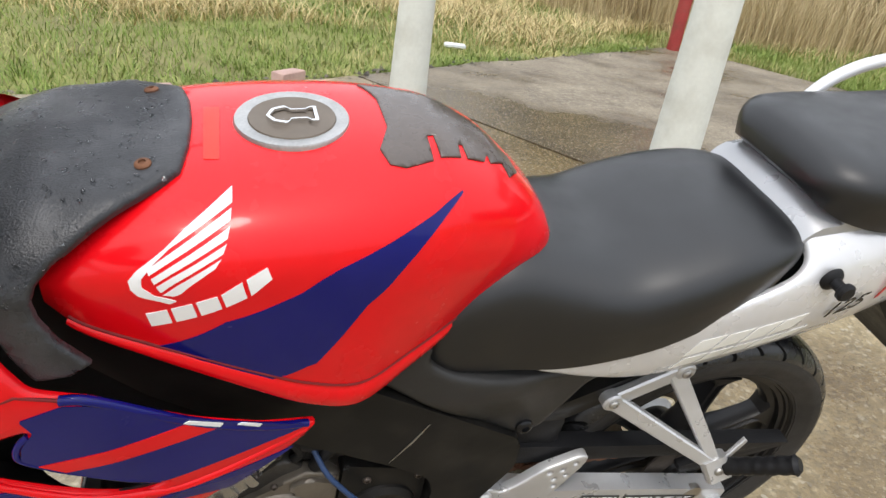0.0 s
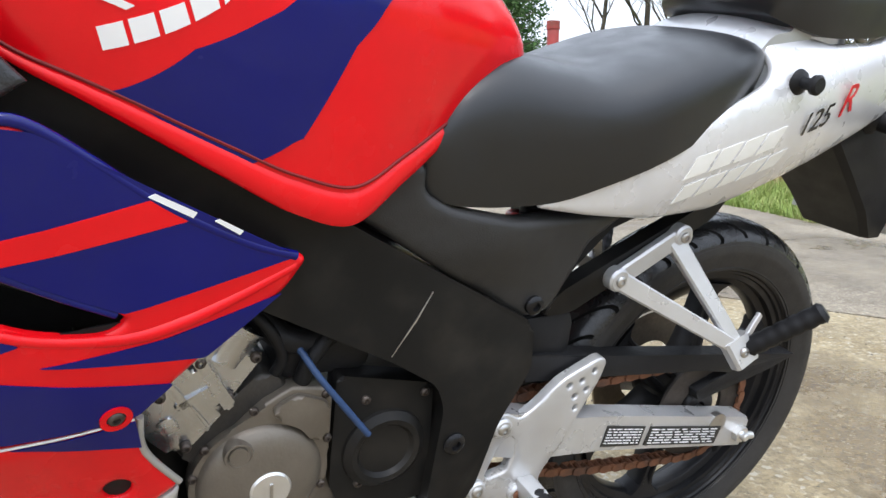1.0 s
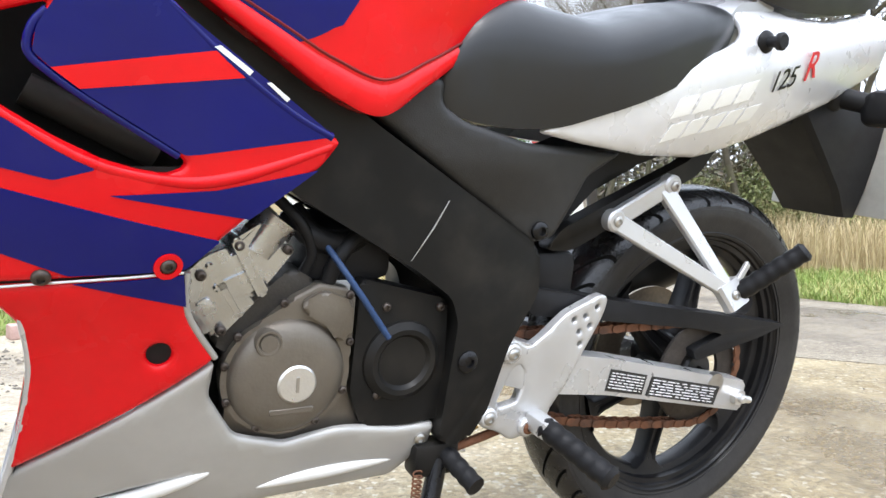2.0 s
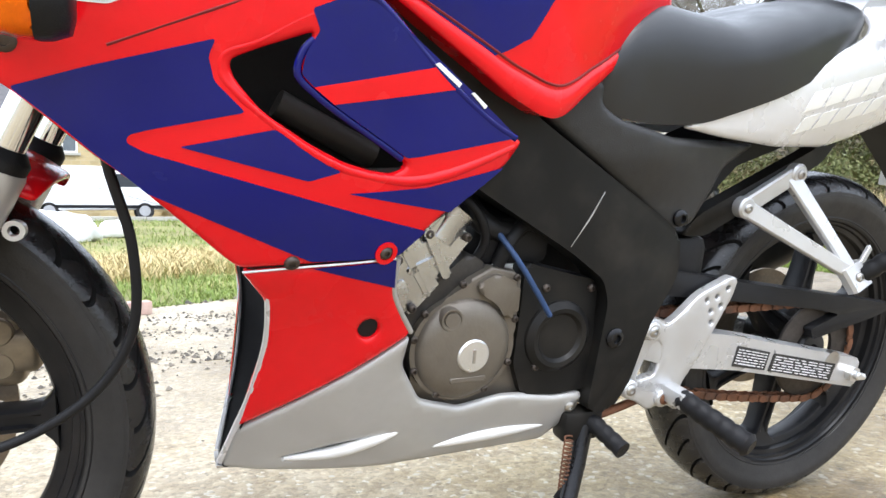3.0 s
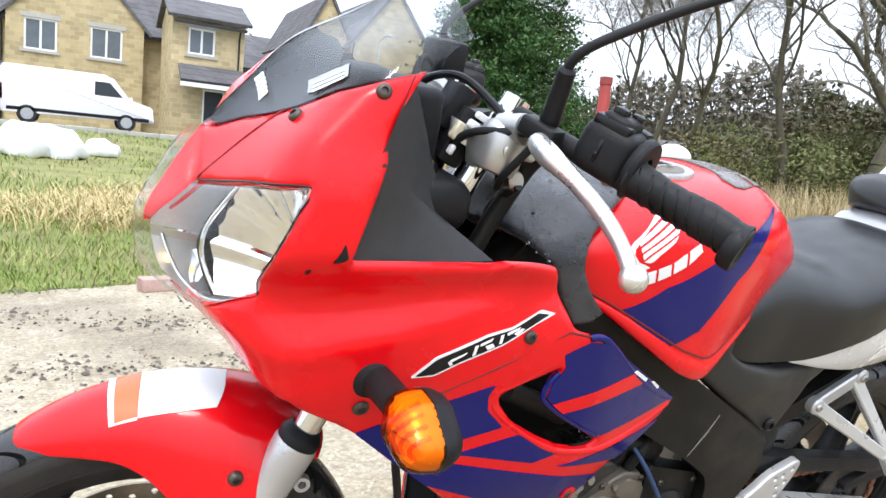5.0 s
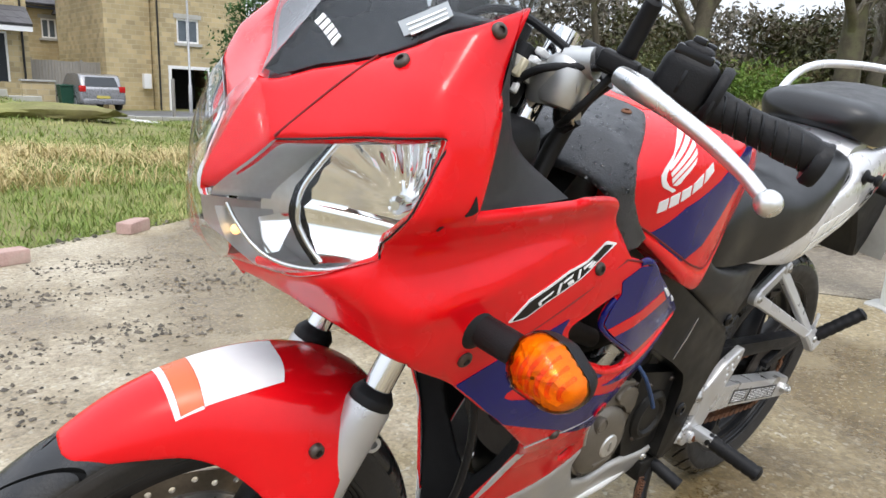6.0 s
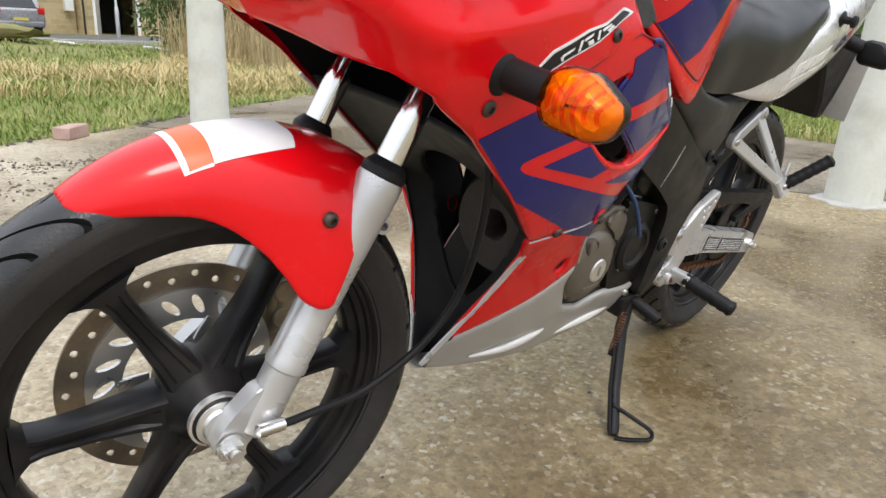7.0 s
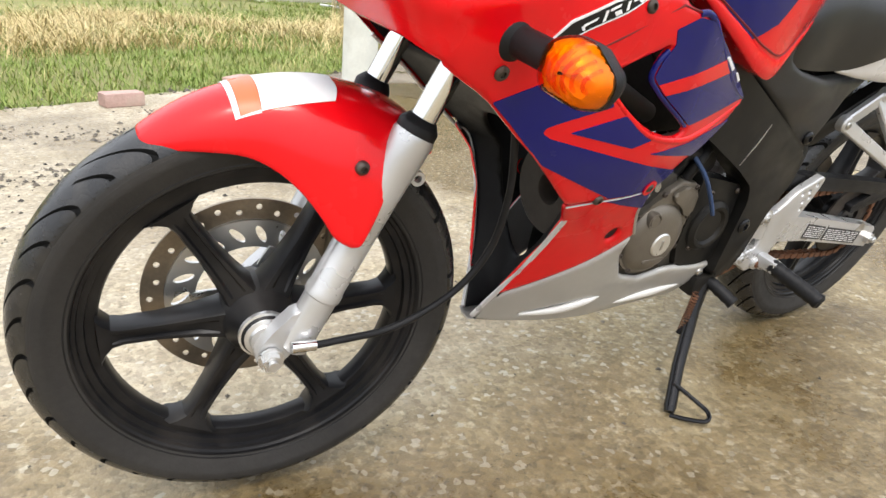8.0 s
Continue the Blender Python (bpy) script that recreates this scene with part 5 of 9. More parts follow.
def wheel(name, cx, cz, R, tw, rim_r, nspoke, phase, parent, fix, label):
    w = tw / 2
    c = Vector((cx, 0, cz))
    hub = bmesh.new()
    revolve(hub, [(0.010, -0.062), (0.027, -0.062), (0.031, -0.058), (0.033, -0.045), (0.045, -0.03), (0.050, -0.012), (0.050, 0.012), (0.045, 0.03), (0.038, 0.05), (0.034, 0.055), (0.010, 0.055)], (cx, 0, cz), "y", 40, True)
    hub_ob = part(name, fix(hub), RIMB, parent, label)
    part("tyre", fix(tyre_mesh(cx, cz, R, w, rim_r)), (RUBBER, TREAD, GROOVE_SHADE), hub_ob, "worn black road tyre", angle=28)
    rim = bmesh.new()
    lip, rw = rim_r + 0.011, w * 0.80
    front = [(lip, -rw - 0.001), (lip - 0.003, -rw - 0.002), (lip - 0.005, -rw + 0.002), (lip - 0.009, -rw + 0.003), (lip - 0.011, -rw + 0.0065), (lip - 0.015, -rw + 0.0075), (lip - 0.0165, -rw + 0.0125), (lip - 0.024, -rw + 0.014), (lip - 0.0255, -rw * 0.42), (rim_r - 0.025, -0.014), (rim_r - 0.028, -0.009)]
    revolve(rim, front + [(r, -y) for r, y in front[::-1]] + [(lip + 0.002, 0)], (cx, 0, cz), "y", 140, True)
    part("rim", fix(rim), RIMB, hub_ob)
    for k in range(nspoke):
        part("spoke", fix(spoke_mesh(c, radians(phase) + 2 * math.pi * k / nspoke, rim_r)), RIMB, hub_ob, angle=30)
    return hub_ob


def still(bm):
    return bm


FCX, FCZ = 0.012, 0.298
front_wheel = wheel("front_wheel", FCX, FCZ, 0.2830, 0.088, 0.216, 6, 2, bike, turned, "black six-spoke cast front wheel")
rear_wheel = wheel("rear_wheel", 1.320, 0.296, 0.294, 0.104, 0.216, 6, 22, bike, still, "black six-spoke cast rear wheel")

# --- brake disc with drilled ring and slotted carrier ---
DISCM = mat("worn_brake_disc", (0.30, 0.25, 0.19), 0.4, metal=0.8, var=0.25, scale=20, dirt=(0.12, 0.09, 0.06), dirt_amt=0.6, dirt_scale=14)
CARRIER = mat("disc_carrier", (0.58, 0.58, 0.57), 0.35, metal=0.8, var=0.1)


def ring_plate(bm, cx, cz, r0, r1, y0, y1, holes, n=240):
    """A flat ring pierced by round holes, given as (radius, angle, hole radius)."""
    outer = [(cx + r1 * math.cos(2 * math.pi * k / 96), cz + r1 * math.sin(2 * math.pi * k / 96)) for k in range(96)]
    hs = [[(cx + r0 * math.cos(2 * math.pi * k / 72), cz + r0 * math.sin(2 * math.pi * k / 72)) for k in range(72)]]
    for rr, a, hr, stretch in holes:
        ox, oz = cx + rr * math.cos(a), cz + rr * math.sin(a)
        ca, sa = math.cos(a + 0.6), math.sin(a + 0.6)
        hs.append([(ox + hr * (math.cos(t) * stretch * ca - math.sin(t) * sa), oz + hr * (math.cos(t) * stretch * sa + math.sin(t) * ca)) for t in [2 * math.pi * k / 10 for k in range(10)]])
    def flat(u, v):
        return np.stack([u, np.full_like(u, y0), v], -1), np.stack([0 * u, 0 * u - 1, 0 * u], -1)
    return sheet(outer, flat, 0.014, 0.0, y1 - y0, 0.0, hs)


holes = [(0.123 + 0.007 * (k % 2) * 1.0 - 0.0035, 2 * math.pi * k / 30, 0.0042, 1.0) for k in range(30)]
brake_disc = part("brake_disc", turned(ring_plate(None, FCX, FCZ, 0.108, 0.138, 0.052, 0.056, holes)), DISCM, front_wheel, "browned drilled brake disc", angle=30)
part("disc_carrier", turned(ring_plate(None, FCX, FCZ, 0.070, 0.109, 0.047, 0.052, [(0.089, 2 * math.pi * k / 18, 0.0055, 2.6) for k in range(18)])), CARRIER, brake_disc, "slotted silver disc carrier", angle=30)
for k in range(6):
    a = radians(2) + 2 * math.pi * k / 6
    bm = box(bmesh.new(), (0.040, 0.046, -0.010), (0.074, 0.051, 0.010), 0.001, 1)
    bmesh.ops.transform(bm, matrix=Matrix.Translation((FCX, 0, FCZ)) @ Matrix.Rotation(-a, 4, "Y"), verts=bm.verts)
    part("carrier_arm", turned(bm), CARRIER, brake_disc)
bm = bmesh.new()
revolve(bm, [(0.008, -0.070), (0.020, -0.070), (0.022, -0.066), (0.027, -0.064), (0.027, -0.060), (0.033, -0.058), (0.033, -0.052), (0.008, -0.050)], (FCX, 0, FCZ), "y", 28, True)
part("speedometer_drive", turned(bm), ALU, front_wheel, "zinc-grey speedometer drive")


# --- fork ---
def fork_pt(z, y, fwd=0.0):
    return Vector((0.046 + 0.4663 * (z - 0.30) - fwd * 0.906, y, z + fwd * 0.4226))


for sgn, nm in ((-1, "fork_leg"), (1, "fork_leg")):
    y = 0.078 * sgn
    bm = bmesh.new()
    zs = [0.288, 0.292, 0.31, 0.362, 0.364, 0.372, 0.375, 0.46, 0.52, 0.545, 0.568, 0.572, 0.574]
    rs = [0.015, 0.0200, 0.0215, 0.0215, 0.0238, 0.0238, 0.0224, 0.0232, 0.0245, 0.0258, 0.0262, 0.025, 0.019]
    tube(bm, [fork_pt(z, y) for z in zs], rs, 26)
    leg = part(nm, turned(bm), SILVP, bike, "silver painted fork leg with a chromed tube")
    bm = bmesh.new()
    tube(bm, [fork_pt(0.572, y), fork_pt(0.580, y), fork_pt(0.583, y), fork_pt(0.590, y)], [0.0245, 0.025, 0.023, 0.0175], 24)
    part("dust_seal", turned(bm), BLACKP, leg)
    part("fork_tube", turned(tube_bm([fork_pt(0.58, y), fork_pt(0.98, y)], 0.0158, 24)), CHROME, leg, "chromed fork tube")
    bm = bmesh.new()
    o = round_outline([(-0.012, 0.285), (0.004, 0.310), (0.044, 0.348), (0.052, 0.305), (0.022, 0.268), (0.003, 0.260), (-0.010, 0.268)], 0.016)
    prism(bm, [(x + 0.006, z + 0.008) for x, z in o], y - 0.011, y + 0.011, 0.003)
    part("axle_lug", turned(bm), SILVP, leg, angle=35)
axle = bmesh.new()
tube(axle, [(FCX, -0.104, FCZ - 0.012), (FCX, 0.114, FCZ - 0.012)], 0.008, 16)
disc(axle, (FCX, -0.091, FCZ - 0.012), 0.016, 0.004, n=24)
disc(axle, (FCX, -0.095, FCZ - 0.012), 0.0125, 0.009, n=6)
disc(axle, (FCX, -0.102, FCZ - 0.012), 0.0065, 0.007, n=12)
part("front_axle", turned(axle), ALU, front_wheel, "plated axle nut")
caliper = bmesh.new()
box(caliper, (0.115, 0.045, 0.318), (0.158, 0.092, 0.405), 0.012, 3)
box(caliper, (0.125, 0.04, 0.335), (0.175, 0.075, 0.385), 0.010, 3)
disc(caliper, (0.135, 0.045, 0.345), 0.016, 0.006, n=20, bevel=0.002)
disc(caliper, (0.135, 0.045, 0.383), 0.016, 0.006, n=20, bevel=0.002)
CALM = mat("brake_caliper_gold", (0.33, 0.27, 0.19), 0.45, metal=0.6, var=0.2, dirt=(0.1, 0.08, 0.06), dirt_amt=0.6, dirt_scale=25)
part("brake_caliper", turned(caliper), CALM, bike, "grimy gold-grey brake caliper", angle=35)
part("speedometer_cable", tube_bm(curve_pts([(0.028, -0.108, 0.318), (0.083, -0.108, 0.316), (0.159, -0.112, 0.322), (0.231, -0.120, 0.365), (0.270, -0.128, 0.43), (0.272, -0.138, 0.514), (0.252, -0.146, 0.60), (0.25, -0.12, 0.68)], 8), 0.0048, 10), BLACKP, bike, "black sheathed cable")
part("cable_ferrule", tube_bm([(0.020, -0.106, 0.319), (0.050, -0.108, 0.3175)], 0.0072, 14), CHROME, bike)

# --- front mudguard: an arched shell over the tyre ---
FA = [122, 119, 112, 104, 96, 90, 82, 74, 66, 60, 56, 50, 44, 36]
FRC = [0.281, 0.284, 0.291, 0.299, 0.306, 0.310, 0.315, 0.320, 0.325, 0.328, 0.329, 0.328, 0.324, 0.318]
FHW = [0.016, 0.026, 0.040, 0.051, 0.059, 0.067, 0.082, 0.093, 0.102, 0.107, 0.109, 0.105, 0.095, 0.085]
FSK = [0.006, 0.013, 0.030, 0.048, 0.064, 0.080, 0.106, 0.134, 0.157, 0.161, 0.158, 0.14, 0.12, 0.11]


def guard_surf(u, v):
    """u: degrees / 300 round the wheel; v: across, in metres of arc from the crest."""
    u, v = np.asarray(u, float), np.asarray(v, float)

    def at(u, v):
        a = -u * 300
        rc, hw, sk = (cr([-q for q in FA], T, -np.abs(a)) for T in (FRC, FHW, FSK))
        s = np.clip(np.abs(v) / 0.12, 0, 1)
        t = s * math.pi / 2
        y = np.sign(v) * hw * np.maximum(np.sin(t), 1e-9) ** (0.55 + 0.35 * np.clip((np.abs(a) - 72) / 26, 0, 1))
        r = rc - sk * (1 - np.cos(t))
        ar = np.radians(np.abs(a))
        return np.stack([FCX + r * np.cos(ar), y, FCZ + r * np.sin(ar)], -1)
    p, h = at(u, v), 1e-3
    n = np.cross(at(u + h, v) - at(u - h, v), at(u, v + h) - at(u, v - h))
    n /= np.maximum(np.linalg.norm(n, axis=-1, keepdims=True), 1e-12)
    out = p - np.array([FCX, 0, FCZ])
    n *= np.where((n * out).sum(-1, keepdims=True) < 0, -1, 1)
    return p, n


_half = [(-0.392, 0.05), (-0.389, 0.10), (-0.380, 0.12), (-0.1985, 0.12), (-0.187, 0.1185), (-0.203, 0.058), (-0.214, 0.052), (-0.212, 0.045), (-0.200, 0.043), (-0.186, 0.043), (-0.174, 0.040)]
GUARD = round_outline(_half + [(u, -v) for u, v in _half[::-1]], 0.004)
mudguard = part("front_mudguard", turned(sheet(GUARD, guard_surf, 0.008, 0, 0.003, 0.003)), RED, bike, "glossy red front mudguard", angle=60)
for lab, name, col, o in (("white patch on the mudguard", "sticker", WHITE, [(-0.3045, -0.0565), (-0.3045, 0.024), (-0.2475, 0.0115), (-0.2545, -0.0285)]),
                          ("", "sticker_band", mat("faded_orange", (0.62, 0.14, 0.045), 0.35, var=0.05), [(-0.3195, -0.0650), (-0.321, 0.028), (-0.3048, 0.024), (-0.3048, -0.0550)]),
                          ("", "sticker_edge", WHITE, [(-0.3235, -0.0698), (-0.326, 0.030), (-0.3213, 0.029), (-0.3198, -0.0652), (-0.3050, -0.0552), (-0.3048, -0.0590)])):
    part(name, turned(sheet(o, guard_surf, 0.006, 0.0012, 0.001, 0.0)), col, mudguard, lab, angle=60)
bolt(mudguard, STEER @ Vector((0.108, -0.0905, 0.536)), 0.0085, material=DARKBOLT, h=0.006)

part("fork_lug", turned(revolve(bmesh.new(), [(0.005, -0.005), (0.0095, -0.005), (0.0095, 0.005), (0.005, 0.005)], (0.184, -0.075, 0.514), "y", 20, True)), SILVP, bike)
# --- fuel tank: sections along the bike ---
TX = [0.435, 0.46, 0.50, 0.54, 0.60, 0.65, 0.70, 0.76, 0.82, 0.865, 0.905, 0.929]
TZT = [0.845, 0.868, 0.888, 0.90, 0.910, 0.915, 0.920, 0.922, 0.905, 0.875, 0.838, 0.80]
TW = [0.128, 0.138, 0.146, 0.150, 0.153, 0.152, 0.147, 0.132, 0.110, 0.090, 0.066, 0.035]
TZW = [0.822, 0.822, 0.826, 0.83, 0.83, 0.83, 0.826, 0.818, 0.812, 0.805, 0.797, 0.79]
TZB = [0.803, 0.780, 0.757, 0.733, 0.697, 0.668, 0.652, 0.686, 0.728, 0.757, 0.783, 0.787]
TWB = [0.124, 0.132, 0.137, 0.139, 0.140, 0.138, 0.132, 0.113, 0.090, 0.072, 0.053, 0.03]


def tank_surf(u, v):
    """u: along the bike; v: 0 at the crest, 1 at the widest line, 2 at the lower edge; negative v is the other side."""
    u, v = np.asarray(u, float), np.asarray(v, float)
    side = np.where(v < 0, 1.0, -1.0)
    a = np.abs(v)

    def at(u, a):
        zt, w, zw, zb, wb = (cr(TX, T, u) for T in (TZT, TW, TZW, TZB, TWB))
        t = np.clip(a, 0, 1) * math.pi / 2
        e = 2 / 2.5
        y = w * np.maximum(np.sin(t), 0) ** e
        z = zw + (zt - zw) * np.maximum(np.cos(t), 1e-9) ** e
        s = np.clip(a - 1, 0, 1)
        y = np.where(a > 1, w + (wb - w) * (0.35 * s + 0.65 * s * s), y)
        z = np.where(a > 1, zw + (zb - zw) * s, z)
        return np.stack([u, y, z], -1)
    p, h = at(u, a), 1e-3
    du, dv = at(u + h, a) - at(u - h, a), at(u, np.minimum(a + h, 2)) - at(u, np.maximum(a - h, 0))
    n = np.cross(dv, du)
    n /= np.maximum(np.linalg.norm(n, axis=-1, keepdims=True), 1e-12)
    n *= np.where((n[..., 1:2] * 1.0 + n[..., 2:3] * 0.3) < 0, -1, 1)
    flip = np.stack([np.ones_like(side), side, np.ones_like(side)], -1)
    return p * flip, n * flip


def tank_mesh():
    bm = bmesh.new()
    us = np.r_[np.linspace(0.435, 0.60, 22), np.linspace(0.608, 0.929, 46)]
    vs = np.r_[np.linspace(-2, -1, 12), np.linspace(-0.93, 0.93, 37), np.linspace(1, 2, 12)]
    rings = []
    for u in us:
        p, _ = tank_surf(np.full(len(vs), u), -vs)
        rings.append([Vector(q) for q in p])
    loft(bm, rings, True, True)
    return bm


# --- fairing surface: one curved skin, nose to tail ---
XC = 0.125


def fair_surf(u, z):
    """u is x along the side; below XC it runs round the nose to the centre line at XC - 0.25."""
    u, z = np.asarray(u, float), np.asarray(z, float)

    def half(x, z):
        f = cr([0.18, 0.22, 0.28, 0.41, 0.50, 0.57, 0.61, 0.66, 0.72, 0.745, 0.772, 0.79, 0.804, 0.82, 0.845, 0.90, 0.95, 1.0, 1.08],
               [0.055, 0.07, 0.09, 0.124, 0.149, 0.164, 0.170, 0.174, 0.185, 0.186, 0.180, 0.1725, 0.1725, 0.186, 0.200, 0.191, 0.172, 0.158, 0.12], z)
        b = cr([0.18, 0.22, 0.28, 0.41, 0.50, 0.57, 0.61, 0.70, 0.745, 0.768, 0.788, 0.802, 0.818, 0.834, 0.86, 1.08],
               [0.06, 0.075, 0.092, 0.126, 0.153, 0.170, 0.175, 0.183, 0.185, 0.181, 0.174, 0.1695, 0.172, 0.179, 0.16, 0.1], z)
        k = np.clip((x - 0.15) / 0.25, 0, 1)
        w = f + (b - f) * k
        w = w - np.clip(x - 0.47, 0, 1) ** 1.3 * 0.36 * np.clip((z - 0.30) / 0.2, 0, 1)
        ridge = np.interp(x, [0.126, 0.206, 0.274, 0.347], [0.747, 0.762, 0.779, 0.795])
        w = w + 0.0055 * np.exp(-((z - ridge) / 0.0125) ** 2) * np.clip((0.37 - x) / 0.06, 0, 1)
        low = np.clip((0.50 - z) / 0.28, 0, 1)
        w = w * (1 - low * np.clip((0.56 - x) / 0.2, 0, 1.0) ** 1.5 * 0.75)
        return w

    def at(u, z):
        xn = cr([0.66, 0.70, 0.74, 0.77, 0.81, 0.86, 0.91, 0.96, 1.0, 1.05, 1.1], [0.08, 0.055, 0.026, 0.002, -0.002, 0.018, 0.048, 0.088, 0.122, 0.20, 0.26], z)
        a = np.clip((u - (XC - 0.25)) / 0.25, 0, 1) * math.pi / 2
        e = 2 / 2.3
        w = half(np.maximum(u, XC), z)
        xa = np.maximum(XC, xn + 0.06 + 0.014 * np.clip((z - 0.94) / 0.05, 0, 1))
        x = np.where(u < XC, xa - (xa - xn) * np.maximum(np.cos(a), 0) ** e, u + (xa - XC) * np.clip(1 - (u - XC) / 0.12, 0, 1))
        y = np.where(u < XC, w * np.maximum(np.sin(a), 0) ** e, w)
        x = x + np.where(u < XC, 0.44 * y * (1 - y / np.maximum(w, 1e-6)), 0.0)
        return np.stack([x, -y, z], -1)
    p, h = at(u, z), 2e-3
    n = np.cross(at(u + h, z) - at(u - h, z), at(u, z + h) - at(u, z - h))
    n /= np.maximum(np.linalg.norm(n, axis=-1, keepdims=True), 1e-12)
    return p, n


def panel(name, outline, material, parent, label="", step=0.012, lift=0.0, thick=0.004, roll=0.006, holes=(), both=True, surf=fair_surf):
    ob = part(name, sheet(outline, surf, step, lift, thick, roll, holes), material, parent, label, angle=60)
    if both:
        part(name, sheet(outline, surf, step, lift, thick, roll, holes, True), material, parent, label, angle=60)
    return ob


def section_body(xs, zt, zb, w, wb, n=14, e=2.6):
    """A padded body: flat-topped cross sections along the bike."""
    rings = []
    for x in np.linspace(xs[0], xs[-1], 40):
        t, b, ww, bb = (float(cr(xs, T, x)) for T in (zt, zb, w, wb))
        row = []
        for k in range(n + 1):
            a = math.pi * (k / n) - math.pi / 2
            y, z = math.sin(a), math.cos(a)
            row.append((x, ww * math.copysign(abs(y) ** (2 / e), y), t - (t - b) * 0.55 * (1 - abs(z) ** (2 / e))))
        row += [(x, bb, b), (x, 0, b), (x, -bb, b)]
        rings.append(row)
    bm = bmesh.new()
    loft(bm, rings)
    return bm


TS = 0.14


def tank_skin(u, s):
    return tank_surf(u, np.asarray(s) / TS)


def on(pts):
    return [(u, v * TS) for u, v in pts]


GAPRED = mat("dark_red_gap", (0.16, 0.004, 0.005), 0.6)
tank = part("fuel_tank", tank_mesh(), RED, bike, "glossy red fuel tank with a blue flash")
for sgn in (1, -1):
    us = np.r_[np.linspace(0.452, 0.68, 40), np.linspace(0.684, 0.716, 12), np.linspace(0.722, 0.918, 34)]
    rings = []
    for v, out in ((1.80, -0.001), (1.815, -0.0016), (1.835, 0.0012), (1.86, 0.0034), (1.92, 0.0046), (1.98, 0.0044), (2.0, 0.0028), (2.0, -0.008)):
        p, n = tank_surf(us, np.full(len(us), v))
        rings.append([Vector((x, y * sgn, z)) for x, y, z in p + n * out])
    bm = bmesh.new()
    loft(bm, rings, False, False)
    part("tank_seam", bm, RED, tank, "rolled lower lip of the tank", angle=60)
    # Thin dark red tube draws the shaded line of the groove above the lip.
    p, n = tank_surf(us, np.full(len(us), 1.797))
    part("tank_groove_shade", tube_bm([Vector((x, y * sgn, z)) for x, y, z in p + n * 0.0002], 0.0016, 6), GAPRED, tank)
part("blue_flash", sheet(on([(0.5187, 1.79), (0.5738, 1.2925), (0.62, 1.08), (0.6649, 0.90), (0.714, 0.7485), (0.7526, 0.626), (0.7823, 0.500), (0.783, 0.515), (0.7779, 0.5525), (0.7395, 0.8164), (0.6949, 1.1258), (0.6549, 1.60), (0.647, 1.635), (0.604, 1.905)]), tank_skin, 0.008, 0.0008, 0.001), BLUE, tank, "dark blue flash", angle=60)
# winged badge: plain white feathers over five white blocks
for a, b, c, d in (((0.545, 0.585), (0.5805, 0.372), (0.58, 0.465), (0.519, 0.775)), ((0.515, 0.83), (0.5793, 0.495), (0.5783, 0.565), (0.5165, 0.875)), ((0.518, 0.90), (0.5778, 0.60), (0.5757, 0.67), (0.520, 0.94)),
                   ((0.5215, 0.96), (0.575, 0.70), (0.5722, 0.76), (0.5245, 0.995)), ((0.526, 1.015), (0.571, 0.79), (0.566, 0.85), (0.5345, 1.03))):
    part("badge_feather", sheet(on([a, b, c, d]), tank_skin, 0.006, 0.0008, 0.001), WHITE, tank, angle=60)
part("badge_wing", sheet(on(round_outline([(0.547, 0.595), (0.5196, 0.76), (0.5075, 0.83), (0.5010, 0.90), (0.5025, 0.965), (0.512, 1.04), (0.5303, 1.125), (0.536, 1.09), (0.520, 1.02), (0.5105, 0.955), (0.5105, 0.895), (0.520, 0.80)], 0.004)), tank_skin, 0.006, 0.0009, 0.001), WHITE, tank, angle=60)
for k in range(5):
    a, b = k / 5 + 0.012, (k + 1) / 5 - 0.022
    t0, t1, b0, b1 = (0.5103, 1.2825), (0.6082, 0.8448), (0.5138, 1.470), (0.6124, 0.917)
    lerp = lambda p, q, t: (p[0] + (q[0] - p[0]) * t, p[1] + (q[1] - p[1]) * t)
    part("badge_block", sheet(on([lerp(t0, t1, a), lerp(t0, t1, b), lerp(b0, b1, b), lerp(b0, b1, a)]), tank_skin, 0.006, 0.0008, 0.001), WHITE, tank, angle=60)
PADM = mat("tank_pad", (0.075, 0.058, 0.048), 0.3, coat=0.4, var=0.2, scale=30)
pad = [(0.7102, -0.26), (0.745, -0.215), (0.79, -0.165), (0.83, -0.05), (0.862, 0.05), (0.866, 0.16), (0.848, 0.30), (0.842, 0.20), (0.8238, 0.265), (0.822, 0.19), (0.815, 0.27), (0.795, 0.282), (0.793, 0.185), (0.788, 0.19), (0.787, 0.287), (0.765, 0.30), (0.7635, 0.15), (0.757, 0.155), (0.757, 0.318), (0.7298, 0.3488), (0.7147, 0.321), (0.7084, 0.2262), (0.7214, 0.0862), (0.7216, -0.0859)]
part("tank_pad", sheet(on(pad), tank_skin, 0.008, 0.0022, 0.002, 0.001), PADM, tank, "dark smoked tank pad", angle=60)
part("warning_label", sheet(on([(0.5586, -0.0766), (0.5727, -0.0644), (0.571, 0.2154), (0.5583, 0.206)]), tank_skin, 0.006, 0.0006, 0.001), mat("orange_label", (0.72, 0.03, 0.015), 0.35), tank, angle=60)
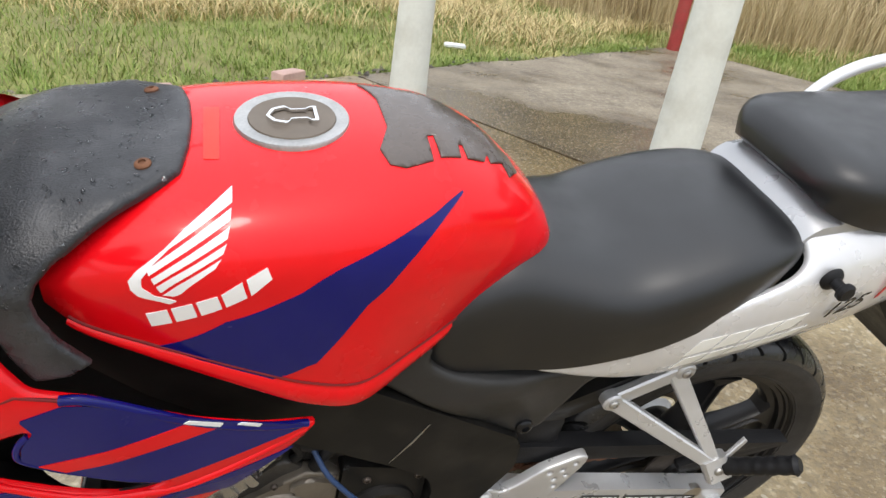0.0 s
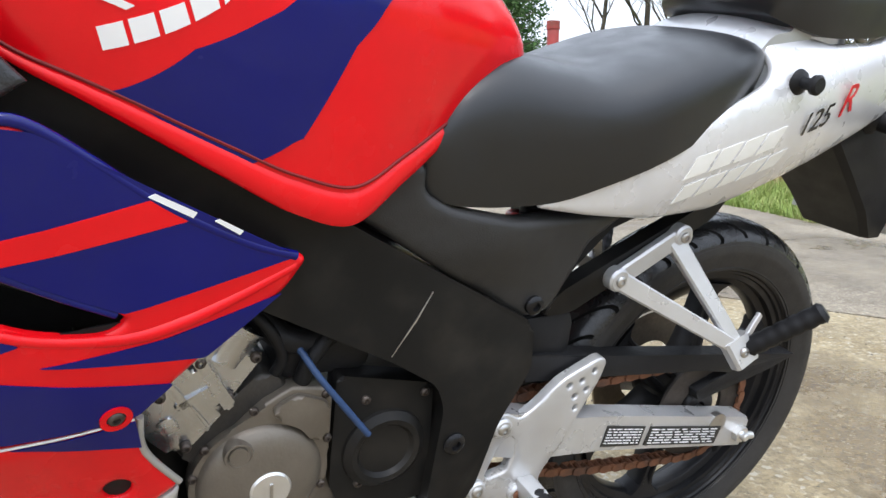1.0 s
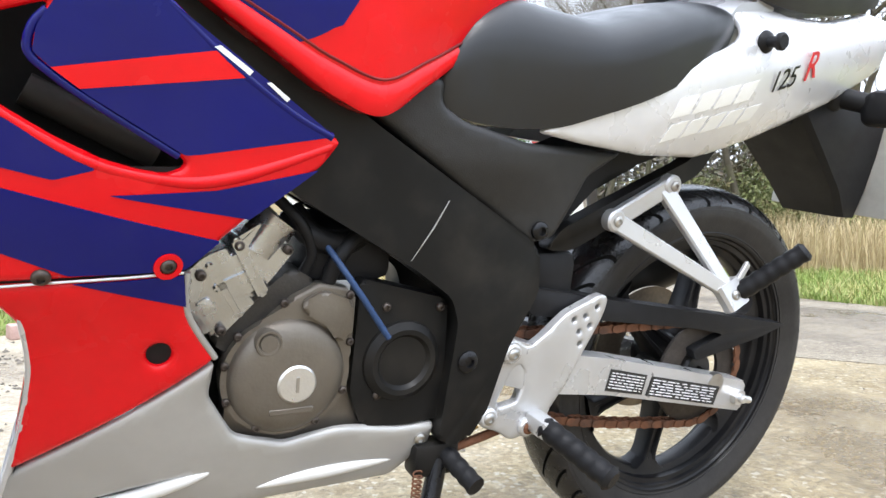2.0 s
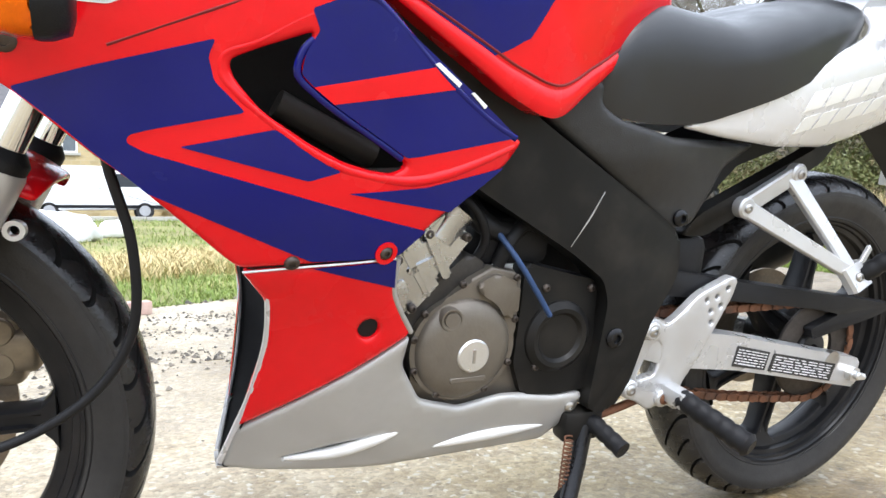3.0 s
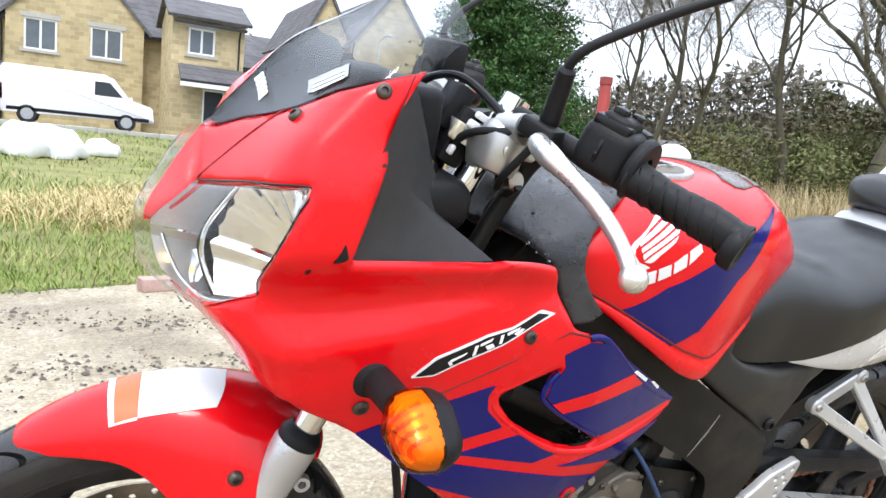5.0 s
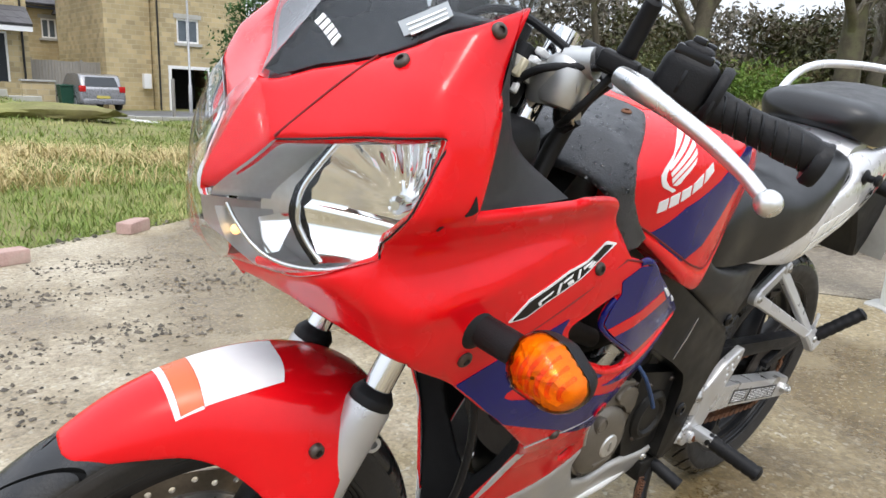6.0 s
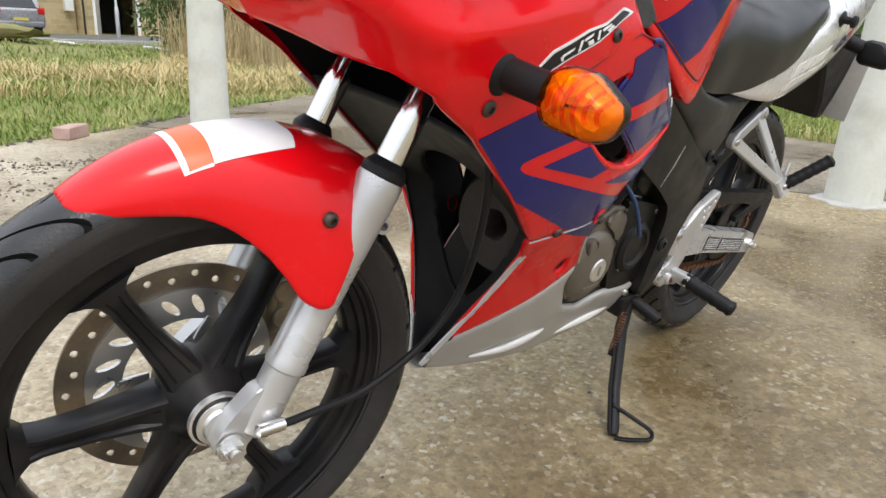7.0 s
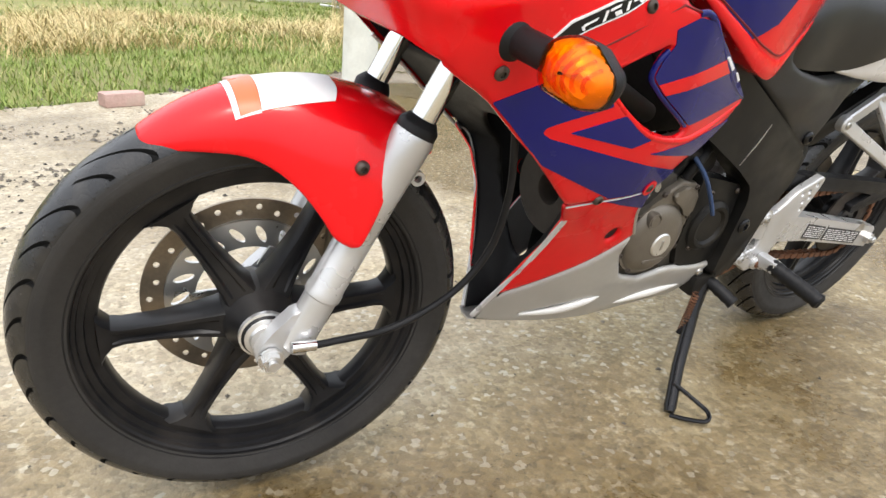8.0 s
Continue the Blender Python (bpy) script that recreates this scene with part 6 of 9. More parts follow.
# filler cap
CAPM = Matrix.Translation((0.637, -0.007, 0.9110)) @ Matrix.Rotation(radians(-5), 4, "Y")
def cap_part(name, bm, m, label=""):
    bmesh.ops.transform(bm, matrix=CAPM, verts=bm.verts)
    return part(name, bm, m, filler, label)
bm = revolve(bmesh.new(), [(0.0001, -0.02), (0.053, -0.02), (0.0535, 0.002), (0.052, 0.0045), (0.042, 0.0048), (0.040, 0.0035), (0.0001, 0.0035)], (0, 0, 0), "z", 48)
bmesh.ops.transform(bm, matrix=CAPM, verts=bm.verts)
filler = part("filler_cap", bm, mat("worn_cap_rim", (0.42, 0.42, 0.41), 0.4, metal=0.8, var=0.25, scale=40), tank, "round filler cap with a dull silver rim")
cap_part("cap_plate", revolve(bmesh.new(), [(0.0001, 0.0050), (0.0395, 0.0050), (0.0405, 0.0034)], (0, 0, 0), "z", 40), mat("cap_bronze", (0.16, 0.13, 0.10), 0.4, metal=0.6, var=0.15))
bm = bmesh.new()
o = round_outline([(-0.024, -0.002), (-0.018, -0.013), (-0.006, -0.018), (-0.001, -0.010), (0.016, -0.010), (0.016, -0.015), (0.023, -0.015), (0.023, 0.013), (0.016, 0.013), (0.016, 0.009), (-0.001, 0.009), (-0.006, 0.016), (-0.018, 0.011)], 0.002)
vs0 = [bm.verts.new((x, y, 0.005)) for x, y in o]
vs1 = [bm.verts.new((x, y, 0.0085)) for x, y in o]
vs2 = [bm.verts.new((x * 0.86, y * 0.8, 0.0085)) for x, y in o]
vs3 = [bm.verts.new((x * 0.86, y * 0.8, 0.006)) for x, y in o]
for a, b in ((vs0, vs1), (vs1, vs2), (vs2, vs3)):
    for i in range(len(o)):
        j = (i + 1) % len(o)
        bm.faces.new((a[i], a[j], b[j], b[i]))
cap_part("lock_flap", bm, CHROME)

# --- black cover over the front of the tank ---
CX_ = [0.33, 0.36, 0.40, 0.44, 0.48, 0.52, 0.56]


def cover_skin(u, s):
    u, v = np.asarray(u, float), np.asarray(s, float) / TS
    a, side = np.abs(v), np.where(v < 0, 1.0, -1.0)

    def at(u, a):
        zt = cr(CX_, [0.815, 0.855, 0.885, 0.902, 0.905, 0.903, 0.906], u)
        w = cr(CX_, [0.125, 0.142, 0.152, 0.158, 0.158, 0.157, 0.156], u)
        t = np.clip(a, 0, 1) * math.pi / 2
        e = 2 / (1.8 + 0.7 * np.clip((u - 0.455) / 0.07, 0, 1))
        k = np.clip(a - 1, 0, 1)
        y = np.where(a > 1, w + 0.010 * k, w * np.maximum(np.sin(t), 0) ** e)
        z = np.where(a > 1, 0.826 - 0.068 * k, 0.826 + (zt - 0.826) * np.maximum(np.cos(t), 1e-9) ** e)
        dish = 0.007 * np.exp(-((u - 0.465) / 0.05) ** 4) * np.exp(-(a / 0.36) ** 6)
        return np.stack([u, y, z - dish], -1)
    p, h = at(u, a), 1e-3
    n = np.cross(at(u, a + h) - at(u, np.maximum(a - h, 0)), at(u + h, a) - at(u - h, a))
    n /= np.maximum(np.linalg.norm(n, axis=-1, keepdims=True), 1e-12)
    n *= np.where((n[..., 1:2] + n[..., 2:3] * 0.5) < 0, -1, 1)
    flip = np.stack([np.ones_like(side), side, np.ones_like(side)], -1)
    return p * flip, n * flip


halfc = [(0.5485, 0.0), (0.5465, 0.12), (0.5396, 0.265), (0.520, 0.35), (0.5066, 0.42), (0.475, 0.58), (0.4486, 0.72), (0.437, 0.83), (0.4335, 0.95), (0.4365, 1.15), (0.448, 1.45), (0.470, 1.80), (0.455, 1.95), (0.428, 2.0), (0.412, 1.65), (0.400, 1.15), (0.385, 0.9), (0.362, 0.55), (0.345, 0.25)]
COVM = mat("weathered_black_plastic", (0.025, 0.026, 0.029), 0.31, var=0.35, scale=18, bump=0.35, bscale=500, dirt=(0.11, 0.11, 0.115), dirt_amt=0.35, dirt_scale=22)
cover = part("tank_cover", sheet(on(halfc + [(u, -v) for u, v in halfc[:0:-1]]), cover_skin, 0.008, 0.003, 0.005, 0.005), COVM, bike, "weathered black plastic cover over the tank front", angle=60)
for v in (0.235, -0.235):
    p, n = cover_skin(np.array([0.512]), np.array([v * TS]))
    bolt(cover, p[0] + n[0] * 0.003, 0.007, n[0], RUST, 0.003)
drops = bmesh.new()
rng = random.Random(4)
for _ in range(480):
    u, v = rng.uniform(0.37, 0.53), rng.uniform(-0.2, 1.6)
    if v > 0.35 and u > 0.545 - 0.13 * v or v > 1 and u > 0.435:
        continue
    p, n = cover_skin(np.array([u]), np.array([v * TS]))
    r = 0.0007 + 0.0018 * rng.random() ** 2
    g = bmesh.ops.create_icosphere(drops, subdivisions=1, radius=r)["verts"]
    for q in g:
        q.co = q.co + Vector(p[0] + n[0] * 0.0032)
ob = part("water_drops", drops, mat("water_drop", (0.9, 0.92, 0.94), 0.05, trans=1.0, ior=1.33, var=0.0), cover)
ob["kind"] = "stuff"


# --- fairing panels ---
VENT = round_outline([(0.420, 0.713), (0.372, 0.694), (0.347, 0.682), (0.352, 0.6676), (0.3767, 0.6404), (0.4222, 0.613), (0.4551, 0.5975), (0.4764, 0.592), (0.504, 0.588), (0.520, 0.596), (0.5155, 0.6026), (0.4836, 0.6216), (0.4431, 0.6457), (0.423, 0.6594), (0.406, 0.6747), (0.409, 0.694)], 0.008)
LENS_EDGE = [(-0.1176, 0.809), (-0.1026, 0.8395), (-0.091, 0.8652), (-0.0079, 0.8893), (0.0997, 0.9014), (0.0891, 0.8788), (0.0733, 0.8444), (0.0705, 0.8143), (0.0728, 0.7954), (0.0263, 0.7824), (-0.0616, 0.7505), (-0.105, 0.7405)]
MID = ([(-0.14, 0.806)] + LENS_EDGE + [(-0.14, 0.738), (-0.14, 0.716), (-0.118, 0.7145), (-0.0638, 0.7042), (0.0163, 0.7053), (0.1147, 0.692), (0.15, 0.664), (0.182, 0.646), (0.27, 0.578), (0.32, 0.532), (0.362, 0.492), (0.522, 0.5), (0.575, 0.547),
       (0.648, 0.598), (0.668, 0.624), (0.61, 0.648), (0.547, 0.688), (0.473, 0.745), (0.425, 0.76), (0.398, 0.8), (0.392, 0.822), (0.32, 0.838), (0.306, 0.83), (0.15, 0.834),
       (0.156, 0.857), (0.181, 0.928), (0.150, 1.0065), (0.0985, 0.9945), (0.0225, 0.9754), (-0.0412, 0.9477), (-0.0954, 0.9272), (-0.12, 0.909), (-0.14, 0.908)])
MID = round_outline(MID, [0.0] + [0.008] * (len(MID) - 2) + [0.0])
fairing = panel("upper_fairing", MID, RED, bike, "red upper fairing with blue graphics", holes=[VENT], step=0.011)


def decal(name, pts, material, lift=0.0009, label="", r=0.003, both=True, step=0.009, owner=None):
    o = round_outline(pts, r) if r else pts
    ob = part(name, sheet(o, fair_surf, step, lift, 0.001), material, owner or fairing, label, angle=60)
    return ob


decal("blue_graphic", [(0.181, 0.649), (0.3368, 0.6985), (0.331, 0.684), (0.336, 0.6645), (0.3620, 0.6400), (0.2873, 0.6218), (0.2704, 0.6168), (0.268, 0.6104), (0.2828, 0.6025), (0.4581, 0.5537), (0.552, 0.528), (0.524, 0.503), (0.518, 0.5015),
                       (0.43, 0.5), (0.3905, 0.5181), (0.2839, 0.5675), (0.266, 0.5835), (0.2212, 0.6195)], BLUE, label="dark blue graphic", r=0.004)
decal("blue_graphic", [(0.3092, 0.6083), (0.388, 0.6270), (0.418, 0.6075), (0.450, 0.5905), (0.4200, 0.5810)], BLUE)
decal("blue_graphic", [(0.4589, 0.5698), (0.545, 0.5755), (0.643, 0.5955), (0.577, 0.5480)], BLUE)
decal("blue_graphic", [(0.415, 0.731), (0.4478, 0.7455), (0.473, 0.7425), (0.6572, 0.6284), (0.530, 0.6065), (0.5165, 0.6050), (0.4846, 0.6236), (0.4441, 0.6477), (0.4245, 0.6612), (0.4080, 0.6757), (0.411, 0.694), (0.4225, 0.7135)], BLUE, label="dark blue scoop panel")
decal("red_stripe", [(0.4195, 0.6655), (0.5396, 0.6931), (0.569, 0.6747), (0.4385, 0.6518)], RED, 0.0016, r=0)
_sp, _sn = fair_surf(*np.array([(0.446, 0.7495), (0.473, 0.7445), (0.547, 0.6872), (0.61, 0.6475), (0.655, 0.6275)]).T)
part("scoop_edge", tube_bm(curve_pts([Vector(p - n * 0.0026) for p, n in zip(_sp, _sn)], 6), 0.0046, 10), BLUE, fairing, "glossy rolled blue edge of the scoop")
_sp, _sn = fair_surf(*np.array([(0.418, 0.706), (0.4085, 0.694), (0.4055, 0.6747), (0.4225, 0.659), (0.4426, 0.6453), (0.4831, 0.6212), (0.512, 0.604)]).T)
part("scoop_lip", tube_bm(curve_pts([Vector(p - n * 0.0030) for p, n in zip(_sp, _sn)], 6), 0.0036, 10), BLUE, fairing, "rounded blue edge of the scoop")
# White strips paint the sky's glint on the scoop's top edge.
decal("edge_glint", [(0.536, 0.6955), (0.541, 0.6975), (0.570, 0.680), (0.567, 0.676)], WHITE, 0.0022, r=0)
decal("edge_glint", [(0.583, 0.6715), (0.587, 0.6725), (0.606, 0.660), (0.603, 0.657)], WHITE, 0.0022, r=0)
# the black and white model flash, kept as plain shapes
decal("flash_border", [(0.2327, 0.7150), (0.2567, 0.7376), (0.3109, 0.7591), (0.3412, 0.766), (0.3756, 0.7825), (0.3945, 0.7785), (0.3701, 0.768), (0.3312, 0.7468), (0.2836, 0.7280), (0.2582, 0.7155)], WHITE, label="white edge of the model flash")
decal("flash", [(0.2375, 0.7165), (0.2585, 0.7350), (0.3115, 0.7565), (0.3412, 0.7635), (0.372, 0.7790), (0.386, 0.7775), (0.3685, 0.7690), (0.3305, 0.7490), (0.283, 0.7303), (0.2582, 0.7180)], BLACKG, 0.0015)
for q in ([(0.272, 0.7335), (0.290, 0.7415), (0.288, 0.7385), (0.274, 0.7315)], [(0.270, 0.7315), (0.2735, 0.7325), (0.2765, 0.7285), (0.273, 0.7275)], [(0.298, 0.7480), (0.3015, 0.7490), (0.3000, 0.7385), (0.2965, 0.7370)], [(0.304, 0.7500), (0.318, 0.7555), (0.316, 0.7525), (0.304, 0.7475)],
          [(0.310, 0.7470), (0.318, 0.7500), (0.321, 0.7465), (0.313, 0.7435)], [(0.327, 0.7580), (0.3305, 0.7590), (0.3290, 0.7500), (0.3255, 0.7490)], [(0.334, 0.7600), (0.350, 0.7660), (0.348, 0.7630), (0.335, 0.7575)], [(0.342, 0.7590), (0.352, 0.7645), (0.3555, 0.7635), (0.346, 0.7575)]):
    decal("flash_stroke", q, WHITE, 0.0020, r=0, step=0.006)
# raised lip round the vent
lipp, lipn = fair_surf(*np.array([(0.436, 0.726), (0.415, 0.7255), (0.372, 0.700), (0.346, 0.689), (0.341, 0.678), (0.346, 0.663), (0.388, 0.629), (0.450, 0.594), (0.515, 0.582), (0.56, 0.587), (0.61, 0.602), (0.655, 0.6185)]).T)
rr = np.interp(np.arange(12), [0, 2, 6, 9, 11], [0.003, 0.0034, 0.0040, 0.0066, 0.0044])
lip_pts = curve_pts([Vector(p - n * 0.003) for p, n in zip(lipp, lipn)], 5)
part("vent_lip", tube_bm(lip_pts, list(np.interp(np.linspace(0, 11, len(lip_pts)), np.arange(12), rr)), 12), RED, fairing, "rounded red lip of the side vent")
seam_p, seam_n = fair_surf(*np.array([(0.2563, 0.6854), (0.334, 0.7203), (0.416, 0.7575), (0.446, 0.7515)]).T)
part("panel_gap", tube_bm([Vector(p - n * 0.0006) for p, n in zip(seam_p, seam_n)], 0.0016, 6), GAPRED, fairing)
gp, gn = fair_surf(*np.array([(-0.0406, 0.9469), (-0.0645, 0.9178), (-0.0923, 0.8669)]).T)
part("panel_gap", tube_bm(curve_pts([Vector(p - n * 0.0004) for p, n in zip(gp, gn)], 6), 0.0015, 6), GAPRED, fairing)
for u, z, r in ((0.364, 0.7545, 0.0075), (0.188, 0.682, 0.0085), (0.1106, 0.9824, 0.0070), (-0.0067, 0.9473, 0.0070), (0.411, 0.4995, 0.0075), (0.507, 0.5065, 0.007)):
    p, n = fair_surf(np.array([u]), np.array([z]))
    bolt(fairing, p[0] + n[0] * 0.0005, r, n[0], DARKBOLT, 0.004)
p, n = fair_surf(np.array([0.507]), np.array([0.5065]))
bm = revolve(bmesh.new(), [(0.0075, 0.0), (0.0125, 0.0), (0.0125, 0.0018), (0.0075, 0.0018)], (0, 0, 0), "y", 24, True)
bmesh.ops.transform(bm, matrix=Matrix.Translation(p[0] + n[0] * 0.001) @ Vector(n[0]).to_track_quat("Y", "Z").to_matrix().to_4x4(), verts=bm.verts)
part("red_washer", bm, RED, fairing)
decal("scuff", [(0.1418, 0.8580), (0.1390, 0.850), (0.1330, 0.840), (0.1410, 0.8410), (0.1465, 0.8440)], BLACKP, 0.0007, "black scuff through the paint", r=0.002)
decal("scuff", [(0.114, 0.8315), (0.118, 0.832), (0.117, 0.8265), (0.1135, 0.827)], BLACKP, 0.0007, r=0.001)
jp, jn = fair_surf(*np.array([(0.366, 0.4892), (0.42, 0.4935), (0.47, 0.4965), (0.521, 0.4985)]).T)
part("panel_joint", tube_bm(curve_pts([Vector(p - n * 0.0004) for p, n in zip(jp, jn)], 5), 0.0013, 8), SILVER, fairing, "pale joint strip between the panels")
LOWRED = round_outline([(0.365, 0.487), (0.522, 0.4965), (0.527, 0.455), (0.558, 0.402), (0.376, 0.274), (0.398, 0.40), (0.392, 0.45)], 0.008)
HOLE = [(0.505 + 0.0115 * math.cos(t), 0.4115 + 0.0125 * math.sin(t)) for t in np.linspace(0, 2 * math.pi, 20)[:-1]]
lower = panel("lower_fairing", LOWRED, RED, bike, "red lower fairing panel", holes=[HOLE], step=0.011)
decal("blue_graphic", [(0.4335, 0.4920), (0.5215, 0.4965), (0.5255, 0.4640)], BLUE, owner=lower, r=0)
BELLY = round_outline([(0.376, 0.271), (0.558, 0.399), (0.553, 0.36), (0.582, 0.309), (0.637, 0.289), (0.701, 0.301), (0.776, 0.288), (0.826, 0.288), (0.822, 0.256), (0.778, 0.216), (0.553, 0.213), (0.40, 0.211), (0.362, 0.214)], 0.008)
SLOT = round_outline([(0.428, 0.2300), (0.485, 0.2500), (0.525, 0.2600), (0.55, 0.262), (0.500, 0.2420)], 0.004)
belly = panel("belly_pan", BELLY, GREYSILVER, bike, "grey silver belly pan with scuffed slots", holes=[SLOT], step=0.011)
SCUFF = mat("pale_scuffed_silver", (0.72, 0.71, 0.68), 0.4, metal=0.2, var=0.08)
bp_, bn_ = fair_surf(*np.array([(0.432, 0.2305), (0.485, 0.240), (0.53, 0.256), (0.56, 0.266)]).T)
part("slot_lip", tube_bm(curve_pts([Vector(p - n * 0.001) for p, n in zip(bp_, bn_)], 5), [0.002 + 0.006 * math.sin(math.pi * k / 15) for k in range(16)], 10), SCUFF, belly)
bp_, bn_ = fair_surf(*np.array([(0.612, 0.234), (0.66, 0.240), (0.72, 0.243), (0.775, 0.243)]).T)
part("scuffed_rib", tube_bm(curve_pts([Vector(p - n * 0.002) for p, n in zip(bp_, bn_)], 5), [0.002 + 0.007 * math.sin(math.pi * k / 15) for k in range(16)], 10), SCUFF, belly)
p, n = fair_surf(np.array([0.808]), np.array([0.270]))
bolt(belly, p[0] + n[0] * 0.001, 0.008, n[0], STEEL, 0.004)
bm = bmesh.new()
loft(bm, [[Vector((x, -w, z)), Vector((x, -w * 0.5, z - 0.008)), Vector((x, w * 0.5, z - 0.008)), Vector((x, w, z)), Vector((x, w * 0.5, z - 0.004)), Vector((x, -w * 0.5, z - 0.004))] for x, z, w in ((0.36, 0.216, 0.018), (0.45, 0.213, 0.045), (0.55, 0.213, 0.060), (0.66, 0.214, 0.062), (0.78, 0.217, 0.055))])
part("belly_floor", bm, GREYSILVER, belly)
EDGE = [(0.215, 0.618), (0.27, 0.577), (0.32, 0.531), (0.364, 0.490), (0.392, 0.47), (0.398, 0.42), (0.397, 0.38), (0.388, 0.32), (0.376, 0.272), (0.362, 0.22)]
for sgn in (-1, 1):
    q, n_ = fair_surf(*np.array(EDGE if sgn > 0 else EDGE[4:]).T)
    part("silver_edging", tube_bm(curve_pts([Vector((x + 0.0015, (y + 0.0050) * -sgn, z)) for x, y, z in q], 5), 0.0042 if sgn < 0 else 0.0030, 10), SILVER, belly, "silver edge strip of the lower fairing")
q, n_ = fair_surf(*np.array([(0.524, 0.498), (0.527, 0.455), (0.556, 0.404)]).T)
part("rear_edging", tube_bm(curve_pts([Vector((x + 0.001, y + 0.0035, z)) for x, y, z in q], 6), 0.0034, 10), GREYSILVER, lower, "silver edge beside the engine")


# --- headlight ---
LENS = [(-0.14, 0.806)] + LENS_EDGE + [(-0.14, 0.738)]
COVER = [(-0.14, 0.915), (-0.118, 0.905), (-0.098, 0.880)] + LENS_EDGE[2:] + [(-0.14, 0.733)]
GLASS = thin_glass("clear_lens", (0.94, 0.95, 0.95), 0.02, 1.35)


def cavity(depth):
    """The nose skin pushed into the headlight by depth(u, z) metres, backwards and towards the middle."""
    def skin(u, z):
        def at(u, z):
            p, _ = fair_surf(u, z)
            d = depth(u, z)
            return p + np.stack([0.85 * d, 0.55 * d * np.clip(-p[..., 1] / 0.10, 0, 1), -0.18 * d], -1)
        u, z = np.asarray(u, float), np.asarray(z, float)
        h = 1e-3
        n = np.cross(at(u + h, z) - at(u - h, z), at(u, z + h) - at(u, z - h))
        return at(u, z), n / np.maximum(np.linalg.norm(n, axis=-1, keepdims=True), 1e-12)
    return skin


def bowl_depth(u, z):
    """A reflector bowl with fluted facets in its upper half and a stepped floor."""
    a, b = (u - 0.034) / 0.092, (z - 0.838) / 0.068
    r2 = a * a + b * b
    q = np.arctan2(b, a)
    flute = np.abs(np.sin(9 * q)) * 0.0035 * np.clip(r2 * 2.0, 0, 1) * np.clip((z - 0.842) / 0.012, 0, 1)
    floor = 0.006 * np.clip((0.826 - z) / 0.004, 0, 1)
    return 0.010 + 0.050 * np.clip(1 - r2, 0, 1) - flute - floor


def cover_shell(u, z):
    """A clear cover that stands off the nose."""
    p, n = fair_surf(u, z)
    off = 0.010 * np.exp(-((np.asarray(u) + 0.125) / 0.10) ** 2)
    return p + np.stack([-off, 0 * off, 0 * off], -1), n


REFL = mat("headlight_reflector", (0.95, 0.95, 0.95), 0.05, metal=1.0, var=0.02)
HOUSE = mat("headlight_housing", (0.70, 0.71, 0.72), 0.38, metal=0.6, var=0.12, scale=25)
back_skin = cavity(lambda u, z: 0.070 * np.clip((0.112 - u) / 0.06, 0.3, 1.0))
headlight = part("headlight", sheet(LENS, back_skin, 0.010, 0.0, 0.002), HOUSE, bike, "wide clear headlight with chrome reflectors", angle=60)
part("housing", sheet(LENS, back_skin, 0.010, 0.0, 0.002, mirror=True), HOUSE, headlight, angle=60)
DIVIDE = [(-0.0476, 0.8742), (-0.0555, 0.8560), (-0.0589, 0.8356), (-0.0517, 0.8175), (-0.0334, 0.7916), (-0.0166, 0.7740)]
DIVIDE_IN = [(-0.0400, 0.8765), (-0.0480, 0.8570), (-0.0515, 0.8382), (-0.0430, 0.8205), (-0.0235, 0.7952), (-0.0060, 0.7792)]
BOWL = DIVIDE_IN + [(0.0423, 0.7860), (0.0728, 0.7960), (0.0705, 0.8143), (0.0733, 0.8444), (0.0891, 0.8788), (0.0985, 0.9005), (0.03, 0.8925)]
FACET = [(-0.1035, 0.7906), (-0.0850, 0.8000), (-0.0663, 0.8060), (-0.0640, 0.7900), (-0.0690, 0.7690), (-0.0830, 0.7620)]
SILL = [(-0.1120, 0.8000), (-0.1035, 0.7850), (-0.0900, 0.7690), (-0.0706, 0.7600), (-0.0200, 0.7695), (0.0423, 0.7860), (0.0690, 0.7945)]
_rim = np.array(dense(round_outline(LENS_EDGE, 0.004), 0.01))
shelf = cavity(lambda u, z: 0.010 + 0 * u)
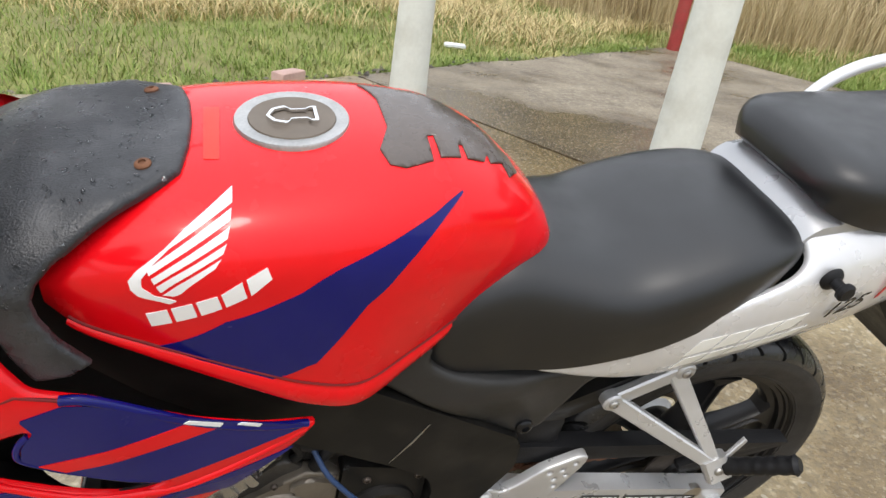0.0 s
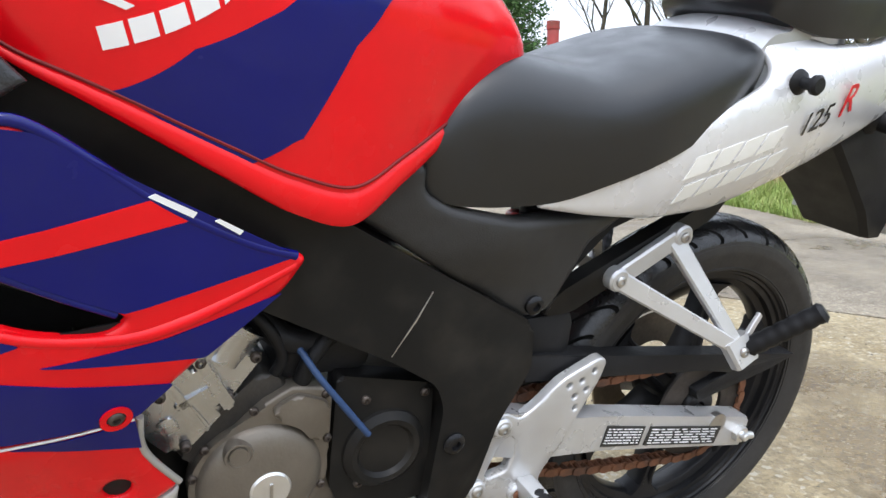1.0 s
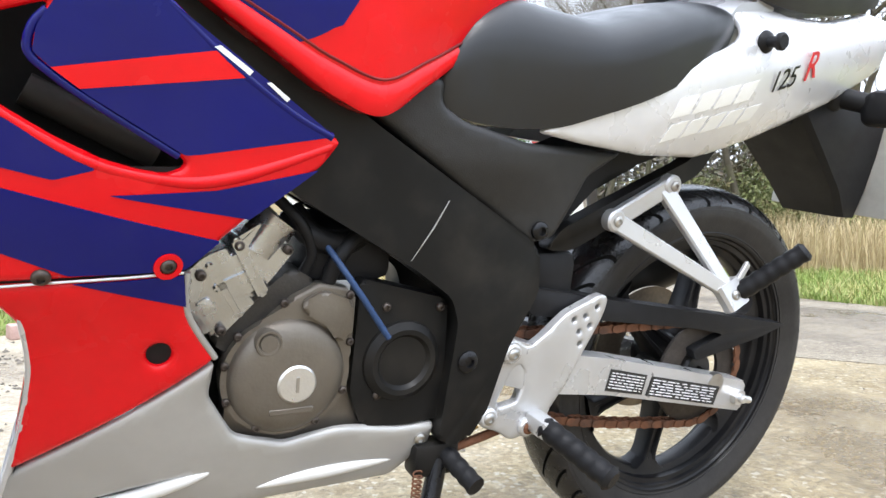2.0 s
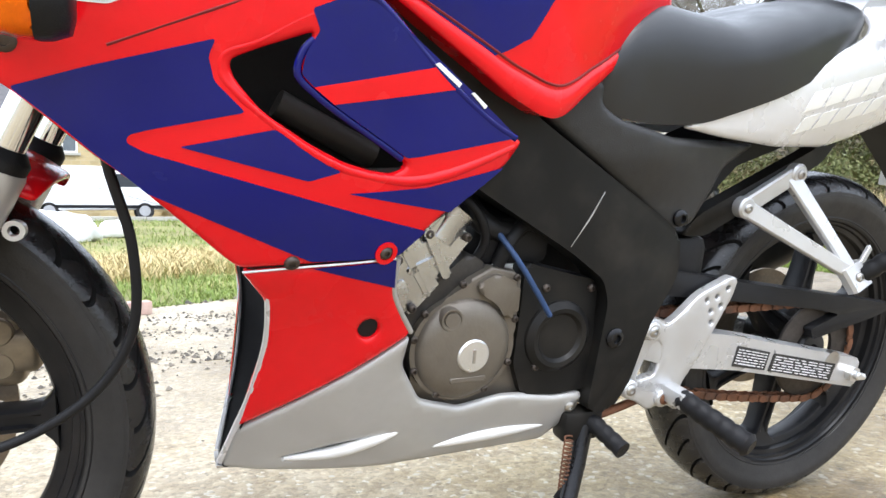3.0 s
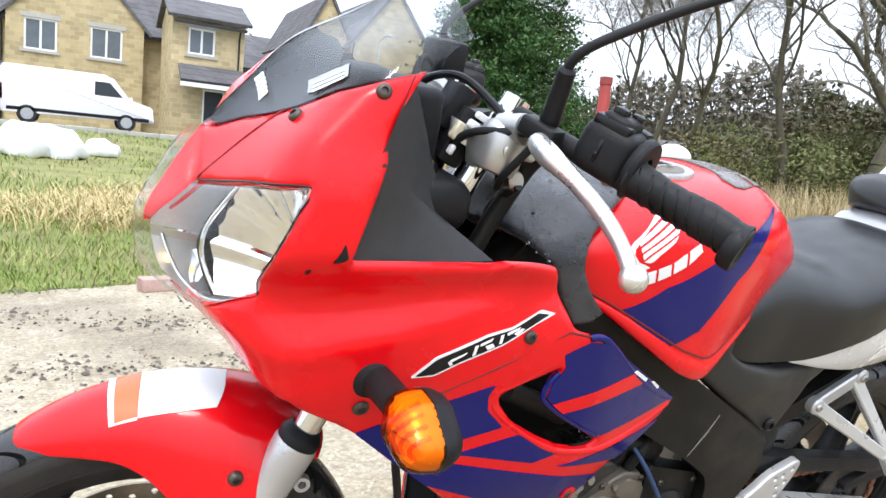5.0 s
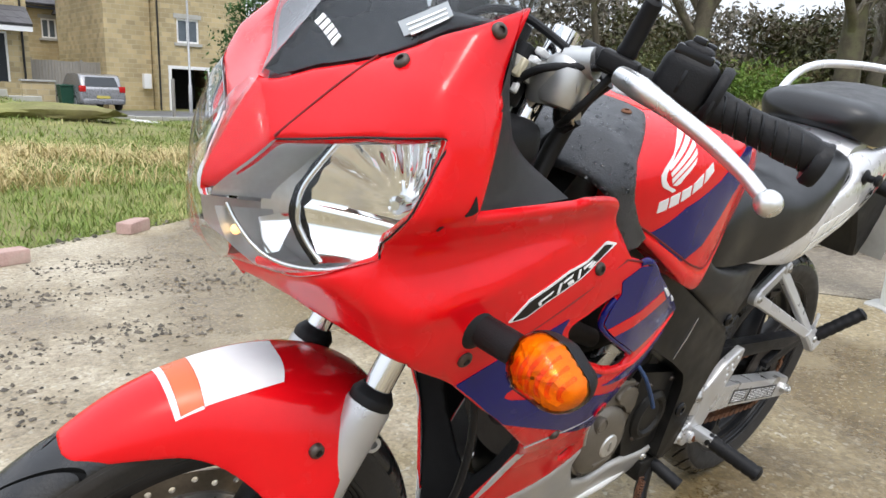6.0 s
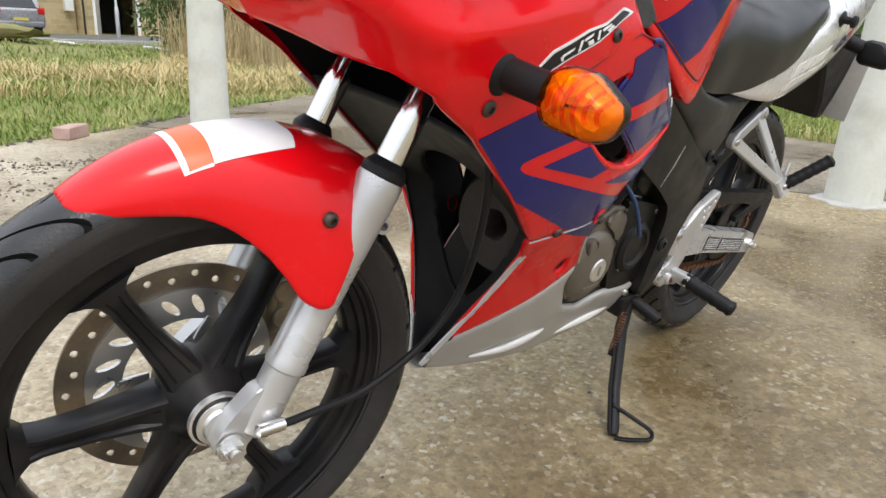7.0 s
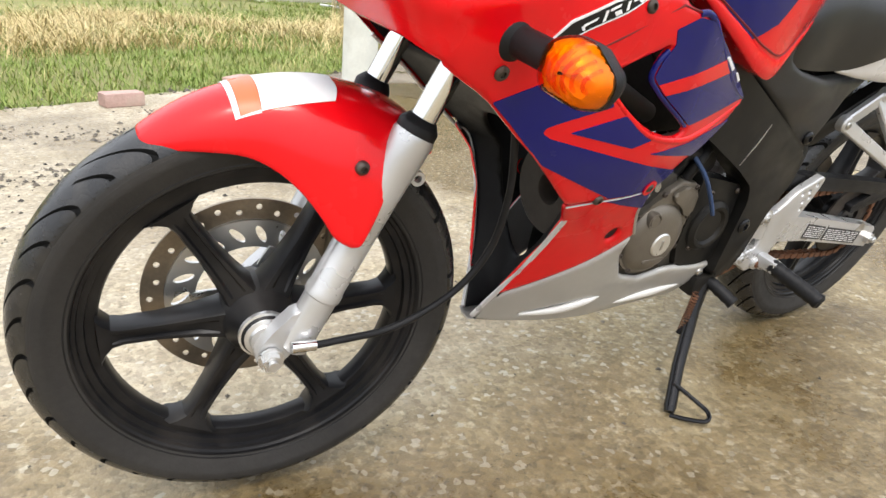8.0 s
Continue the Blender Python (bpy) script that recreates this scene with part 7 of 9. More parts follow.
for mirror in (False, True):
    flip = np.array([1, -1 if mirror else 1, 1])
    along = lambda line, skin, n=6: [Vector(q) for q in (skin(*np.array([tuple(v)[:2] for v in curve_pts([(a, b, 0) for a, b in line], n)]).T)[0] * flip)]
    ob = part("lens", sheet(COVER, cover_shell, 0.009, 0.003, 0.0025, 0.012, mirror=mirror), GLASS, headlight, "clear plastic lens cover", angle=60)
    ob.visible_shadow = False
    lo, hi = fair_surf(_rim[:, 0], _rim[:, 1])[0], back_skin(_rim[:, 0], _rim[:, 1])[0] + np.array([0.012, 0.0, 0.0])
    bm = bmesh.new()
    loft(bm, [[Vector(q) for q in lo * flip], [Vector(q) for q in (lo * 0.5 + hi * 0.5) * flip], [Vector(q) for q in hi * flip]], False, False)
    part("housing_wall", bm, HOUSE, headlight, angle=60)
    part("gasket", tube_bm(along(LENS_EDGE[2:9], lambda u, z: (fair_surf(u, z)[0] + fair_surf(u, z)[1] * -0.0010, None), 5), 0.0010, 6), BLACKG, headlight, "thin black gasket")
    part("reflector", sheet(BOWL, cavity(bowl_depth), 0.0028, 0.0, 0.001, mirror=mirror), REFL, headlight, "bright fluted reflector bowl", angle=50)
    part("divider", sheet(DIVIDE + DIVIDE_IN[::-1], shelf, 0.006, 0.0, 0.022, mirror=mirror), BLACKG, headlight, "dark divider between the chambers", angle=60)
    part("reflector_lip", tube_bm(along(DIVIDE_IN, shelf), 0.0022, 8), CHROME, headlight)
    part("side_reflector", sheet(FACET, cavity(lambda u, z: 0.012 + (z - 0.757) * 0.8), 0.006, 0.0, 0.001, mirror=mirror), REFL, headlight, "small bright facet of the side chamber", angle=60)
    part("reflector_sill", tube_bm(along(SILL, shelf), 0.0020, 8), CHROME, headlight)
    for k in range(5):
        p, n = fair_surf(np.array([0.060 + 0.008 * k, 0.067 + 0.006 * k]), np.array([0.894 - 0.004 * k, 0.878 - 0.006 * k]))
        part("reflector_rib", tube_bm([Vector(q) for q in (p - n * 0.012 + np.array([0.006, 0.0, 0.0])) * flip], 0.0028, 6), CHROME, headlight)
    p = cavity(bowl_depth)(np.array([0.034]), np.array([0.842]))[0][0] * flip
    bm = bmesh.new()
    disc(bm, p, 0.008, 0.020, (-0.85, -0.5 * flip[1], 0.15), 18, 0.004)
    part("bulb_cap", bm, CHROME, headlight)
bm = bmesh.new()
bmesh.ops.create_icosphere(bm, subdivisions=2, radius=0.005, matrix=Matrix.Translation(Vector(shelf(np.array([-0.105]), np.array([0.777]))[0][0])))
part("side_light_bulb", bm, mat("amber_bulb", (0.95, 0.55, 0.2), 0.2, emit=(1.0, 0.62, 0.25), estr=1.2), headlight, "small warm side light")

# --- windscreen ---
SMOKE = thin_glass("smoked_screen", (0.62, 0.65, 0.67), 0.02, 1.45)
SCREEN = [(-0.14, 0.91), (-0.12, 0.911), (-0.0954, 0.9283), (-0.0412, 0.9487), (0.0225, 0.9764), (0.0985, 0.995), (0.19, 1.006), (0.165, 1.02), (0.12, 1.04), (0.0171, 1.0657), (-0.0778, 1.0797), (-0.14, 1.082)]
screen = part("windscreen", sheet(SCREEN, fair_surf, 0.010, -0.001, 0.0025), SMOKE, bike, "smoked clear windscreen", angle=60)
screen.visible_shadow = False
ob = part("screen_half", sheet(SCREEN, fair_surf, 0.010, -0.001, 0.0025, mirror=True), SMOKE, screen, angle=60)
ob.visible_shadow = False
DARK = [(-0.14, 0.914), (-0.118, 0.915), (-0.0954, 0.9314), (-0.0411, 0.9519), (-0.012, 0.9640), (-0.016, 0.984), (-0.05, 1.006), (-0.09, 1.016), (-0.14, 1.020)]
for mirror in (False, True):
    part("screen_tint", sheet(DARK, fair_surf, 0.010, -0.005, 0.001, mirror=mirror), mat("screen_black", (0.012, 0.012, 0.014), 0.25), screen, "dark band of the screen", angle=60)
for k in range(5):
    a, b = k / 5 + 0.03, (k + 1) / 5 - 0.03
    q0, q1 = Vector((-0.1200, 0.9600)), Vector((-0.0905, 0.9440))
    part("screen_badge", sheet([tuple(q0 + (q1 - q0) * a), tuple(q0 + (q1 - q0) * b), tuple(q0 + (q1 - q0) * b + Vector((0.001, 0.0085))), tuple(q0 + (q1 - q0) * a + Vector((0.001, 0.0085)))], fair_surf, 0.006, 0.0006, 0.001), WHITE, screen, angle=60)
part("caution_label", sheet([(-0.0455, 0.974), (-0.0034, 0.997), (0.0199, 0.9873), (-0.0265, 0.9648)], fair_surf, 0.008, 0.0004, 0.0008), mat("clear_label", (0.32, 0.34, 0.35), 0.4), screen, "small pale caution label", angle=60)

# --- direction indicators ---
AMBER = thin_glass("amber_lens", (1.0, 0.47, 0.002), 0.05, 1.3)
AMBERRIB = thin_glass("amber_lens_rib", (1.0, 0.62, 0.12), 0.08)
OPTIC = mat("lamp_optic", (0.85, 0.62, 0.2), 0.2, metal=0.25, var=0.15, scale=50)
LAMPREF = mat("lamp_reflector", (0.9, 0.88, 0.8), 0.3, metal=0.6, var=0.05)


def indicator(at, root, face):
    """Stalk, dark shell and a ribbed amber lens that faces along face (+1 or -1 in x)."""
    at, root = Vector(at), Vector(root)
    bm = bmesh.new()
    d = (at - root)
    tube(bm, [root - d * 0.04, root + d * 0.03, root + d * 0.10, root + d * 0.14, root + d * 0.8], [0.027, 0.026, 0.021, 0.016, 0.016], 22)
    ob = part("indicator", bm, BLACKP, bike, "amber indicator on a black rubber stalk")
    side = 1 if root.y > at.y else -1
    hexa = [(side * a, b) for a, b in ((0.039, 0.008), (0.034, 0.022), (0.022, 0.028), (-0.004, 0.028), (-0.037, 0.009), (-0.041, 0.0), (-0.039, -0.011), (-0.031, -0.025), (-0.022, -0.029), (0.026, -0.029), (0.036, -0.022), (0.040, -0.006))]

    def ring(x, k):
        o = round_outline([(a * k, b * k) for a, b in hexa], 0.0035, 2)
        return [at + Vector((face * x, y, z)) for y, z in o]
    bm = bmesh.new()
    loft(bm, [ring(-0.028, 0.5), ring(-0.025, 0.82), ring(-0.014, 0.97), ring(-0.006, 1.0), ring(-0.006, 0.95), ring(-0.010, 0.9)], True, False)
    bm.faces.new([v for v in bm.verts][:len(ring(0, 1))])
    part("shell", bm, BLACKP, ob, angle=50)
    bm = bmesh.new()
    loft(bm, [ring(-0.006, 0.96), ring(-0.012, 0.8), ring(-0.017, 0.4), ring(-0.018, 0.05)], True, False)
    part("reflector", bm, LAMPREF, ob, "pale lamp reflector", angle=20)
    bm = bmesh.new()
    loft(bm, [ring(-0.006, 1.0), ring(0.005, 0.985), ring(0.015, 0.93), ring(0.024, 0.80), ring(0.029, 0.50), ring(0.030, 0.06)], True, False)
    lens = part("lens", bm, AMBER, ob, "ribbed amber lens", angle=50)
    lens.visible_shadow = False
    bm = bmesh.new()
    rings = [ring(-0.006, 0.93), ring(0.0, 0.925), ring(0.006, 0.91), ring(0.011, 0.88), ring(0.017, 0.80), ring(0.021, 0.64), ring(0.0235, 0.42), ring(0.0245, 0.2), ring(0.0247, 0.05)]
    rings = [dense([tuple(p) for p in r], 0.0022) for r in rings]
    most = max(len(r) for r in rings)
    rings = [[Vector(r[int(k * len(r) / most)]) for k in range(most)] for r in rings]
    loft(bm, [[p + Vector((face * 0.0016 * math.sin(2 * math.pi * p.y / 0.0075), 0, 0)) for p in r] for r in rings], True, False)
    part("optic", bm, OPTIC, ob, "ribbed inner lamp optic", angle=25)
    for k in range(7):
        y = -0.030 + 0.010 * k
        h = 0.026 * (1 - abs(y) / 0.055)
        rib = part("lens_rib", tube_bm(curve_pts([at + Vector((face * 0.004, y, -h * 1.02)), at + Vector((face * (0.0275 - 8 * y * y), y * 0.97, -h * 0.45)), at + Vector((face * (0.0285 - 8 * y * y), y * 0.97, h * 0.4)), at + Vector((face * 0.006, y, h * 1.02))], 4), 0.0022, 6), AMBERRIB, lens)
        rib.visible_shadow = False
    bm = bmesh.new()
    bmesh.ops.create_uvsphere(bm, u_segments=12, v_segments=8, radius=0.010, matrix=Matrix.Translation(at + Vector((face * 0.006, 0, -0.004))))
    part("bulb", bm, mat("orange_bulb", (0.95, 0.6, 0.2), 0.15, var=0.05), ob)
    return ob


indicator((0.212, -0.262, 0.711), (0.196, -0.174, 0.716), -1)
indicator((0.212, 0.262, 0.711), (0.196, 0.174, 0.716), -1)
indicator((1.545, -0.150, 0.735), (1.52, -0.075, 0.75), 1)


# --- inside of the cowl ---
def patch(bm, a, b, c, d, n=10, bulge=(0, 0, 0)):
    """A curved four-cornered sheet with thickness."""
    a, b, c, d, bl = (Vector(q) for q in (a, b, c, d, bulge))
    g = [[(a * (1 - u) + b * u) * (1 - v) + (d * (1 - u) + c * u) * v + bl * (4 * u * (1 - u) * 4 * v * (1 - v)) for u in np.linspace(0, 1, n)] for v in np.linspace(0, 1, n)]
    loft(bm, g, False, False)
    bmesh.ops.solidify(bm, geom=bm.faces[:], thickness=0.003)
    return bm


INNERP = mat("satin_black_plastic", (0.080, 0.080, 0.082), 0.42, var=0.2, bump=0.2, bscale=700, spec=0.7)
for sgn in (1, -1):
    f = lambda x, y, z: (x, y * sgn, z)
    part("inner_panel", patch(bmesh.new(), f(0.146, -0.190, 0.834), f(0.172, -0.180, 0.925), f(0.250, -0.136, 0.872), f(0.316, -0.158, 0.829), 14, f(0.004, 0.004, 0.002)), INNERP, fairing, "satin grey-black inner cowl panel")
    part("upper_inner_panel", patch(bmesh.new(), f(0.168, -0.178, 0.922), f(0.196, -0.160, 1.000), f(0.262, -0.092, 0.905), f(0.292, -0.112, 0.842), 12, f(0.004, 0.008, 0.004)), INNERP, fairing, "upper inner cowl panel with a stepped edge")
    part("inner_panel_step", patch(bmesh.new(), f(0.205, -0.146, 0.980), f(0.222, -0.100, 0.992), f(0.288, -0.052, 0.905), f(0.270, -0.090, 0.896), 10, f(0, 0.004, 0.006)), BLACKP, fairing)
bm = bmesh.new()
box(bm, (0.205, -0.10, 0.905), (0.262, 0.10, 0.985), 0.012, 3)
part("instrument_panel", bm, BLACKP, bike, "black instrument binnacle")
bm = bmesh.new()
box(bm, (0.14, -0.13, 0.845), (0.30, 0.13, 0.90), 0.02, 3)
part("headlight_shroud", bm, BLACKP, bike)

# --- steering: yokes, bars, levers ---
bm = bmesh.new()
o = round_outline([(0.285, -0.115), (0.325, -0.125), (0.355, -0.105), (0.385, -0.03), (0.385, 0.03), (0.355, 0.105), (0.325, 0.125), (0.285, 0.115), (0.32, 0.03), (0.32, -0.03)], 0.012)
a = [bm.verts.new((x, y * 0.8, 0.915 - (x - 0.33) * 0.45)) for x, y in o]
b = [bm.verts.new((x, y * 0.8, 0.935 - (x - 0.33) * 0.45)) for x, y in o]
bm.faces.new(a), bm.faces.new(b[::-1])
for i in range(len(o)):
    bm.faces.new((a[i], b[i], b[(i + 1) % len(o)], a[(i + 1) % len(o)]))
yoke = part("top_yoke", turned(bm), ALU, bike, "cast alloy top yoke", angle=30)
bm = bmesh.new()
tube(bm, [(0.355, 0, 0.915), (0.345, 0, 0.955)], [0.024, 0.022], 20)
part("ignition_lock", turned(bm), BLACKP, yoke)
bm = bmesh.new()
box(bm, (0.215, -0.12, 0.735), (0.285, 0.12, 0.765), 0.01, 2)
part("bottom_yoke", turned(bm), FRAMEB, bike)
CLUT = mat("cast_clamp", (0.5, 0.5, 0.49), 0.42, metal=0.8, var=0.12)
for sgn in (-1, 1):
    f = lambda x, y, z: Vector((x, y * -sgn, z))
    gx = 0.0 if sgn < 0 else 0.055
    bm = bmesh.new()
    tube(bm, [f(0.322 + gx * 0.3, -0.100, 0.918), f(0.317 + gx * 0.3, -0.100, 0.955)], [0.026, 0.026], 20)
    tube(bm, [f(0.325 + gx * 0.3, -0.112, 0.955), f(0.332 + gx * 0.6, -0.140, 0.962)], [0.019, 0.016], 18)
    disc(bm, f(0.342 + gx * 0.3, -0.118, 0.936), 0.009, 0.022, f(0.2, -0.95, 0.1), 12, 0.002)
    part("bar_clamp", bm, CLUT, bike, "cast alloy handlebar clamp", angle=35)
    g0, g1 = f(0.330 + gx, -0.120, 0.972), f(0.441 + gx, -0.334, 0.911)
    d = (g1 - g0).normalized()
    bar = part("handlebar", tube_bm([g0, g1 - d * 0.01], 0.011, 16), BLACKP, bike, "black clip-on handlebar")
    gs = f(0.391 + gx, -0.237, 0.945)
    pts, rs = [], []
    L = (g1 - gs).length
    for k in range(41):
        t = k / 40
        pts.append(gs + d * L * t)
        r = 0.0168 + 0.0012 * math.cos(t * 9)
        if t < 0.04:
            r = 0.0215
        elif t > 0.96:
            r = 0.0175
        elif 0.1 < t < 0.93 and (k % 6) == 0:
            r -= 0.0007
        rs.append(r)
    grip = part("grip", tube_bm(pts, rs, 20), BLACKP, bar, "black rubber grip")
    rim_end = [(0.0105, 0.0), (0.0135, 0.002), (0.0190, 0.002), (0.0205, 0.0), (0.0205, -0.008), (0.0180, -0.012), (0.0105, -0.012)]
    bm = revolve(bmesh.new(), rim_end, (0, 0, 0), "y", 28, True)
    bmesh.ops.transform(bm, matrix=Matrix.Translation(g1) @ d.to_track_quat("Y", "Z").to_matrix().to_4x4(), verts=bm.verts)
    part("grip_flange", bm, BLACKP, bar, "black rubber end flange of the grip", angle=50)
    part("bar_end", tube_bm([g1 - d * 0.012, g1 - d * 0.003], [0.0105, 0.0100], 18), STEEL, bar, "dull recessed end of the bar")
    c = f(0.384 + gx, -0.206, 0.962)
    m = Matrix.Translation(c) @ d.to_track_quat("Y", "Z").to_matrix().to_4x4()
    bm = bmesh.new()
    box(bm, (-0.026, -0.026, -0.026), (0.026, 0.030, 0.026), 0.014, 4)
    box(bm, (-0.018, -0.016, 0.012), (0.020, 0.016, 0.036), 0.007, 3)
    bmesh.ops.transform(bm, matrix=m, verts=bm.verts)
    sw = part("switch_housing", bm, BLACKP, bar, "black switch housing", angle=45)
    for name_, prof in (("collar", [(0.012, 0.029), (0.0265, 0.029), (0.0285, 0.032), (0.0285, 0.037), (0.0265, 0.040), (0.012, 0.040)]), ("housing_seam", [(0.012, -0.0015), (0.0285, -0.0015), (0.0285, 0.0015), (0.012, 0.0015)])):
        cb_ = revolve(bmesh.new(), prof, (0, 0, 0), "y", 28, True)
        bmesh.ops.transform(cb_, matrix=m, verts=cb_.verts)
        part(name_, cb_, BLACKP if name_ == "collar" else BLACKG, sw, angle=35)
    for lo_, hi_ in (((-0.030, -0.022, 0.010), (-0.012, 0.024, 0.028)), ((0.004, -0.020, 0.018), (0.022, 0.018, 0.031)), ((-0.034, 0.0, -0.006), (-0.022, 0.016, 0.008))):
        cb_ = bmesh.new()
        box(cb_, lo_, hi_, 0.0035, 2)
        bmesh.ops.transform(cb_, matrix=m, verts=cb_.verts)
        part("thumb_switch", cb_, BLACKG, sw, angle=40)
    bm = bmesh.new()
    box(bm, (0.0, -0.010, 0.032), (0.014, 0.004, 0.042), 0.003, 2)
    box(bm, (-0.016, 0.002, 0.032), (-0.004, 0.014, 0.040), 0.003, 2)
    bmesh.ops.transform(bm, matrix=m, verts=bm.verts)
    part("switch", bm, BLACKG, sw)
    for k in range(7):
        tt = 0.14 + 0.11 * k
        q = gs + d * L * tt
        side = Vector((0, 0, 1)).cross(d).normalized()
        up = d.cross(side)
        gp_ = [q + d * (0.010 * (s - 0.5) * 1.6) + (side * math.cos(an) + up * math.sin(an)) * 0.0172 for s, an in zip(np.linspace(0, 1, 9), np.linspace(2.2 if sgn < 0 else -0.9, 4.6 if sgn < 0 else 1.5, 9))]
        part("grip_groove", tube_bm(gp_, 0.0013, 6), BLACKG, grip)
    lever = curve_pts([f(0.322 + gx, -0.178, 0.957), f(0.318 + gx, -0.205, 0.951), f(0.326 + gx, -0.240, 0.938), f(0.330 + gx, -0.280, 0.922), f(0.326 + gx, -0.318, 0.906), f(0.318 + gx, -0.345, 0.893)], 6)
    rl = list(np.interp(np.linspace(0, 5, len(lever)), range(6), [0.010, 0.0115, 0.0085, 0.0078, 0.0068, 0.0065]))
    bm = tube_bm(lever, rl, 14)
    bmesh.ops.create_uvsphere(bm, u_segments=18, v_segments=12, radius=0.0115, matrix=Matrix.Translation(f(0.317 + gx, -0.350, 0.891)))
    part("lever", bm, ALU, bar, "polished alloy lever with a ball end")
    bm = bmesh.new()
    box(bm, (-0.013, -0.022, -0.009), (0.013, 0.018, 0.010), 0.004, 2)
    bmesh.ops.transform(bm, matrix=Matrix.Translation(f(0.332 + gx, -0.168, 0.965)) @ d.to_track_quat("Y", "Z").to_matrix().to_4x4(), verts=bm.verts)
    part("lever_bracket", bm, BLACKP, bar, angle=45)
    s0, s1 = f(0.338 + gx, -0.166, 0.972), f(0.328 + gx, -0.190, 1.026)
    bm = tube_bm([s0, s0 + (s1 - s0) * 0.12, s0 + (s1 - s0) * 0.2, s1, s1 + (s1 - s0) * 0.05], [0.0085, 0.0105, 0.0096, 0.0085, 0.005], 16)
    mirror = part("mirror_stem", bm, BLACKP, bike, "black mirror stem with a rubber boot")
    part("mirror_arm", tube_bm(curve_pts([s1, f(0.330 + gx, -0.197, 1.040), f(0.348 + gx, -0.209, 1.058), f(0.40 + gx, -0.232, 1.092), f(0.45 + gx, -0.255, 1.12)], 6), 0.0048, 10), BLACKP, mirror)
bm = bmesh.new()
box(bm, (0.305, 0.035, 0.985), (0.345, 0.085, 1.028), 0.006, 2)
part("brake_reservoir", bm, BLACKP, bike, "black brake fluid reservoir", angle=45)
for pts, r in (([(0.325, -0.13, 0.96), (0.30, -0.05, 0.995), (0.275, 0.0, 0.98), (0.27, 0.03, 0.93)], 0.0045), ([(0.33, -0.15, 0.96), (0.29, -0.10, 0.945), (0.285, -0.06, 0.90), (0.30, -0.03, 0.84)], 0.0045),
               ([(0.325, 0.06, 0.985), (0.285, 0.03, 1.005), (0.265, 0.0, 0.96), (0.275, -0.02, 0.88)], 0.004), ([(0.35, -0.12, 0.90), (0.345, -0.085, 0.865), (0.36, -0.06, 0.82), (0.38, -0.05, 0.78)], 0.006),
               ([(0.335, -0.16, 0.955), (0.318, -0.14, 0.915), (0.33, -0.11, 0.895), (0.345, -0.09, 0.93)], 0.0042), ([(0.29, 0.05, 0.95), (0.28, 0.02, 0.90), (0.29, -0.04, 0.86), (0.31, -0.05, 0.80)], 0.005)):
    part("cable", tube_bm(curve_pts(pts, 7), r, 9), BLACKP, bike)
part("frame_downtube", tube_bm(curve_pts([(0.372, -0.128, 0.945), (0.364, -0.108, 0.918), (0.345, -0.1, 0.868), (0.322, -0.1, 0.815)], 5), 0.0105, 14), FRAMEB, bike, "black frame tube beside the fork")
CREAM = mat("cream_connector", (0.62, 0.56, 0.40), 0.5, var=0.1)
loom = bmesh.new()
box(loom, (0.282, -0.082, 0.905), (0.312, -0.040, 0.968), 0.005, 2)
box(loom, (0.268, -0.070, 0.935), (0.292, -0.035, 0.985), 0.004, 2)
bmesh.ops.rotate(loom, cent=(0.295, -0.06, 0.94), matrix=Matrix.Rotation(radians(24), 3, "Y"), verts=loom.verts)
loom_ob = part("wiring_block", loom, BLACKP, bike, "black wiring block with pale connectors", angle=40)
for a, b, m_ in (((0.279, -0.090, 0.930), (0.288, -0.080, 0.950), CREAM), ((0.290, -0.092, 0.950), (0.306, -0.082, 0.958), UPVC), ((0.293, -0.092, 0.962), (0.309, -0.082, 0.969), UPVC), ((0.286, -0.090, 0.915), (0.292, -0.082, 0.926), UPVC)):
    cb_ = box(bmesh.new(), a, b, 0.0015, 1)
    bmesh.ops.rotate(cb_, cent=(0.295, -0.06, 0.94), matrix=Matrix.Rotation(radians(24), 3, "Y"), verts=cb_.verts)
    part("connector", cb_, m_, loom_ob)
bm = bmesh.new()
disc(bm, (0.318, -0.118, 0.935), 0.012, 0.02, (0.3, -0.9, 0.1), 14, 0.002)
disc(bm, (0.345, -0.10, 0.90), 0.011, 0.02, (0.2, -0.9, 0.2), 14, 0.002)
part("clamp_bolt", bm, STEEL, yoke)

for sgn in (-1, 1):
    m = Matrix.Translation((0.320, 0.114 * sgn, 0.925)) @ Matrix.Rotation(radians(14), 4, "Y")
    bm = revolve(bmesh.new(), [(0.0001, 0.042), (0.010, 0.042), (0.011, 0.038), (0.019, 0.037), (0.024, 0.032), (0.026, 0.024), (0.026, -0.004), (0.022, -0.012), (0.018, -0.014)], (0, 0, 0), "z", 32)
    bmesh.ops.transform(bm, matrix=m, verts=bm.verts)
    part("fork_cap", bm, CLUT, bike, "bright cast fork cap and clamp", angle=35)

# --- seats ---
rider = part("rider_seat", section_body([0.775, 0.80, 0.83, 0.88, 0.93, 0.99, 1.06, 1.13, 1.19, 1.225, 1.242], [0.705, 0.758, 0.792, 0.808, 0.803, 0.797, 0.816, 0.837, 0.845, 0.842, 0.832],
     [0.672, 0.662, 0.655, 0.652, 0.656, 0.676, 0.703, 0.735, 0.765, 0.785, 0.80], [0.085, 0.106, 0.112, 0.115, 0.124, 0.137, 0.142, 0.136, 0.122, 0.103, 0.08], [0.08, 0.10, 0.106, 0.106, 0.114, 0.128, 0.135, 0.13, 0.115, 0.095, 0.07], 18, 3.0), SEATM, bike, "black vinyl rider seat")
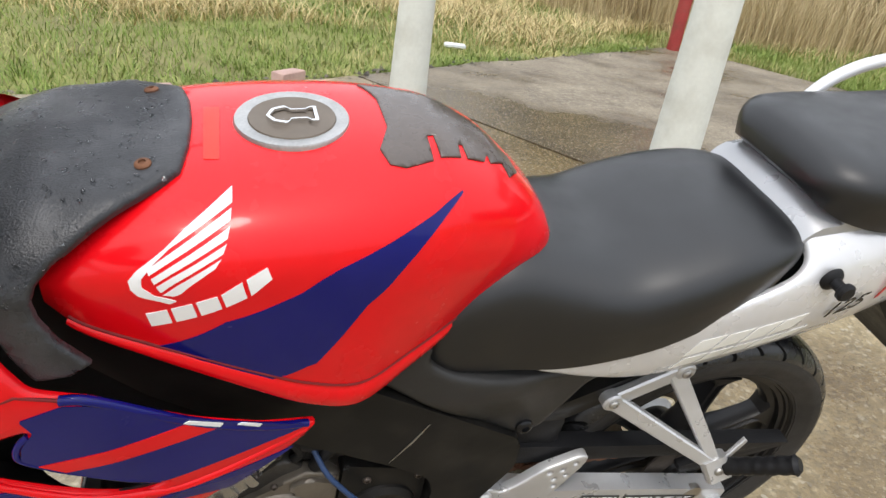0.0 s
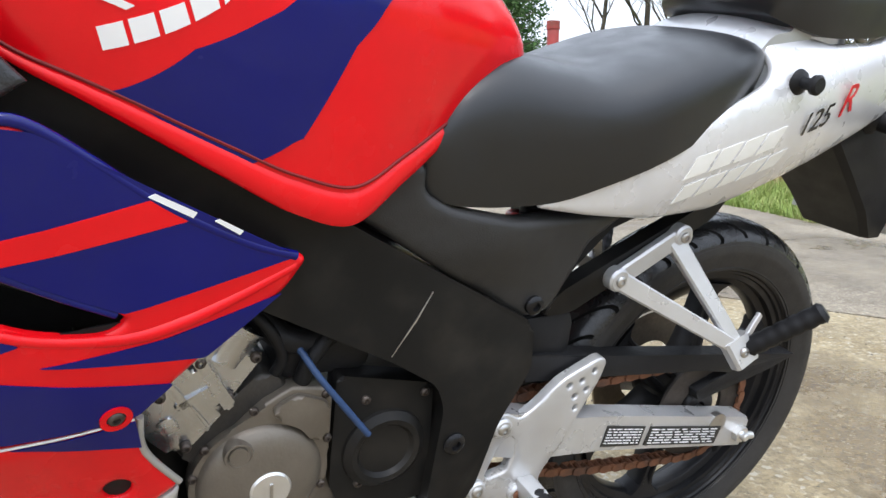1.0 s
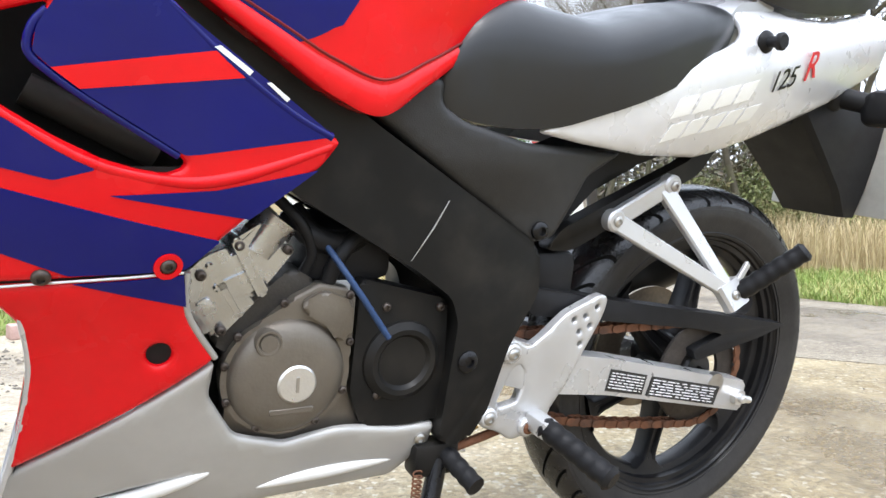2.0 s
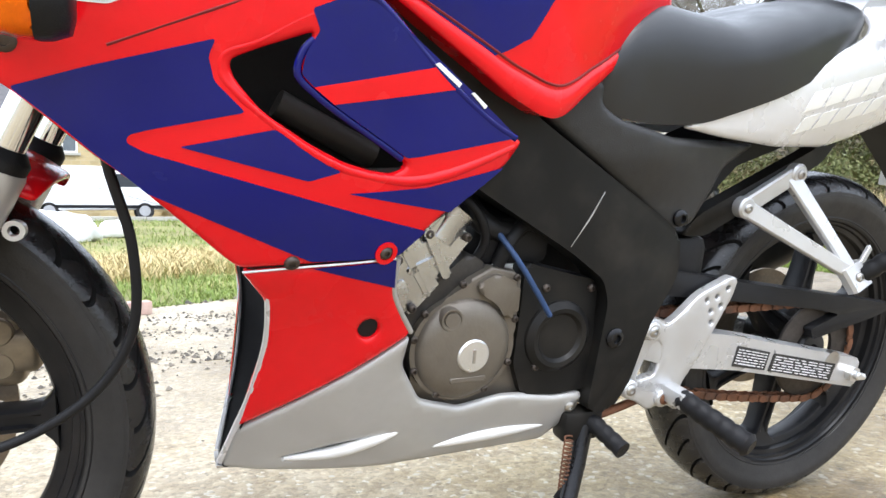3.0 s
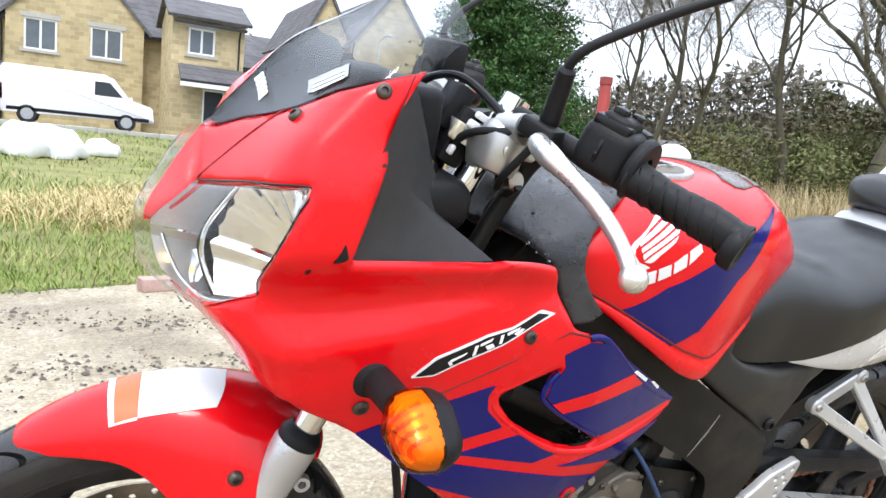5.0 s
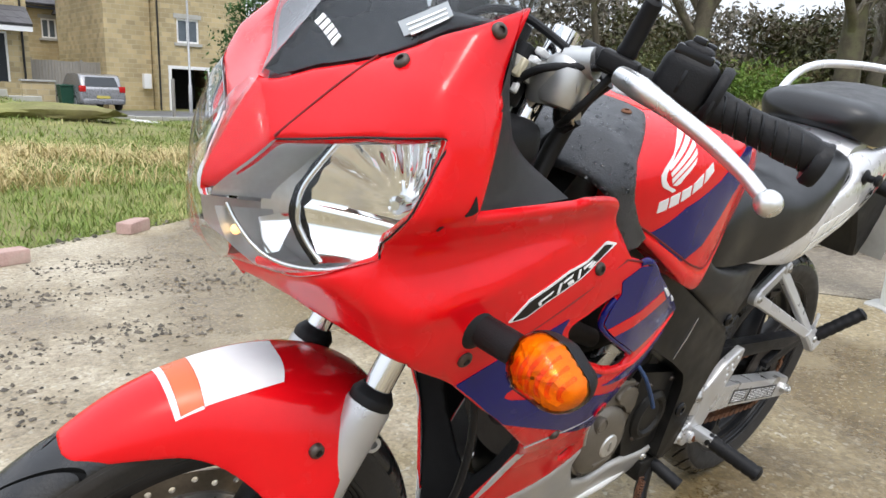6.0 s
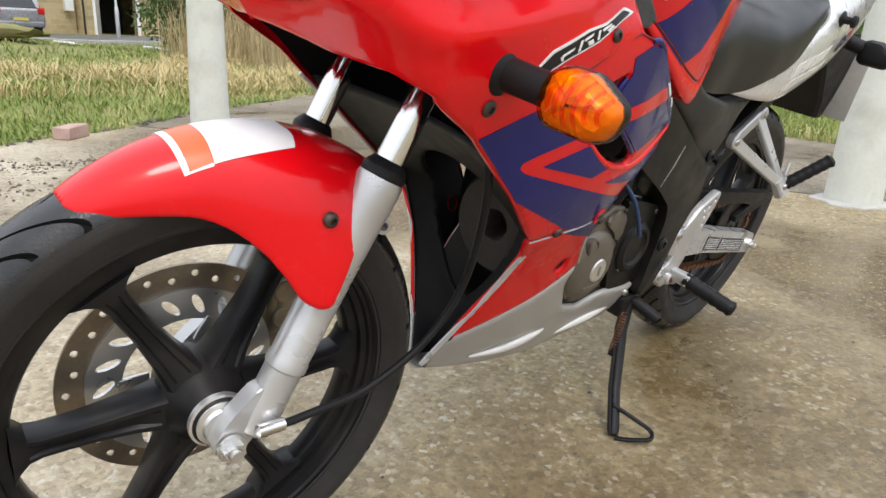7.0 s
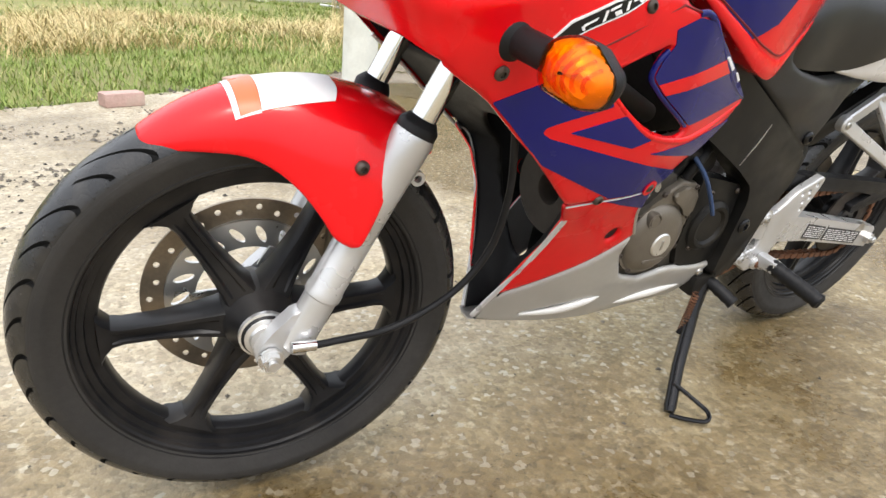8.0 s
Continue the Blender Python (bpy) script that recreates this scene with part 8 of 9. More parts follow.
part("pillion_seat", section_body([1.216, 1.228, 1.26, 1.32, 1.40, 1.50, 1.57, 1.6], [0.900, 0.922, 0.933, 0.938, 0.945, 0.955, 0.955, 0.94], [0.880, 0.870, 0.858, 0.850, 0.855, 0.875, 0.90, 0.915],
     [0.07, 0.094, 0.116, 0.124, 0.120, 0.106, 0.085, 0.06], [0.06, 0.085, 0.104, 0.112, 0.11, 0.098, 0.08, 0.05], 18, 3.0), SEATM, bike, "black vinyl pillion pad")


# --- silver tail ---
def tail_surf(u, v):
    def half(x, z):
        w = cr([0.90, 0.95, 1.05, 1.2, 1.3, 1.45, 1.6, 1.7], [0.108, 0.116, 0.130, 0.137, 0.132, 0.112, 0.085, 0.06], x)
        zc = cr([0.90, 1.05, 1.2, 1.4, 1.7], [0.65, 0.69, 0.745, 0.79, 0.87], x)
        return w - 3.0 * (z - zc) ** 2 - 6.0 * np.clip(z - zc - 0.03, 0, 1) ** 2
    u, v = np.asarray(u, float), np.asarray(v, float)
    h = 1e-3
    p = np.stack([u, -half(u, v), v], -1)
    n = np.stack([(half(u - h, v) - half(u + h, v)) / (2 * h), -np.ones_like(u), (half(u, v - h) - half(u, v + h)) / (2 * h)], -1)
    n /= np.linalg.norm(n, axis=-1, keepdims=True)
    return p, n


TAIL = round_outline([(0.916, 0.650), (0.98, 0.640), (1.077, 0.631), (1.193, 0.633), (1.272, 0.657), (1.38, 0.698), (1.478, 0.734), (1.62, 0.80), (1.63, 0.88), (1.54, 0.885), (1.42, 0.853), (1.33, 0.846), (1.275, 0.858), (1.25, 0.860), (1.222, 0.847), (1.221, 0.832), (1.224, 0.814), (1.211, 0.798), (1.187, 0.784), (1.116, 0.750), (1.006, 0.701), (0.955, 0.676)], 0.012)
tail = panel("tail_fairing", TAIL, SILVER, bike, "bright silver tail fairing", surf=tail_surf, step=0.012, roll=0.007)
bm = bmesh.new()
rings = []
for y in np.linspace(-0.1, 0.1, 29):
    dz = 0.018 * (1 - abs(y / 0.1) ** 2.4)
    rings.append([(1.203, y, 0.806 + dz), (1.212, y, 0.824 + dz), (1.226, y, 0.8405 + dz), (1.236, y, 0.8475 + dz), (1.262, y, 0.853 + dz), (1.265, y, 0.858 + dz), (1.296, y, 0.862 + dz), (1.300, y, 0.858 + dz), (1.300, y, 0.83 + dz)])
loft(bm, rings)
part("tail_bridge", bm, mat("grey_bridge_paint", (0.40, 0.405, 0.415), 0.34, metal=0.4, coat=0.4, var=0.05), tail, "silver bridge between the seats", angle=35)
bm = revolve(bmesh.new(), [(0.0001, 0.0), (0.016, 0.0), (0.014, -0.004), (0.0075, -0.007), (0.007, -0.018), (0.0115, -0.021), (0.012, -0.026), (0.009, -0.029), (0.0001, -0.029)], (1.255, -0.131, 0.797), "y", 24)
part("luggage_hook", bm, BLACKP, tail, "black luggage hook")
part("grab_rail", tube_bm(curve_pts([(1.33, 0.125, 0.86), (1.40, 0.135, 0.935), (1.50, 0.13, 0.975), (1.62, 0.09, 0.99), (1.66, 0, 0.992), (1.64, -0.07, 0.985), (1.60, -0.10, 0.95), (1.58, -0.105, 0.90)], 8), 0.0095, 14), SILVER, bike, "silver grab rail")
bm = bmesh.new()
loft(bm, [[Vector((x0, -w, z)), Vector((x0 + 0.012, -w - 0.008, z)), Vector((x1, -w - 0.008, z)), Vector((x1, w + 0.008, z)), Vector((x0 + 0.012, w + 0.008, z)), Vector((x0, w, z))] for z, x0, x1, w in ((0.552, 1.618, 1.656, 0.052), (0.60, 1.575, 1.660, 0.060), (0.66, 1.505, 1.664, 0.066), (0.72, 1.435, 1.664, 0.070), (0.765, 1.435, 1.664, 0.062))])
part("rear_mudguard", bm, BLACKP, bike, "black plastic rear mudguard", angle=30)
bm = bmesh.new()
box(bm, (1.667, -0.114, 0.557), (1.671, 0.114, 0.735), 0.0015, 2)
part("plate_backing", bm, mat("grey_plate_back", (0.42, 0.42, 0.39), 0.5, dirt=(0.2, 0.19, 0.17), dirt_amt=0.4, dirt_scale=12), bike, "plain grey back of the rear plate")
# lettering and stickers on the tail
STK = mat("pale_sticker", (0.80, 0.79, 0.74), 0.45, var=0.04)
def tail_decal(name, pts, m, lift=0.001, label=""):
    return part(name, sheet(pts, tail_surf, 0.008, lift, 0.0008), m, tail, label, angle=60)
def slant(x0, z0, w, h, sl=0.45, rise=0.30):
    return [(x0, z0), (x0 + w, z0 + w * rise), (x0 + w + h * sl, z0 + w * rise + h), (x0 + h * sl, z0 + h)]
for k in range(4):
    tail_decal("sticker_block", slant(1.100 + 0.036 * k, 0.682 + 0.0095 * k, 0.031, 0.027), STK, label="pale sticker block" if k == 0 else "")
for k in range(5):
    tail_decal("sticker_block", slant(1.096 + 0.034 * k, 0.652 + 0.0085 * k, 0.029, 0.023), STK)


def letters(text, surf, u, v, du, dv, size, material, parent, lift=0.0012, shear=0.0, name="lettering"):
    """Words in the built-in font, laid on a surface at (u, v) and running along (du, dv)."""
    cu = bpy.data.curves.new(name, "FONT")
    cu.body, cu.size, cu.shear, cu.extrude, cu.resolution_u = text, size, shear, 0.0004, 3
    ob = new(name, cu)
    p, n = surf(np.array([u, u + du]), np.array([v, v + dv]))
    x = Vector(p[1] - p[0]).normalized()
    z = Vector(n[0]).normalized()
    y = z.cross(x).normalized()
    m = Matrix((x, y, x.cross(y))).transposed().to_4x4()
    m.translation = Vector(p[0]) + z * lift
    cu.materials.append(material)
    ob.parent = parent
    ob.matrix_parent_inverse = Matrix.Identity(4)
    ob.matrix_basis = m
    return ob


letters("125", tail_surf, 1.276, 0.732, 0.05, 0.015, 0.040, BLACKG, tail, 0.002, 0.35)
letters("R", tail_surf, 1.352, 0.756, 0.05, 0.015, 0.056, mat("red_letter", (0.6, 0.01, 0.015), 0.4), tail, 0.002, 0.35)
for k in range(3):
    a, b = Vector((-0.0330 + 0.0065 * k, 0.9735 - 0.0030 * k)), Vector((0.0020 + 0.0065 * k, 0.9915 - 0.0030 * k))
    part("label_print", sheet([tuple(a), tuple(b), tuple(b + Vector((0.0025, -0.0012))), tuple(a + Vector((0.0025, -0.0012)))], fair_surf, 0.006, 0.0011, 0.0004), WHITE, screen, angle=60)

# --- frame, side cover ---
for sgn in (-1, 1):
    def plate(name, o, y0, y1, m, label="", bev=0.005, parent=bike, r=0.012):
        bm = bmesh.new()
        prism(bm, round_outline(o, r), sgn * y0 * -1, sgn * y1 * -1, bev, 2)
        return part(name, bm, m, parent, label, angle=35)
    spar = plate("frame_spar", [(0.36, 0.80), (0.40, 0.845), (0.552, 0.742), (0.702, 0.650), (0.942, 0.512), (0.948, 0.453), (0.912, 0.385), (0.890, 0.302), (0.863, 0.262), (0.824, 0.268), (0.829, 0.335), (0.836, 0.42), (0.824, 0.452), (0.771, 0.488), (0.632, 0.566), (0.50, 0.66)], -0.107, -0.055, FRAMEB, "satin black pressed frame spar", 0.007)
    if sgn < 0:
        part("scratch", tube_bm([(0.807, -0.1075, 0.566), (0.79, -0.1080, 0.535), (0.766, -0.1075, 0.497)], [0.0007, 0.0012, 0.0005], 6), STEEL, spar, "bare metal scratch")
        bolt(spar, (0.854, -0.107, 0.371), 0.014, material=BLACKG, h=0.006, name="pivot_cap")

        def cover_surf(u, v):
            y = 0.098 + 0.020 * np.exp(-((u - 0.86) / 0.09) ** 2) * np.clip((v - 0.55) / 0.06, 0, 1) - 0.10 * np.clip(u - 1.0, 0, 1)
            return np.stack([u, -y, v], -1), np.stack([0 * u, -1 + 0 * u, 0 * u], -1)
        SIDE = round_outline([(0.711, 0.654), (0.770, 0.702), (0.790, 0.697), (0.788, 0.672), (0.816, 0.655), (0.902, 0.637), (1.072, 0.634), (1.035, 0.612), (1.011, 0.600), (0.983, 0.545), (0.968, 0.520), (0.932, 0.514), (0.845, 0.567)], 0.010)
        side = part("side_cover", sheet(SIDE, cover_surf, 0.010, 0.0, 0.02, 0.008), mat("side_cover_plastic", (0.026, 0.0255, 0.025), 0.42, var=0.2, bump=0.2, bscale=700, spec=0.4), bike, "matt black plastic side cover", angle=60)
        bolt(side, (0.943, -0.0995, 0.531), 0.012, material=BLACKG, h=0.006)
    plate("subframe_rail", [(0.975, 0.500), (1.02, 0.500), (1.235, 0.612), (1.30, 0.70), (1.26, 0.70), (1.215, 0.632), (1.00, 0.53)], -0.074, -0.05, FRAMEB, "black subframe rail", 0.004)
    # pillion footrest hanger
    def bar(bm, a, b, w0, w1, t=0.010):
        a, b = Vector(a), Vector(b)
        d = (b - a).normalized()
        s = d.cross(Vector((0, 1, 0))).normalized()
        ny = s.cross(d).normalized()
        rings = []
        for p, w in ((a, w0), (b, w1)):
            rings.append([p + s * u * w + ny * v * t * 0.5 for u, v in ((-1, -0.6), (-0.8, -1), (0.8, -1), (1, -0.6), (1, 0.6), (0.8, 1), (-0.8, 1), (-1, 0.6))])
        loft(bm, rings)
    f = lambda x, y, z: Vector((x, y * -sgn, z))
    A, B, C = f(1.173, -0.080, 0.594), f(1.078, -0.080, 0.543), f(1.252, -0.148, 0.452)
    bm = bmesh.new()
    bar(bm, A, B, 0.013, 0.013, 0.014)
    hanger = part("pillion_hanger", bm, SILVP, bike, "silver cast pillion footrest hanger", angle=35)
    for p0, p1, w0, w1, th in ((A + (B - A) * 0.10, C, 0.013, 0.009, 0.014), (B, C, 0.013, 0.010, 0.014), (C + (A - C) * 0.10, C + (C - A) * 0.12, 0.019, 0.019, 0.020)):
        bm = bmesh.new()
        bar(bm, p0, p1, w0, w1, th)
        part("hanger_arm", bm, SILVP, hanger, angle=35)
    for q in (A, B):
        bm = bmesh.new()
        disc(bm, q + f(0, 0.008, 0), 0.0155, 0.018, f(0, -1, 0), 20, 0.003)
        part("hanger_boss", bm, SILVP, hanger, angle=35)
    for q in (A, B, C):
        bolt(hanger, q + f(0, -0.010, 0), 0.0075, f(0, -1, 0), STEEL, 0.004)
    bm = bmesh.new()
    bar(bm, C + f(0.0, 0.0, 0.0), C + f(0.042, 0.012, 0.040), 0.006, 0.005, 0.006)
    part("hanger_hook", bm, SILVP, hanger)
    def foot_peg(name, a, b, r):
        a, b = Vector(a), Vector(b)
        n = 24
        pts = [a + (b - a) * (k / n) for k in range(n + 1)]
        rs = [r * (0.8 if k == 0 else 1.0) * (0.90 if k % 4 == 2 and k < n else 1.0) for k in range(n + 1)]
        bm = tube_bm(pts, rs, 14)
        ob = part(name, bm, BLACKP, bike, "ribbed black rubber footrest", angle=50)
        d = (b - a).normalized()
        part("peg_tip", tube_bm([b, b + d * 0.006], [r * 1.12, r * 0.7], 14), BLACKP, ob)
        return ob
    foot_peg("pillion_footrest", C + f(0.012, -0.004, 0.002), f(1.311, -0.206, 0.524), 0.0135)
    foot_peg("rider_footrest", f(0.966, -0.128, 0.281), f(0.995, -0.226, 0.256), 0.0155)
    # rider footrest plate
    plate_o = [(0.928, 0.392), (0.948, 0.378), (0.968, 0.390), (1.004, 0.422), (1.060, 0.446), (1.072, 0.440), (1.066, 0.415), (1.018, 0.322), (0.990, 0.280), (1.003, 0.262), (0.990, 0.250), (0.960, 0.258), (0.935, 0.252), (0.915, 0.268), (0.890, 0.276), (0.876, 0.294), (0.896, 0.340), (0.914, 0.386)]
    cut = [(0.926, 0.352), (0.940, 0.358), (0.948, 0.335), (0.940, 0.305), (0.912, 0.300), (0.908, 0.308)]
    def flat_l(u, v, sgn=sgn):
        return np.stack([u, sgn * (0.101 + 0 * u), v], -1), np.stack([0 * u, sgn + 0 * u, 0 * u], -1)
    holes = [round_outline(cut, 0.006)] + [[(x + 0.0042 * math.cos(t), z + 0.0042 * math.sin(t)) for t in np.linspace(0, 2 * math.pi, 9)[:-1]] for x, z in ((1.017, 0.412), (1.036, 0.416), (1.054, 0.428), (1.028, 0.395), (1.045, 0.402), (1.032, 0.378))]
    hp = part("footrest_plate", sheet(round_outline(plate_o, 0.010), flat_l, 0.012, 0.0, 0.012, 0.003, holes), SILVP, bike, "silver cast footrest plate with drilled holes", angle=50)
    for x, z in ((0.921, 0.374), (0.895, 0.291), (0.958, 0.270), (0.985, 0.264)):
        bm = bmesh.new()
        disc(bm, (x, sgn * 0.099, z), 0.0135, 0.009, (0, sgn, 0), 18, 0.003)
        part("boss", bm, SILVP, hp)
        bolt(hp, (x, sgn * 0.1075, z), 0.008, (0, sgn, 0), RUST if x > 0.95 else STEEL, 0.004)
    bm = bmesh.new()
    box(bm, f(0.955, -0.142, 0.268), f(0.980, -0.100, 0.292), 0.004, 2)
    part("peg_clevis", bm, SILVP, hp)
    # swingarm
    arm = [(0.86, 0.385), (0.90, 0.400), (1.00, 0.366), (1.098, 0.350), (1.392, 0.287), (1.390, 0.236), (1.10, 0.296), (0.98, 0.312), (0.87, 0.345)]
    sw = plate("swingarm", arm, -0.099, -0.068, SILVP, "silver box-section swingarm", 0.005, r=0.006)
    bm = tube_bm([f(1.37, -0.106, 0.263), f(1.398, -0.106, 0.257)], 0.006, 12)
    disc(bm, f(1.372, -0.095, 0.264), 0.0135, 0.014, f(0, -1, 0), 6)
    disc(bm, f(1.372, -0.106, 0.264), 0.007, 0.012, f(0, -1, 0), 12, 0.002)
    part("chain_adjuster", bm, ALU, sw, "plated adjuster bolt")
bm = bmesh.new()
for q in ([(1.096, 0.336), (1.168, 0.3195), (1.162, 0.290), (1.090, 0.304)], [(1.178, 0.317), (1.330, 0.2845), (1.322, 0.255), (1.170, 0.288)]):
    prism(bm, q, -0.1002, -0.0993)
label_ob = part("maker_label", bm, mat("label_black", (0.02, 0.02, 0.02), 0.4), sw, "black label with unreadable rows of print")
bm = bmesh.new()
rng = random.Random(3)
for (x0, z0), (x1, z1), rows in (((1.099, 0.331), (1.165, 0.3165), 6), ((1.182, 0.312), (1.325, 0.2815), 6)):
    for k in range(rows):
        t = 0.0
        while t < 0.96:
            w = rng.uniform(0.03, 0.16)
            a, b = t, min(t + w, 0.97)
            dz = -0.0042 * k
            p0 = (x0 + (x1 - x0) * a - 0.001 * k, z0 + (z1 - z0) * a + dz)
            p1 = (x0 + (x1 - x0) * b - 0.001 * k, z0 + (z1 - z0) * b + dz)
            prism(bm, [p0, p1, (p1[0], p1[1] - 0.0016), (p0[0], p0[1] - 0.0016)], -0.1008, -0.1001)
            t = b + rng.uniform(0.015, 0.06)
part("label_print", bm, WHITE, label_ob)

# --- chain drive, guard, hub bits ---
bm = bmesh.new()
guard = round_outline([(0.955, 0.452), (0.99, 0.448), (1.108, 0.428), (1.30, 0.400), (1.497, 0.370), (1.44, 0.352), (1.292, 0.322), (1.283, 0.340), (1.345, 0.362), (1.285, 0.375), (1.103, 0.398), (0.96, 0.415)], 0.005)
prism(bm, guard, -0.078, -0.050, 0.003)
part("chain_guard", bm, BLACKP, bike, "black plastic chain guard", angle=35)
bm = revolve(bmesh.new(), [(0.045, -0.062), (0.082, -0.062), (0.085, -0.060), (0.085, -0.056), (0.045, -0.056)], (1.32, 0, 0.296), "y", 42, True)
part("rear_sprocket", bm, mat("grimy_steel", (0.06, 0.05, 0.042), 0.6, metal=0.5, var=0.3, scale=40), rear_wheel, "grimy rear sprocket")
CH, CR_ = (0.775, 0.362), (1.32, 0.296)
path = []
r1, r2 = 0.030, 0.086
n_link = 108
segs = [((CH[0], CH[1] + r1), (CR_[0] + 0.008, CR_[1] + r2)), None, ((CR_[0] - 0.012, CR_[1] - r2), (CH[0], CH[1] - r1))]
top = [Vector((segs[0][0][0] + (segs[0][1][0] - segs[0][0][0]) * t, 0, segs[0][0][1] + (segs[0][1][1] - segs[0][0][1]) * t - 0.004 * math.sin(math.pi * t))) for t in np.linspace(0, 1, 44)]
arc = [Vector((CR_[0] + r2 * math.cos(a), 0, CR_[1] + r2 * math.sin(a))) for a in np.linspace(radians(84), radians(-98), 20)][1:-1]
low = [Vector((segs[2][0][0] + (segs[2][1][0] - segs[2][0][0]) * t, 0, segs[2][0][1] + (segs[2][1][1] - segs[2][0][1]) * t - 0.020 * math.sin(math.pi * t))) for t in np.linspace(0, 1, 44)]
links = top + arc + low
bm = bmesh.new()
for i, (a, b) in enumerate(zip(links, links[1:])):
    d = (b - a).normalized()
    s = Vector((-d.z, 0, d.x))
    wy = 0.0085 if i % 2 else 0.0065
    for y in (-0.059 - wy, -0.059 + wy):
        o = [a - d * 0.003 + s * 0.0045, a + d * 0.004 + s * 0.0062, b - d * 0.004 + s * 0.0062, b + d * 0.003 + s * 0.0045, b + d * 0.003 - s * 0.0045, b - d * 0.004 - s * 0.0062, a + d * 0.004 - s * 0.0062, a - d * 0.003 - s * 0.0045]
        loft(bm, [[p + Vector((0, y - 0.001, 0)) for p in o], [p + Vector((0, y + 0.001, 0)) for p in o]])
    tube(bm, [a + Vector((0, -0.068, 0)), a + Vector((0, -0.050, 0))], 0.0045, 8)
part("drive_chain", bm, RUST, bike, "rusty brown drive chain", angle=30)
bm = revolve(bmesh.new(), [(0.0001, -0.10), (0.017, -0.10), (0.017, -0.09), (0.010, -0.088), (0.010, 0.1), (0.0001, 0.1)], (1.32, 0, 0.290), "y", 20)
part("rear_axle", bm, STEEL, rear_wheel)
bm = revolve(bmesh.new(), [(0.055, 0.058), (0.11, 0.058), (0.11, 0.062), (0.055, 0.062)], (1.32, 0, 0.296), "y", 48, True)
part("rear_brake_disc", bm, DISCM, rear_wheel)
# rear shock and hugger
bm = bmesh.new()
tube(bm, [(1.02, 0, 0.43), (1.00, 0, 0.62)], 0.022, 16)
part("rear_shock", bm, BLACKP, bike, "black rear shock absorber")
bm = bmesh.new()
tube(bm, [Vector((1.02 - 0.02 * t, 0, 0.43 + 0.19 * t)) + Vector((math.cos(2 * math.pi * 6 * t) * 0.033, math.sin(2 * math.pi * 6 * t) * 0.033, 0)) for t in np.linspace(0, 1, 90)], 0.006, 8)
part("shock_spring", bm, mat("red_spring", (0.45, 0.02, 0.02), 0.4), bpy.data.objects["rear_shock"], "red coil spring")
bm = bmesh.new()
box(bm, (0.95, -0.07, 0.42), (1.04, 0.07, 0.50), 0.02, 2)
part("battery_tray", bm, BLACKP, bike)
bm = bmesh.new()
loft(bm, [[(1.00, y, 0.52), (1.08, y, 0.60), (1.25, y, 0.66), (1.45, y, 0.70), (1.45, y, 0.73), (1.2, y, 0.70), (1.0, y, 0.62)] for y in (-0.055, 0.055)])
part("undertray", bm, BLACKP, bike, "black undertray", angle=30)
part("silencer", tube_bm([(0.80, 0.10, 0.26), (0.98, 0.135, 0.30), (1.02, 0.145, 0.31), (1.45, 0.16, 0.43), (1.47, 0.16, 0.435)], [0.02, 0.022, 0.05, 0.052, 0.03], 24), FRAMEB, bike, "black silencer")

# --- engine ---
bm = bmesh.new()
prism(bm, round_outline([(0.575, 0.42), (0.60, 0.455), (0.70, 0.455), (0.74, 0.43), (0.84, 0.42), (0.85, 0.30), (0.80, 0.245), (0.62, 0.245), (0.575, 0.30)], 0.02), -0.078, 0.10, 0.008)
engine = part("engine", bm, CASE, bike, "grimy grey single-cylinder engine", angle=35)
bm = bmesh.new()
GX, GZ, GR = 0.6375, 0.3685, 0.0705
o = [(GX + GR * math.cos(t), GZ + GR * math.sin(t) * 0.95) for t in np.radians(np.linspace(112, 378, 44))] + [(0.7105, 0.404), (0.7110, 0.452), (0.700, 0.464), (0.668, 0.470), (0.640, 0.456)]
prism(bm, o, -0.091, -0.07, 0.004, 3)
gen = part("generator_cover", bm, CASE, engine, "round bronze-grey generator cover", angle=40)
bm = revolve(bmesh.new(), [(0.0001, -0.1060), (0.030, -0.1055), (0.044, -0.1040), (0.053, -0.1010), (0.060, -0.0965), (0.0645, -0.0905), (0.0650, -0.087)], (GX, 0, GZ), "y", 56)
part("cover_dome", bm, CASE, gen)
bm = bmesh.new()
prism(bm, round_outline([(0.676, 0.424), (0.690, 0.404), (0.706, 0.408), (0.706, 0.450), (0.672, 0.464), (0.648, 0.452), (0.650, 0.440)], 0.007), -0.098, -0.088, 0.005, 3)
part("cover_shoulder", bm, CASE, gen, angle=40)
for x, z in ((0.630, 0.450), (0.703, 0.456), (0.7065, 0.402), (0.583, 0.416), (0.571, 0.385), (0.574, 0.345), (0.606, 0.312), (0.672, 0.312), (0.702, 0.345)):
    bolt(gen, (x, -0.0912, z), 0.0048, material=DARKBOLT, h=0.003)
bm = bmesh.new()
disc(bm, (0.6440, -0.1050, 0.3640), 0.0212, 0.0035, (0, -1, 0), 32, 0.002)
big = part("inspection_cap", bm, ALU, gen, "bright round inspection cap")
bm = bmesh.new()
box(bm, (0.6425, -0.1102, 0.356), (0.6455, -0.1080, 0.373))
part("cap_slot", bm, STEEL, big)
bm = revolve(bmesh.new(), [(0.0001, -0.1045), (0.0088, -0.1045), (0.0094, -0.1035), (0.0098, -0.1015), (0.0110, -0.1015), (0.0118, -0.1050), (0.0138, -0.1050), (0.0146, -0.1030), (0.0146, -0.092)], (0.6130, 0, 0.4105), "y", 32)
part("timing_cap", bm, CASE, gen, "small bronze-grey timing cap")
bm = bmesh.new()
